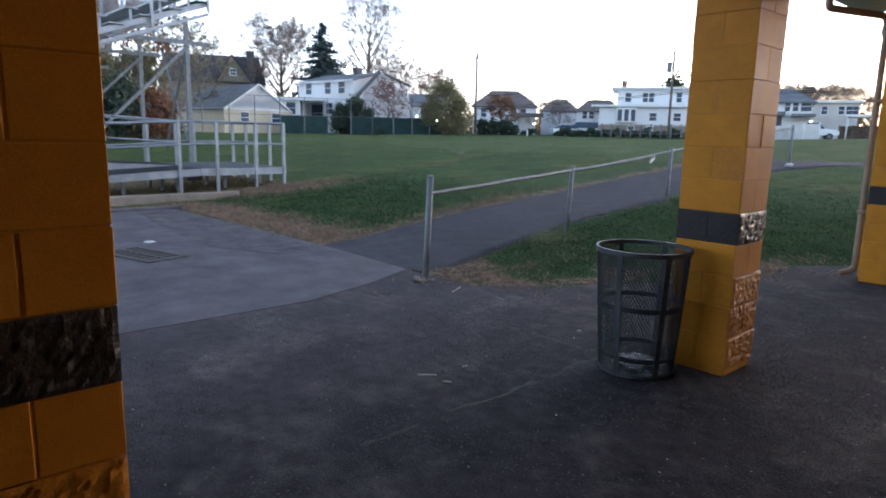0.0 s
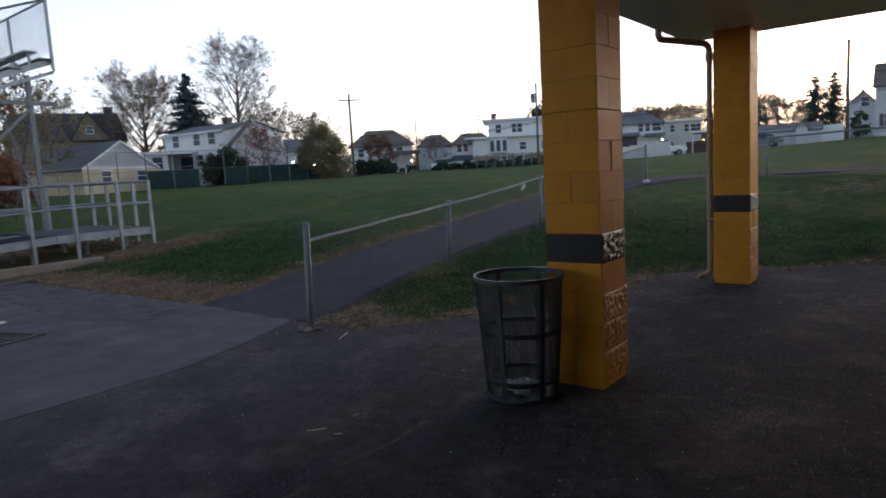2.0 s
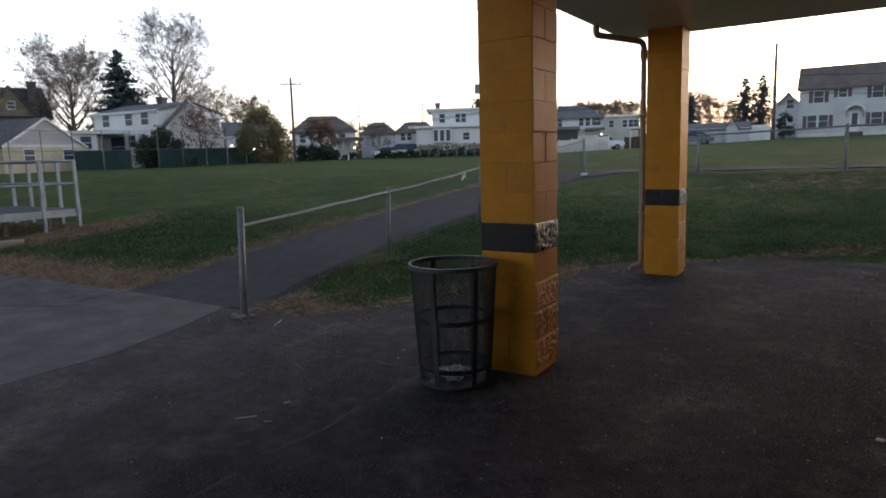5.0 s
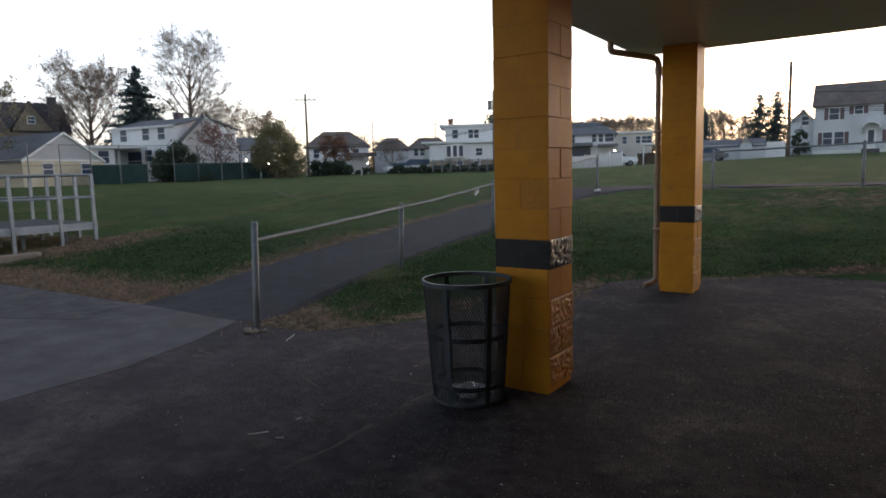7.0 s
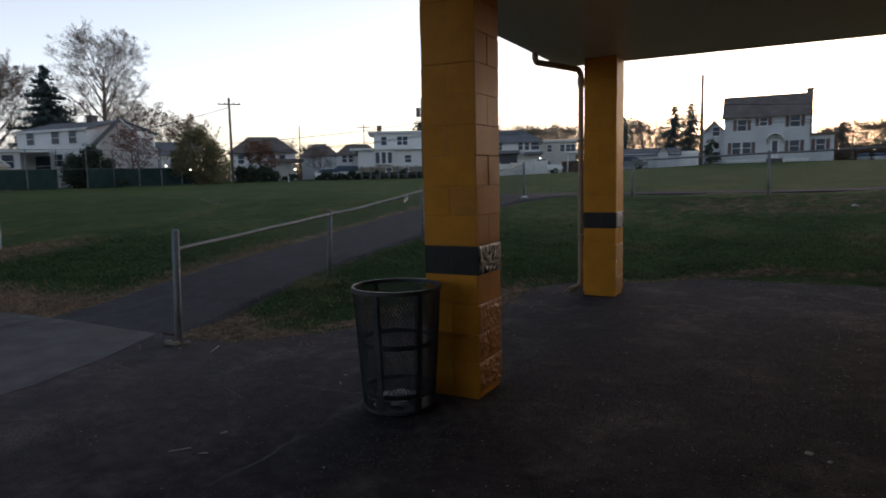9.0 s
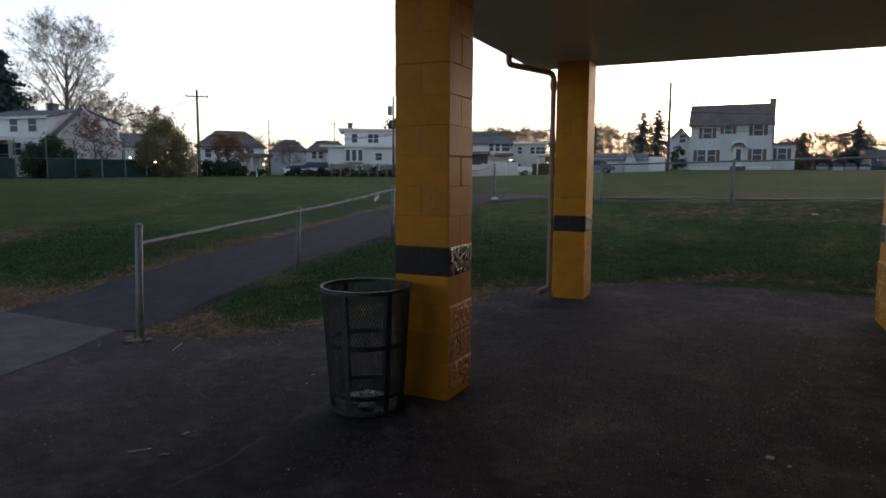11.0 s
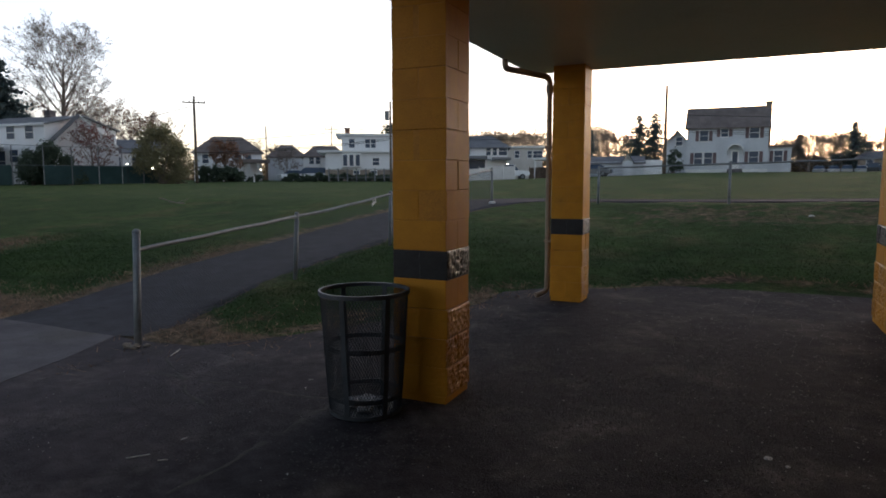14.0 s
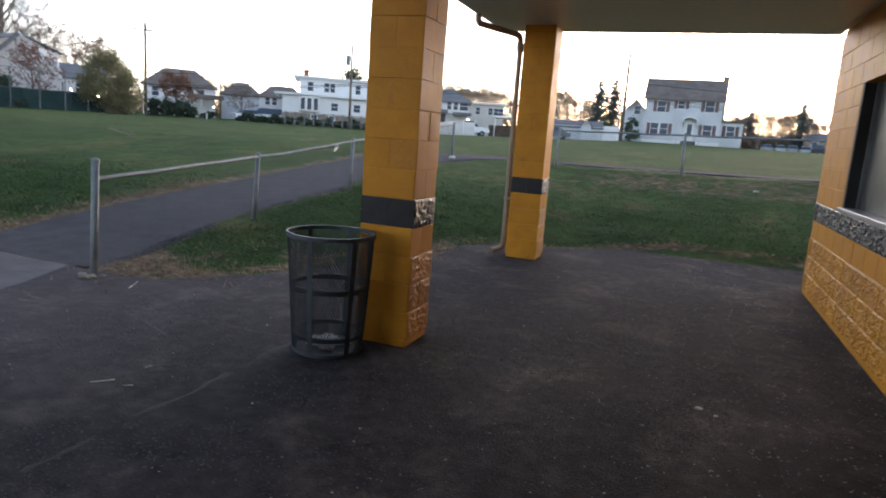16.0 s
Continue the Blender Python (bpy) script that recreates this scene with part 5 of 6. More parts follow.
bare_tree("tree", "small bare tree before the grey house", x, y, z, 5.0, 0.14, 63, twig=0.018, wide=0.65, first=0.15, up=0.7, limbs=12)
# shrubs along the field's edge
x, y, z = at_bearing(-48.1, 71)
shrub("shrub", "large olive-green shrub losing its leaves", x, y, z, 5.6, 4.4, 6.3, 71, OLIVE_LEAF, 12000, 0.10, clumps_n=60, wisps=40)
x, y, z = at_bearing(-46.9, 71.5)
shrub("shrub", "tangled half-bare olive shrub", x, y, z, 3.4, 3.0, 4.4, 72, OLIVE_LEAF, 3200, 0.10, clumps_n=40, wisps=24)
for b, w, el, seed in ((-57.0, 3.2, 2.6, 73), (-55.75, 3.0, 3.0, 74), (-54.5, 3.4, 2.0, 75)):
    x, y, z = at_bearing(b, 70)
    shrub("evergreen", "dark conical evergreen shrub behind the fence", x, y, z, w, w, rise_z(70, el) - z, seed, HEDGE, 7000, 0.11, cone=0.72)
for i, b in enumerate((-44.8, -43.9, -43.1, -42.3)):
    x, y, z = at_bearing(b, 78)
    shrub("hedge", "clipped dark hedge at the edge of the field", x, y, z, 2.0, 1.4, 1.75, 80 + i, HEDGE, 1100, 0.15, stems=False)
for i, b in enumerate((-40.6, -37.6, -36.5, -35.4, -34.3, -33.2, -32.1, -31.0, -29.9, -28.8, -27.7)):
    x, y, z = at_bearing(b, 82)
    shrub("hedge", "low dark hedge along the gardens", x, y, z, 3.0, 1.2, 0.8 + 0.25 * (i % 2), 90 + i, HEDGE, 700, 0.15, stems=False)
x, y, z = at_bearing(-29.0, 125)
shrub("tree", "round evergreen tree top behind the flat-roofed house", x, y, z, 8, 6, rise_z(125, 5.1) - z, 99, HEDGE, 3200, 0.3, "tree")
x, y, z = at_bearing(-5.0, 88)
shrub("shrub", "tall shrub beside the house wing", x, y, z, 1.8, 1.8, 3.4, 98, HEDGE, 900, 0.16)

# far trees against the glow: one bare tree and two spruces, repeated
x, y, z = at_bearing(-21.0, 140)
far_bare = bare_tree("tree", "distant bare tree against the evening sky", x, y, z, rise_z(140, 4.7) - z, 0.3, 101, leaves=900, leaf_mat=THICKET, twig=0.018, leaf=0.12, wide=0.46,
                     first=0.15, up=0.6, limbs=18, kids=(8, 6, 5))
far_bare["group"] = "distant trees"
hb = rise_z(140, 4.7) - z
for i, (b, d, el) in enumerate(((-22.6, 150, 4.4), (-19.2, 138, 4.7), (-18.2, 150, 4.4), (-13.2, 145, 4.6), (-10.3, 140, 4.5), (-9.3, 150, 4.2), (-8.6, 140, 3.6), (3.6, 150, 3.6), (4.8, 140, 3.9), (5.7, 150, 3.9), (6.4, 140, 3.6),
                                (8.7, 150, 3.2), (9.6, 150, 3.4), (11, 140, 4.0), (13, 140, 4.2), (-15.0, 150, 3.9), (-2.0, 170, 3.0), (-6.8, 150, 3.0), (-24.5, 150, 4.2), (-26, 150, 4.4),
                                (-47.3, 135, 3.8), (-41, 140, 3.7), (-39, 150, 3.4),
                                (-20.1, 150, 4.6), (-17.2, 142, 4.8), (-16.2, 150, 4.5), (-12.4, 140, 4.9), (-11.2, 150, 5.0), (2.9, 140, 3.6), (7.0, 150, 3.9), (8.2, 155, 3.6), (-23.4, 142, 4.7))):
    x, y, z = at_bearing(b, d)
    m = copy_thing(far_bare, pose(x, y, z, 0, 0, 67 * i))
    k = (rise_z(d, el) - z) / hb
    m.scale = (k * (1.0 + 0.1 * (i % 3)), k * (1.0 + 0.1 * (i % 3)), k)
for b, d, el, rad, seed in ((-11.9, 130, 4.75, 4.6, 7), (-7.85, 130, 5.6, 5.2, 8), (-6.6, 128, 5.75, 5.8, 9), (7.65, 140, 4.5, 7.0, 10), (4.1, 150, 3.7, 7.0, 11)):
    x, y, z = at_bearing(b, d)
    spruce(x, y, z, rise_z(d, el) - z, rad, seed, "dark spruce against the evening sky", dense=9, tier=3.0, spray=0.17)
# low belt of shrubs under the far trees
r = random.Random(6)
f = Soup()
for _ in range(70000):
    u = r.random()
    b = r.uniform(2.6, 18) if u < 0.52 else r.uniform(-14, -5.5) if u < 0.64 else r.uniform(-56, -15)
    d = r.uniform(142, 160) if b > 0 else r.uniform(118, 150)
    x, y = place(b, d)
    hmax = 3.0 + 2.4 * noise.noise((b * 1.7, 0, 0)) if b > 0 else 1.8 if b > -14.5 else 3.0 + 2.2 * noise.noise((b * 1.1, 4, 0))
    f.leaf((x, y, land(x, y) + r.random() ** 1.3 * hmax), 0.26 * r.uniform(0.6, 1.3), r)
tagged(new("far_thicket", f.mesh("far_thicket", THICKET)), "brown thicket beyond the far edge of the field", "thicket", kind="stuff")


# ---- spectator stand and its ramp ----
def stand():
    """An aluminium stand: its end faces the shelter, rows rise towards +y and run away towards -x."""
    X0, Y0, Z0 = -15.25, 2.87, 4.82            # back end of the deck
    o = thing("bleacher_stand", pose(X0, Y0, 0), "open aluminium spectator stand on galvanised steel legs", "grandstand")
    RUN, RISE, N, LONG = 0.70, 0.265, 10, 22.0
    rows = [(-k * RUN, Z0 - k * RISE) for k in range(N)]
    for k, (y, z) in enumerate(rows):
        part("seat_plank", boxed(-LONG, 0.12, y - 0.60, y - 0.30, z + 0.0, z + 0.05, 0.006), ALU, o)
        part("foot_plank", boxed(-LONG, 0.14, y - 0.28, y + 0.06, z - 0.13, z - 0.09, 0.006), ALU, o)
        bm = bmesh.new()
        bar(bm, (0.02, y - 0.45, z - 0.30), (0.02, y - 0.45, z + 0.0), 0.05, 0.05)
        part("seat_bracket", bm, ALU, o)
    y1, z1 = rows[-1]
    for x in (0.0, -3.8, -9.5, -13.3):
        part("stringer", bar(bmesh.new(), (x, y1 - 0.7, z1 - 0.38), (x, 0.05, Z0 - 0.14), 0.07, 0.14), ALU, o)
        part("stringer", bar(bmesh.new(), (x + 0.03, y1 - 0.7, z1 - 0.62), (x + 0.03, 0.05, Z0 - 0.40), 0.06, 0.08), ALU, o)
    for x in (-0.1, -3.8, -9.5):
        for y, top in ((-0.5, Z0 - 0.5), (-3.1, Z0 - 1.5), (-5.3, Z0 - 2.4)):
            part("leg", bar(bmesh.new(), (x, y, 0.3), (x, y, top), 0.10, 0.10), GALV, o)
        part("cross_beam", bar(bmesh.new(), (x, -4.6, Z0 - 1.15), (x, 0.1, Z0 - 1.15), 0.08, 0.10), GALV, o)
        part("brace", bar(bmesh.new(), (x + 0.06, -3.1, 1.0), (x + 0.06, -0.5, Z0 - 1.25), 0.07, 0.07), GALV, o)
        part("brace", bar(bmesh.new(), (x + 0.06, -5.3, 0.9), (x + 0.06, -3.15, Z0 - 1.6), 0.07, 0.07), GALV, o)
        for y in (-1.3, -2.1):
            part("strut", bar(bmesh.new(), (x, y, Z0 - 1.15), (x, y, Z0 - 0.15 + y * RISE / RUN - 0.25), 0.06, 0.06), GALV, o)
        part("foot_pad", boxed(x - 0.2, x + 0.2, -0.7, -0.3, 0.15, 0.32), CONCRETE, o)
    for a in (-0.1,):
        part("brace", bar(bmesh.new(), (a, -0.5, 0.9), (a - 1.85, -0.5, Z0 - 1.2), 0.05, 0.05), GALV, o)
        part("brace", bar(bmesh.new(), (a, -0.5, Z0 - 1.2), (a - 1.85, -0.5, 0.9), 0.05, 0.05), GALV, o)
    # guard rail at the open end: sloping rails, posts and woven wire
    def g(y, h):
        return Vector((0.16, y, Z0 + y * RISE / RUN + h))
    for y in (0.0, -1.4, -2.8, -4.2, -5.6):
        part("guard_post", bar(bmesh.new(), g(y, -0.35), g(y, 1.27), 0.06, 0.06), ALU, o)
    part("guard_rail", rod(g(0, 1.27), g(-6.6, 1.27), 0.03).mesh("guard_rail", ALU), None, o)
    part("corner_pole", rod((0.16, 0.02, Z0 - 0.4), (0.16, 0.02, Z0 + 3.4), 0.03, 0.022).mesh("corner_pole", ALU), None, o)
    for k in range(1, 5):
        part("back_post", bar(bmesh.new(), (0.16 - 2.4 * k, 0.02, Z0 - 0.3), (0.16 - 2.4 * k, 0.02, Z0 + 1.27), 0.06, 0.06), ALU, o)
    part("back_rail", rod((0.16, 0.02, Z0 + 1.27), (-LONG, 0.02, Z0 + 1.27), 0.03).mesh("back_rail", ALU), None, o)
    s = Soup()
    gap = 0.08
    H = 1.22
    for way in (1, -1):
        k = -int(H / gap)
        while k * gap < 6.6 + H:
            a, b = k * gap, k * gap + way * H
            e = sorted(((0 - a) / (b - a), (6.6 - a) / (b - a)))
            t0, t1 = max(0, e[0]), min(1, e[1])
            if t1 > t0:
                p = [g(-(a + (b - a) * t), 0.03 + H * t) for t in (t0, t1)]
                s.tube(p[0], p[1], 0.003, sides=3)
            k += 1
        k = -int(H / gap)
        while k * gap < 10 + H:
            a, b = k * gap, k * gap + way * H
            e = sorted(((0 - a) / (b - a), (10 - a) / (b - a)))
            t0, t1 = max(0, e[0]), min(1, e[1])
            if t1 > t0:
                p = [Vector((0.16 - (a + (b - a) * t), 0.02, Z0 + 0.03 + H * t)) for t in (t0, t1)]
                s.tube(p[0], p[1], 0.003, sides=3)
            k += 1
    tagged(part("woven_wire", s.mesh("woven_wire", ALU), None, o), kind="stuff")


stand()


def ramp():
    """Landing and two ramp lanes in front of the stand, with posts and two rails on each side."""
    X, Y1 = -12.71, 3.64                      # front edge and end of the landing
    o = thing("access_ramp", pose(X, Y1, 0), "aluminium access ramp with post-and-rail sides", "ramp")
    D = 0.62                                  # deck height of the landing
    lane = 1.35

    def slope(y):                             # front lane falls away to -y
        return D - 0.055 * max(0, -2.1 - y)

    # decks
    bm = box(bmesh.new(), -2 * lane - 0.1, 0, -2.1, 0.0, D - 0.06, D, 0.005)
    part("landing", bm, DECK, o)
    for k, (xa, xb, up) in enumerate(((-lane, 0.0, -1), (-2 * lane - 0.1, -lane - 0.1, 1))):
        bm = bmesh.new()
        L = 9.0
        z2 = D + up * 0.055 * L
        vs = [bm.verts.new(p) for p in ((xa, -2.1, D), (xb, -2.1, D), (xb, -2.1 - L, z2), (xa, -2.1 - L, z2))]
        bm.faces.new(vs)
        bmesh.ops.solidify(bm, geom=bm.faces[:], thickness=0.05)
        part("ramp_deck", bm, DECK, o)
        for xx in (xa, xb):
            part("side_beam", bar(bmesh.new(), (xx, -2.1, D - 0.09), (xx, -2.1 - L, z2 - 0.09), 0.06, 0.16), ALU, o)
    for xx in (0.02, -2 * lane - 0.12):
        part("side_beam", bar(bmesh.new(), (xx, 0.02, D - 0.09), (xx, -2.1, D - 0.09), 0.06, 0.16), ALU, o)
    part("end_beam", bar(bmesh.new(), (0.02, 0.03, D - 0.09), (-2 * lane - 0.12, 0.03, D - 0.09), 0.06, 0.16), ALU, o)

    def rail(pts, mids=(1.05, 0.55)):
        for h in mids:
            s = Soup()
            q = [Vector(p) + Vector((0, 0, h)) for p in pts]
            s.path(q, 0.026)
            part("rail", s.mesh("rail", ALU, True), None, o)

    def post(x, y, z, low=0.0):
        part("post", bar(bmesh.new(), (x, y, low), (x, y, z + 1.05), 0.065, 0.065), ALU, o)

    front = [(0.05, 0.0, D), (0.05, -2.1, D), (0.05, -11, D - 0.055 * 8.9)]
    rail(front)
    for y in (-0.02, -0.75, -1.7, -2.55, -4.6, -6.6, -8.6):
        post(0.05, y, slope(y), 0.05)
    rail([(0.05, 0.0, D), (-2 * lane - 0.15, 0.0, D)])
    for x in (-0.75, -1.5, -2.1):
        post(x, 0.02, D, 0.1)
    back = [(-2 * lane - 0.15, 0.0, D), (-2 * lane - 0.15, -2.1, D), (-2 * lane - 0.15, -11, D + 0.055 * 8.9)]
    rail(back)
    for y in (-0.02, -1.1, -2.3, -3.4, -5.4, -7.4):
        post(-2 * lane - 0.15, y, D + 0.055 * max(0, -2.1 - y), 0.1)
    mid = [(-lane - 0.05, -2.1, D), (-lane - 0.05, -11, D + 0.055 * 8.9)]
    rail(mid)
    rail([(-lane + 0.0, -2.1, D), (-lane + 0.0, -11, D - 0.055 * 8.9)])
    for y in (-2.1, -4.1, -6.1, -8.1):
        post(-lane - 0.05, y, D + 0.055 * max(0, -2.1 - y), 0.05)
    # short legs on blocks under the decks
    for y in (-0.4, -1.3, -2.4, -3.6, -5.0, -6.5):
        for x in (-0.5, -1.6, -2.5):
            part("leg", bar(bmesh.new(), (x, y, -0.02), (x, y, slope(y) - 0.05), 0.07, 0.07), GALV, o)
    return o


ramp()
# low concrete kerb wall before the ramp and the edge of the slab
tagged(new("kerb_wall", mesh_of("kerb_wall", boxed(-0.1, 0.1, 0.6, 4.0, -0.1, 0.16, 0.02), KERB)), "low tan concrete kerb under the ramp", "kerb",
       kind="structure").matrix_basis = pose(-11.75, -2.0, 0)
tagged(new("kerb", mesh_of("kerb", boxed(-0.07, 0.07, -7, 0.3, -0.1, 0.05, 0.015), CONCRETE)), "pale concrete edging strip of the slab", "kerb", kind="structure").matrix_basis = pose(-10.5, 0, 0)


# ---- storm drain ----
def grate():
    o = thing("drain_grate", pose(-6.07, -1.78, 0.006, 0, 0, 16), "rusty cast-iron storm drain grate in the slab", "drain")
    bm = bmesh.new()
    W, L = 0.46, 0.96
    for a in (-1, 1):
        box(bm, -L / 2, L / 2, a * W / 2 - 0.03, a * W / 2 + 0.03, -0.01, 0.014)
        box(bm, a * L / 2 - 0.03, a * L / 2 + 0.03, -W / 2 - 0.03, W / 2 + 0.03, -0.011, 0.012)
    part("frame", bm, IRON, o)
    # flat black sheet in place of the dark depth below the bars
    part("pit", boxed(-L / 2, L / 2, -W / 2, W / 2, -0.008, 0.001), RUBBER, o)
    for i in range(8):
        x = -L / 2 + 0.05 + i * (L - 0.10) / 7
        part("grate_bar", boxed(x - 0.02, x + 0.02, -W / 2 + 0.02, W / 2 - 0.02, -0.006, 0.011), IRON, o)
    part("grate_bar", boxed(-L / 2, L / 2, -0.02, 0.02, -0.006, 0.0125), IRON, o)


grate()


# ---- poles, wires and the tall fence ----
def utility_pole(b, d, top_el, label, arms=1, gear=False, r=0.14, base_el=None):
    x, y, z = at_bearing(b, d, base_el)
    h = rise_z(d, top_el) - z
    o = thing("utility_pole", pose(x, y, z, 0, 0, -b), label, "pole", "utility poles")
    part("pole", rod((0, 0, -0.4), (0, 0, h), r, r * 0.7).mesh("pole", WOOD, True), None, o)
    for k in range(arms):
        zz = h - 0.7 - 0.6 * k
        part("crossarm", bar(bmesh.new(), (-1.15, -0.1, zz), (1.15, -0.1, zz), 0.10, 0.12), WOOD, o)
        for xx in (-1.05, -0.45, 0.45, 1.05):
            part("insulator", rod((xx, -0.1, zz + 0.05), (xx, -0.1, zz + 0.22), 0.045, sides=8).mesh("insulator", PANE), None, o)
    if gear:
        part("transformer", rod((-0.42, -0.1, h - 2.3), (-0.42, -0.1, h - 1.2), 0.28, sides=14).mesh("transformer", GALV), None, o)
    return Vector((x, y, z + h - 0.6))


pa = utility_pole(-45.42, 74, 7.05, "grey wooden utility pole with a crossarm", 1, r=0.17)
pb = utility_pole(-39.8, 100, 4.8, "slim wooden utility pole", 0, r=0.11)
pc = utility_pole(-34.3, 118, 4.95, "distant wooden pole with a crossarm", 1, r=0.11)
pd = utility_pole(-29.2, 80, 7.05, "wooden utility pole carrying a transformer", 0, True, r=0.16)
pe = utility_pole(-5.75, 86, 7.9, "tall wooden pole beside the grey house", 0, r=0.22)
pf = utility_pole(6.92, 108, 2.95, "thin street light pole at the car park", 0, r=0.07)


def wire(a, b, sag, name="overhead_wire"):
    s = Soup()
    n = 16
    p = [a.lerp(b, i / n) - Vector((0, 0, 4 * sag * (i / n) * (1 - i / n))) for i in range(n + 1)]
    s.path(p, 0.028, 4)
    tagged(new(name, s.mesh(name, RUBBER)), "black overhead wire slung between poles", "wire", "overhead wires")


def aloft(p, d, el):
    """The point on a pole at the height that shows at this elevation from the shelter."""
    return Vector((p.x, p.y, rise_z(d, el)))


for ea, ed in ((3.35, 4.95), (2.45, 3.87), (2.30, 3.75)):
    wire(aloft(pa, 74, ea), aloft(pd, 80, ed), 0.25)
for ed, ee, eg in ((5.15, 5.58, 5.0), (4.05, 4.52, 3.75), (3.85, 4.38, 3.55), (3.70, 4.25, 3.45)):
    wire(aloft(pd, 80, ed), aloft(pe, 86, ee), 0.35)
    wire(aloft(pe, 86, ee), Vector((*place(20, 95), rise_z(95, eg - 0.9))), 0.3)
wire(aloft(pa, 74, 6.3), Vector((*place(-58, 90), 7.0)), 0.6)


def tall_fence():
    """Tall chain-link fence with dark screen cloth on its lower half, along the gardens."""
    o = thing("tall_fence", pose(*at_bearing(-56, 62)), "tall chain-link fence with dark green screen cloth", "fence")
    inv = o.matrix_basis.inverted()
    pts = []
    bearings = (-70.6, -68.4, -66.3, -64.25, -62.2, -60.17, -58.2, -56.23, -54.38, -52.56, -50.93, -49.41, -47.9)
    for i, b in enumerate(bearings):
        pts.append(Vector(at_bearing(b, 60 + 13 * i / 12)))
    for i, p in enumerate(pts):
        part("post", rod(inv @ p, inv @ (p + Vector((0, 0, 3.5))), 0.045, sides=8).mesh("post", GALV), None, o)
    for i in range(len(pts) - 1):
        a, b = pts[i], pts[i + 1]
        for h, nm in ((3.46, "rail"), (1.75, "middle_rail")):
            part(nm, rod(inv @ (a + Vector((0, 0, h))), inv @ (b + Vector((0, 0, h))), 0.025, sides=6).mesh(nm, GALV), None, o)
        if i > 3 and i != 6:
            bm = bmesh.new()
            u = (b - a).normalized()
            vs = [inv @ (a + u * 0.06 + Vector((0, 0, 0.05))), inv @ (b - u * 0.06 + Vector((0, 0, 0.05))), inv @ (b - u * 0.06 + Vector((0, 0, 1.72))), inv @ (a + u * 0.06 + Vector((0, 0, 1.72)))]
            bm.faces.new([bm.verts.new(v) for v in vs])
            bmesh.ops.solidify(bm, geom=bm.faces[:], thickness=0.02)
            part("screen_cloth", bm, SCREEN, o)


tall_fence()


def garden_fence(b0, b1, d, h0, h1, mat, name, label, n=8, solid=True):
    a, b = Vector(at_bearing(b0, d)), Vector(at_bearing(b1, d))
    o = thing(name, Matrix.Translation(a), label, "fence")
    for i in range(n + 1):
        p = a.lerp(b, i / n) - a
        h = h0 + (h1 - h0) * i / n
        part("post", bar(bmesh.new(), p, p + Vector((0, 0, h + 0.1)), 0.12, 0.12), mat, o)
        if i < n:
            q = a.lerp(b, (i + 1) / n) - a
            u = (q - p).normalized() * 0.07
            if solid:
                bm = bmesh.new()
                bm.faces.new([bm.verts.new(v) for v in (p + u, q - u, q - u + Vector((0, 0, h)), p + u + Vector((0, 0, h)))])
                bmesh.ops.solidify(bm, geom=bm.faces[:], thickness=0.05)
                part("panel", bm, mat, o)
            else:
                for hh in (0.5, h):
                    part("rail", bar(bmesh.new(), p + Vector((0, 0, hh)), q + Vector((0, 0, hh)), 0.05, 0.05), mat, o)


garden_fence(-25.5, -18.3, 76, 1.15, 1.6, TRIM, "white_fence", "white panel fence beside the driveway", 7)
garden_fence(-34.6, -27.4, 80, 1.5, 1.5, GALV, "garden_fence", "thin grey garden fence before the white house", 9, False)
garden_fence(-17.0, -13.5, 84, 1.4, 1.4, WOOD, "board_fence", "brown board fence beside the carport", 4)


# carport roof near the driveway
o = thing("carport", pose(*at_bearing(-14.6, 82), 0, 0, 14.6), "white flat-roofed carport on thin posts", "carport")
part("roof", boxed(-3.0, 3.0, 0, 4, 2.25, 2.5, 0.03), TRIM, o)
for xx in (-2.8, 2.8):
    for yy in (0.2, 3.8):
        part("post", boxed(xx - 0.07, xx + 0.07, yy - 0.07, yy + 0.07, -0.2, 2.25), TRIM, o)


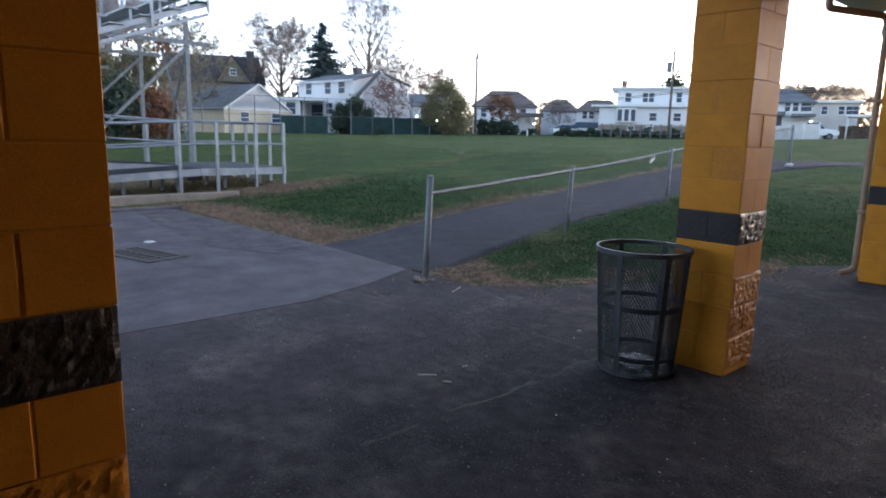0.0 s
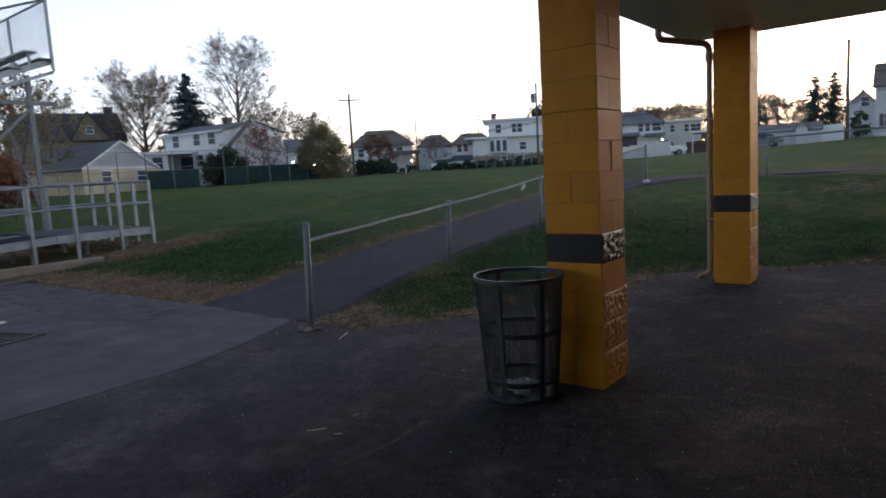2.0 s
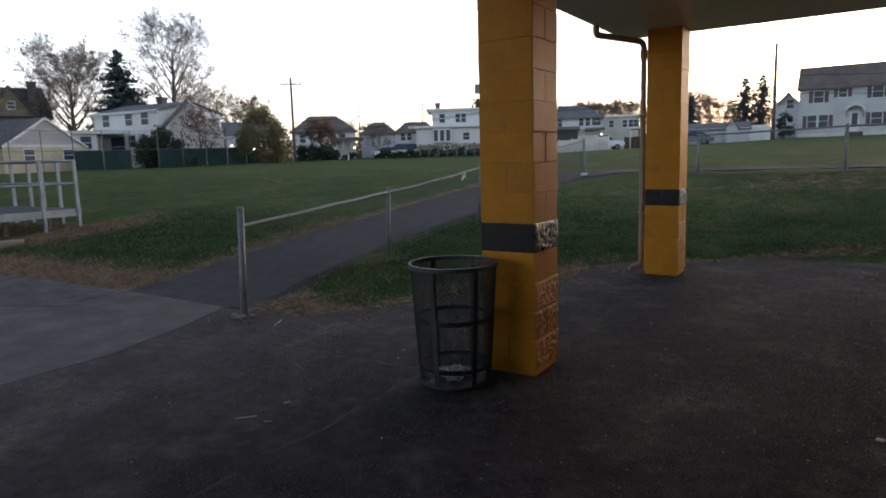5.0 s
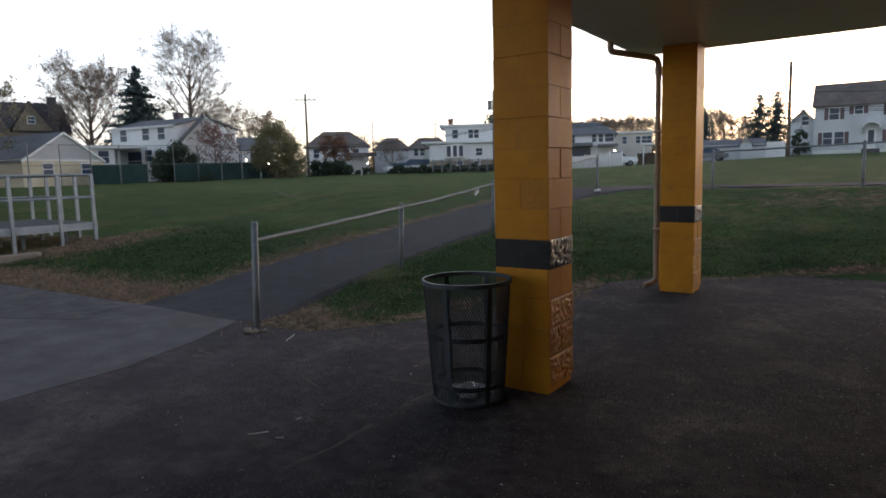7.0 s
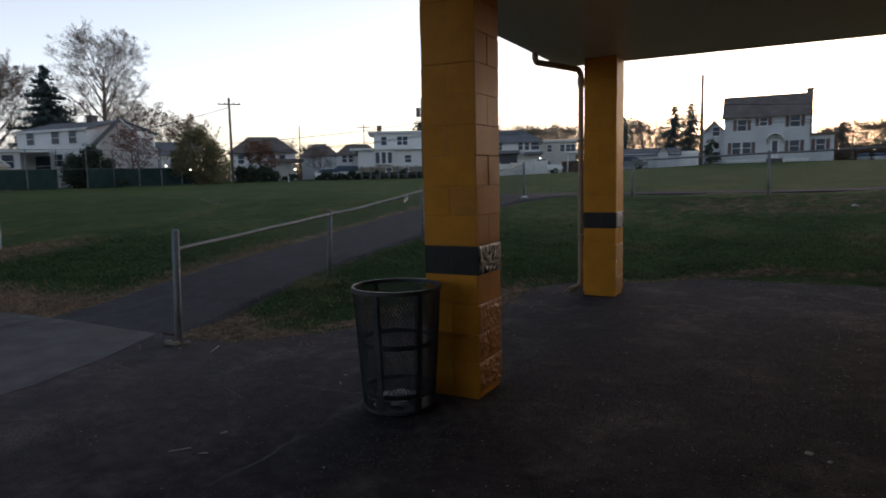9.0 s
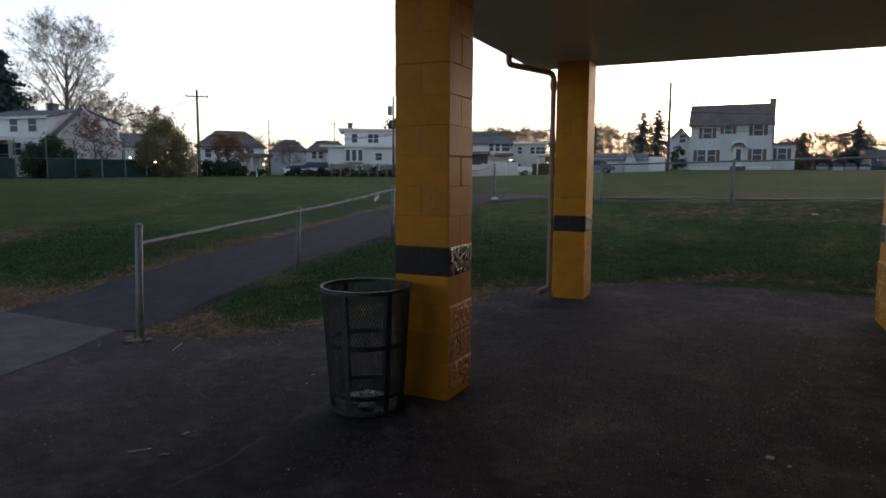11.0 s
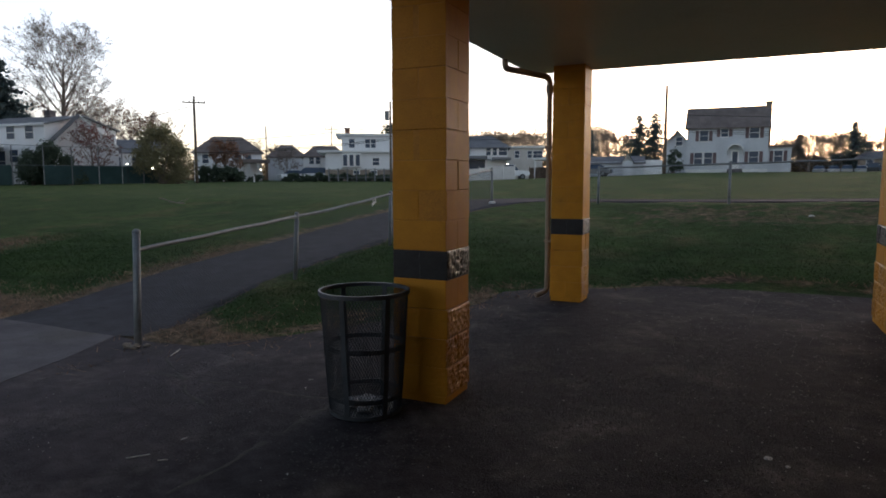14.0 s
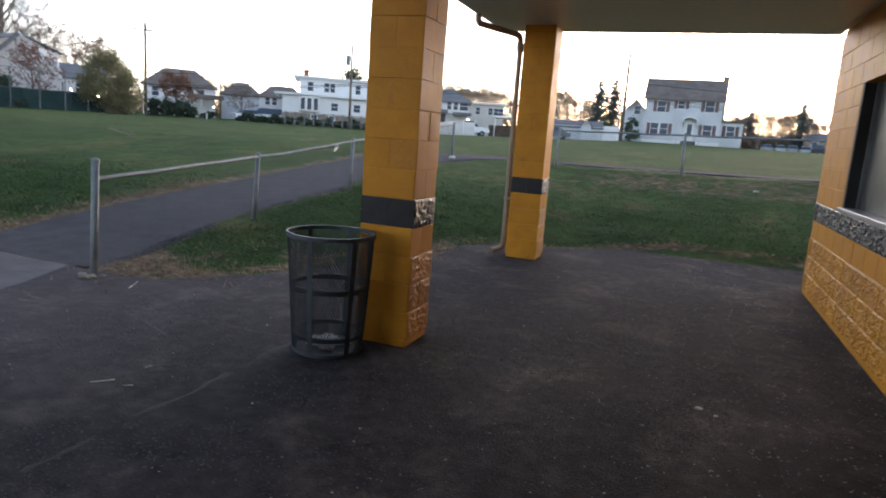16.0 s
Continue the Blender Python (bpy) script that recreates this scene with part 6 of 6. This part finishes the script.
# ---- parked vehicles ----
def car(b, d, turn, paint, label, kind="saloon", z_el=None):
    x, y, z = at_bearing(b, d, z_el)
    o = thing("car", pose(x, y, z, 0, 0, -b + turn), label, "car", "parked vehicles")
    # side profile (length, height), extruded with tumblehome
    if kind == "pickup":
        low = [(-2.6, 0.45), (-2.6, 1.05), (-0.3, 1.08), (-0.25, 1.1), (1.1, 1.12), (2.5, 1.02), (2.62, 0.75), (2.6, 0.45)]
        cab = [(-0.35, 1.07), (-0.25, 1.75), (0.75, 1.78), (1.35, 1.1)]
        wheels = (-1.7, 1.75)
    elif kind == "van":
        low = [(-2.3, 0.4), (-2.35, 1.05), (1.5, 1.05), (2.25, 0.95), (2.4, 0.7), (2.35, 0.4)]
        cab = [(-2.3, 1.04), (-2.2, 1.78), (0.6, 1.82), (1.6, 1.04)]
        wheels = (-1.45, 1.5)
    else:
        low = [(-2.2, 0.38), (-2.28, 0.85), (-1.5, 0.95), (1.0, 0.95), (2.05, 0.82), (2.28, 0.6), (2.22, 0.38)]
        cab = [(-1.75, 0.93), (-1.05, 1.42), (0.25, 1.45), (1.15, 0.93)]
        wheels = (-1.35, 1.4)

    def hull(prof, half, top_in, inset=0.0):
        bm = bmesh.new()
        zs = [p[1] for p in prof]
        lo, hi = min(zs), max(zs)
        sides = []
        for s in (-1, 1):
            sides.append([bm.verts.new((px, s * (half - top_in * (pz - lo) / max(1e-3, hi - lo)), pz)) for px, pz in prof])
        bm.faces.new(sides[0])
        bm.faces.new(sides[1][::-1])
        n = len(prof)
        for i in range(n):
            bm.faces.new((sides[0][i], sides[1][i], sides[1][(i + 1) % n], sides[0][(i + 1) % n]))
        bmesh.ops.recalc_face_normals(bm, faces=bm.faces[:])
        bmesh.ops.bevel(bm, geom=bm.edges[:], offset=0.05, segments=2, affect="EDGES")
        return bm

    part("body", hull(low, 0.9, 0.06), paint, o, smooth=False)
    part("cabin", hull(cab, 0.82, 0.16), PANE, o)
    top = [(cab[1][0] + 0.05, cab[1][1] - 0.03), (cab[1][0] + 0.08, cab[1][1] + 0.03), (cab[2][0] - 0.05, cab[2][1] + 0.03), (cab[2][0], cab[2][1] - 0.03)]
    part("roof", hull(top, 0.68, 0.02), paint, o)
    for s in (-1, 1):
        for wx in wheels:
            w = part("wheel", rod((wx, s * 0.72, 0.33), (wx, s * 0.92, 0.33), 0.33, sides=20).mesh("wheel", RUBBER), None, o)
            part("rim", rod((wx, s * 0.90, 0.33), (wx, s * 0.93, 0.33), 0.2, sides=16).mesh("rim", GALV), None, w)
        part("headlight", boxed(low[-2][0] - 0.08, low[-2][0] + 0.02, s * 0.65 - 0.17, s * 0.65 + 0.17, 0.62, 0.78, 0.02), TRIM, o)
    return o


car(-18.95, 79, 8, WHITE_CAR, "white pickup truck parked on the driveway", "pickup")
car(-11.6, 81, 170, DARK_CAR, "dark car parked beside the garages")
car(-37.4, 86, 20, WHITE_CAR, "white car parked by the hedge")
car(-36.2, 88, 175, SILVER_CAR, "silver van parked at the field's edge", "van")
for i, p in enumerate((SILVER_CAR, WHITE_CAR, SILVER_CAR, WHITE_CAR, DARK_CAR, SILVER_CAR)):
    car(5.55 + 0.88 * i, 130 + 1.5 * (i % 2), (84, 97, 90, 94)[i % 4], p,
        "silver car in the far car park" if p is SILVER_CAR else "white car in the far car park" if p is WHITE_CAR else "dark van in the far car park", "van" if p is DARK_CAR else "saloon")

# low dark-roofed building behind the far car park
h = House("low_building", 9.9, 137, "low building with a dark shallow roof behind cars")
tagged(h.ob, category="building")
zw = h.at(9.9, 1.85)[1]
h.body(-4.6, 4.6, 0, 7, -0.5, zw, STONE)
h.gable(-4.6, 4.6, 0, 7, zw, zw + 1.15, SHINGLE, STONE, "x", 0.5, 1.5)
for xx in (-2.8, 0.0, 2.8):
    h.window(xx, zw - 1.1, 1.0, 1.0)

# small lit lamps at the house fronts
for b, d, el, rr in ((-50.55, 64, 1.52, 0.075), (-48.75, 68, 1.2, 0.06), (-18.9, 86, 1.62, 0.09), (-40.3, 96, 1.1, 0.10)):
    x, y = place(b, d)
    o = thing("porch_lamp", pose(x, y, rise_z(d, el), 0, 0, -b), "small lit lamp on a wall bracket", "lamp", "porch lamps")
    bm = bmesh.new()
    bmesh.ops.create_icosphere(bm, subdivisions=2, radius=rr)
    part("globe", bm, LAMP_ON, o)
    part("bracket", bar(bmesh.new(), (0, 0.02, -rr), (0, 0.5, -rr - 0.3), 0.03, 0.03), DARK, o)
    part("stem", bar(bmesh.new(), (0, 0.5, -rr - 0.25), (0, 0.5, land(x, y) - rise_z(d, el)), 0.04, 0.04), DARK, o)

# ---- litter on the apron ----
r = random.Random(14)
for x, y, L, a, lab in ((-1.0, -1.66, 0.12, 45, "pale straw-like stick on the asphalt"), (-0.84, -1.64, 0.05, 20, "short pale stick on the asphalt"),
                        (-2.54, 0.04, 0.24, 115, "pale piece of stick on the asphalt"), (-2.23, 0.53, 0.26, 68, "brown twig at the edge of the asphalt"),
                        (-0.88, -0.30, 0.035, 110, "short pale stick on the asphalt"), (-0.96, -1.37, 0.04, 60, "short pale stick on the asphalt"),
                        (-0.97, -0.12, 0.03, 30, "short pale stick on the asphalt")):
    bm = bar(bmesh.new(), (-L / 2, 0, 0.0055), (L / 2, 0.012, 0.0055), 0.0045, 0.0045)
    o = new("stick", mesh_of("stick", bm, STRAW if L > 0.25 else STICK))
    o.matrix_basis = pose(x, y, 0, 0, 0, a)
    tagged(o, lab, "stick", "litter on the asphalt")
crumpled("paper_scrap", 2.15, -0.26, 0.007, 0.019, 0.35, 5, LITTER, "crumpled pale paper scrap on the asphalt", "litter")
crumpled("paper_scrap", 2.24, -0.33, 0.005, 0.012, 0.35, 6, LITTER, "small pale paper scrap on the asphalt", "litter")
crumpled("paper_scrap", -6.9, -1.43, 0.012, 0.07, 0.12, 7, LITTER, "white paper scrap beside the drain grate", "litter")
for i, (dx, dy, rr) in enumerate(((-0.09, -0.06, 0.035), (0.06, -0.10, 0.045), (0.10, 0.0, 0.03), (-0.02, -0.12, 0.028))):
    crumpled("concrete_lump", -3.07 + dx, 0.10 + dy, rr * 0.35, rr, 0.5, 30 + i, KERB, "crumbled lump of concrete at the fence post", "rubble")
x, y = -4.0, 12.05
crumpled("plastic_bag", x, y, land(x, y) + 0.035, 0.09, 0.5, 8, LITTER, "white plastic bag caught at the fence foot", "litter")
crumpled("paper_scrap", 3.25, 10.3, land(3.25, 10.3) + 0.02, 0.05, 0.4, 9, LITTER, "white paper scrap on the bank", "litter")

# seams in the asphalt, filled with pale dirt
DIRT = material("packed_dirt", (0.030, 0.026, 0.024), (0.060, 0.051, 0.044), 0.12, 0.01, 0.92, 0.6, 0.004)


def seam(a, b, wide, seed):
    r = random.Random(seed)
    a, b = Vector((*a, 0.0012)), Vector((*b, 0.0012))
    u = (b - a).normalized()
    side = Vector((-u.y, u.x, 0))
    n = int((b - a).length / 0.05)
    bm = bmesh.new()
    rows = []
    for i in range(n + 1):
        p = a.lerp(b, i / n) + side * (0.05 * noise.noise((i * 0.13, seed, 0)) + 0.02 * noise.noise((i * 0.6, seed, 3)))
        w = wide * max(0.15, 0.6 + 1.1 * noise.noise((i * 0.21, seed, 9))) * r.uniform(0.6, 1.3)
        rows.append((bm.verts.new(p - side * w), bm.verts.new(p + Vector((0, 0, 0.002))), bm.verts.new(p + side * w)))
    for i, (q, t) in enumerate(zip(rows, rows[1:])):
        if noise.noise((i * 0.17, seed, 20)) < -0.12:      # worn away here and there
            continue
        bm.faces.new((q[0], t[0], t[1], q[1]))
        bm.faces.new((q[1], t[1], t[2], q[2]))
    tagged(new("seam", mesh_of("seam", bm, DIRT)), "dirt-filled seam running through the dark asphalt", "seam", kind="structure")


seam((-0.50, -2.5), (-0.54, 3.2), 0.026, 2)
seam((-2.3, -0.50), (-0.62, -0.44), 0.032, 5)
seam((-2.75, 0.05), (-1.3, -0.9), 0.022, 8)

# fallen branch on the playing field
o = thing("fallen_branch", pose(-14.35, 11.1, land(-14.35, 11.1), 0, 0, 30) @ Matrix.Scale(0.55, 4), "crooked fallen branch lying on the grass", "branch")
s_ = Soup()
s_.path([(0.45, -0.1, 0.02), (0.1, 0.0, 0.04), (-0.35, 0.05, 0.12), (-0.75, 0.1, 0.28), (-1.0, 0.12, 0.3)], 0.03, 6)
part("stem", s_.mesh("stem", BARK, True), None, o)
for p_, q_ in (((0.1, 0, 0.04), (0.35, 0.25, 0.22)), ((0.3, -0.05, 0.03), (0.62, 0.1, 0.3)), ((-0.35, 0.05, 0.12), (-0.3, 0.4, 0.1))):
    part("twig", rod(p_, q_, 0.022, 0.008, 5).mesh("twig", BARK), None, o)

# white marker post at the edge of the field
x, y, z = at_bearing(-40.87, 74)
o = thing("marker_post", pose(x, y, z), "short white marker post at the field's edge", "post")
part("shaft", boxed(-0.06, 0.06, -0.06, 0.06, -0.1, 0.62, 0.01), TRIM, o)
part("cap", boxed(-0.075, 0.075, -0.075, 0.075, 0.621, 0.66, 0.01), TRIM, o)

# white tag tied under the fence rail
x, y = -3.61, 5.3
o = thing("plastic_tag", pose(x, y, land(x, y) + 0.80, 0, 0, 95), "white plastic tag tied to the fence rail", "tag")
part("loop", boxed(-0.012, 0.012, -0.03, 0.03, 0.03, 0.075, 0.003), LITTER, o)
part("tail", bar(bmesh.new(), (-0.09, 0.0, -0.03), (0.06, 0.0, 0.035), 0.012, 0.045), LITTER, o)

# specks: gravel, gum and leaf bits
f = Soup()
for _ in range(11000):
    x, y = r.uniform(-3, 3.3), r.uniform(-3.9, 6)
    if not inside((x, y), APRON) or (r.random() > 0.04 + 0.96 * smooth(0.2, 2.8, x)):
        continue
    s = r.choice((0.0025, 0.003, 0.0035, 0.004, 0.006)) * r.uniform(0.6, 1.2)
    a = r.uniform(0, math.pi)
    u, v = Vector((math.cos(a), math.sin(a), 0)) * s * r.uniform(1, 2), Vector((-math.sin(a), math.cos(a), 0)) * s
    p = Vector((x, y, 0.002))
    k = len(f.v)
    f.v += [p - u, p + v, p + u, p - v, p + Vector((0, 0, s * 0.7))]
    f.f += [(k, k + 1, k + 4), (k + 1, k + 2, k + 4), (k + 2, k + 3, k + 4), (k + 3, k, k + 4)]
g = Soup()
for _ in range(46000):
    x, y = r.uniform(-2.9, 3.3), -3.9 + 6.5 * r.random() ** 1.5
    if not inside((x, y), APRON) or noise.noise((x * 1.4, y * 1.4, 5)) < -0.25 + 0.3 * r.random():
        continue
    s = r.uniform(0.003, 0.0075)
    a = r.uniform(0, math.pi)
    u, v = Vector((math.cos(a), math.sin(a), 0)) * s * r.uniform(1, 1.7), Vector((-math.sin(a), math.cos(a), 0)) * s
    p = Vector((x, y, 0.001))
    k = len(g.v)
    g.v += [p - u, p + v, p + u, p - v, p + Vector((r.uniform(-0.4, 0.4) * s, r.uniform(-0.4, 0.4) * s, s * 0.6))]
    g.f += [(k, k + 1, k + 4), (k + 1, k + 2, k + 4), (k + 2, k + 3, k + 4), (k + 3, k, k + 4)]
tagged(new("gravel", g.mesh("gravel", GRAVEL)), "loose dark gravel worn out of the asphalt", "gravel", kind="stuff")
tagged(new("grit", f.mesh("grit", GRIT)), "pale grit and scraps strewn over the asphalt", "grit", kind="stuff")
f = Soup()
for _ in range(700):
    x, y = r.uniform(-3, 3.3), r.uniform(-3.9, 6)
    if inside((x, y), APRON):
        f.leaf((x, y, 0.012), r.uniform(0.004, 0.011), r)
tagged(new("leaf_litter", f.mesh("leaf_litter", BARK)), "dark leaf bits strewn over the asphalt", "leaves", kind="stuff")


# ---- grass blades and straw near the path and the bank ----
def blades(name, mat, n, area, want, height, lean, label, seed, width=0.004):
    r = random.Random(seed)
    f = Soup()
    made = 0
    while made < n:
        x, y = r.uniform(area[0], area[1]), r.uniform(area[2], area[3])
        n_try = want(x, y)
        made += 1
        if r.random() > n_try:
            continue
        h = height * r.uniform(0.5, 1.5)
        a = r.uniform(0, 2 * math.pi)
        d = Vector((math.cos(a), math.sin(a), 0))
        s = Vector((-d.y, d.x, 0)) * width * r.uniform(0.7, 1.5)
        p = Vector((x, y, land(x, y) + 0.0))
        tip = p + d * h * lean * r.uniform(0.3, 1.3) + Vector((0, 0, h * (1.05 - 0.55 * min(1, lean))))
        k = len(f.v)
        f.v += [p - s, p + s, tip]
        f.f.append((k, k + 1, k + 2))
    tagged(new(name, f.mesh(name, mat)), label, "grass", kind="stuff")


def on_lawn(x, y):
    p = (x, y)
    if inside(p, APRON) or inside(p, SLAB) or line_dist(p, PATH_LINE) < PATH_HALF - 0.05 or (y < 0.25 and x > -12):
        return False
    return True


def green(x, y):
    if not on_lawn(x, y):
        return 0
    return max(0, 1 - 1.3 * dryness(x, y)) * (0.4 + 0.6 * (0.5 + 0.5 * noise.noise((x * 1.3, y * 1.3, 2)))) * (1 - smooth(4.5, 9.5, y) if x > -4.5 else 1 - smooth(3, 7.5, y))


def straw(x, y):
    if x < 0.5 and -0.9 < y and inside((x, y), APRON):            # blown over the edge of the asphalt
        a = line_dist((x, y), APRON[1:14])
        return 0.30 * (1 - smooth(0.05, 0.75, a)) * max(0, 0.4 + 1.2 * noise.noise((x * 2.4, y * 2.4, 7)))
    return dryness(x, y) * (0.5 + 0.5 * noise.noise((x * 2, y * 2, 7))) * 1.3 if on_lawn(x, y) else 0


blades("grass", BLADE, 130000, (-4.2, 4.5, 0.2, 10), green, 0.045, 0.9, "short green grass of the bank", 31)
blades("grass", BLADE, 90000, (-12, -5.2, 0.3, 8), green, 0.045, 0.9, "short green grass of the playing field", 32)
blades("straw", STRAW, 52000, (-4.0, 4.5, -0.9, 7.5), straw, 0.09, 1.2, "dry straw and dead grass along the edges", 33, 0.004)
blades("straw", STRAW, 55000, (-12.5, -4.5, 0.2, 5.5), straw, 0.10, 1.2, "dry straw and dead grass round the slab", 34, 0.004)

# ---- serving window and the wall's blocks ----
win = thing("window_1", pose(WALL_X, 0, 0), "serving window closed by flat grey metal shutters", "window", kind="structure")
part("sill", boxed(-0.035, 0.19, WIN_Y0, WIN_Y1 + 0.02, WIN_Z0 + 0.003, WIN_Z0 + 0.045, 0.006), ALU, win)
part("jamb", boxed(0.004, 0.2, WIN_Y1 - 0.05, WIN_Y1 - 0.003, WIN_Z0 + 0.046, WIN_Z1 - 0.003, 0.003), DARK, win)
part("jamb", boxed(0.004, 0.2, WIN_Y0 + 0.003, WIN_Y0 + 0.05, WIN_Z0 + 0.046, WIN_Z1 - 0.003, 0.003), DARK, win)
part("head", boxed(0.004, 0.2, WIN_Y0 + 0.051, WIN_Y1 - 0.051, WIN_Z1 - 0.06, WIN_Z1 - 0.003, 0.003), DARK, win)
for ya, yb in ((WIN_Y0 + 0.051, 0.72), (0.724, WIN_Y1 - 0.051)):
    part("shutter_panel", boxed(0.13, 0.15, ya, yb, WIN_Z0 + 0.047, WIN_Z1 - 0.062, 0.004), BLIND, win)
part("backing", boxed(0.152, 0.18, WIN_Y0 + 0.02, WIN_Y1 - 0.02, WIN_Z0 + 0.047, WIN_Z1 - 0.01), DARK, win)
part("guide_rail", boxed(0.10, 0.16, WIN_Y1 - 0.11, WIN_Y1 - 0.052, WIN_Z0 + 0.047, WIN_Z1 - 0.062), ALU, win)

r = random.Random(23)
part("mortar_band", boxed(0.0105, 0.1, -6, WALL_END - 0.006, 0.853, 1.047), MORTAR_BLACK, wall_east).matrix_basis = pose(WALL_X, 0, 0)
for k, (z, kind) in enumerate(COURSES):
    y = WALL_END + (0.0 if k % 2 else -0.2)
    if not k % 2:                                       # half block at the wall's end
        b = part("block", HALF_Y if kind == "smooth" else r.choice(SPLIT[kind, "y"]), None, wall_east)
        b.matrix_basis = pose(WALL_X + 0.0985, WALL_END - 0.0985, z) @ Matrix.Diagonal((1, 1 if kind == "smooth" else 0.5, 1, 1))
    while y > -2.6:
        c = y - 0.2
        y -= 0.4
        if WIN_Z0 < z < WIN_Z1 and WIN_Y0 - 0.2 < c < WIN_Y1 + 0.2:
            if c > WIN_Y1 - 0.15:                       # cut block at the opening
                w = (c + 0.1985) - (WIN_Y1 + 0.002)
                if w > 0.06:
                    b = part("block", SMOOTH_Y, None, wall_east)
                    b.matrix_basis = pose(WALL_X + 0.0985, WIN_Y1 + 0.002 + w / 2, z, 0, 0, 90) @ Matrix.Diagonal((w / FULL, 1, 1, 1))
            continue
        b = part("block", SMOOTH_Y if kind == "smooth" else r.choice(SPLIT[kind, "y"]), None, wall_east)
        b.matrix_basis = pose(WALL_X + 0.0985 + r.uniform(-0.002, 0.001), c, z, 0, 0, (90 if kind == "smooth" else 0) + (180 if r.random() < 0.5 else 0))
part("footing", boxed(0.004, 0.15, -6, WALL_END - 0.004, -0.05, 0.048), YELLOW, wall_east).matrix_basis = pose(WALL_X, 0, 0)
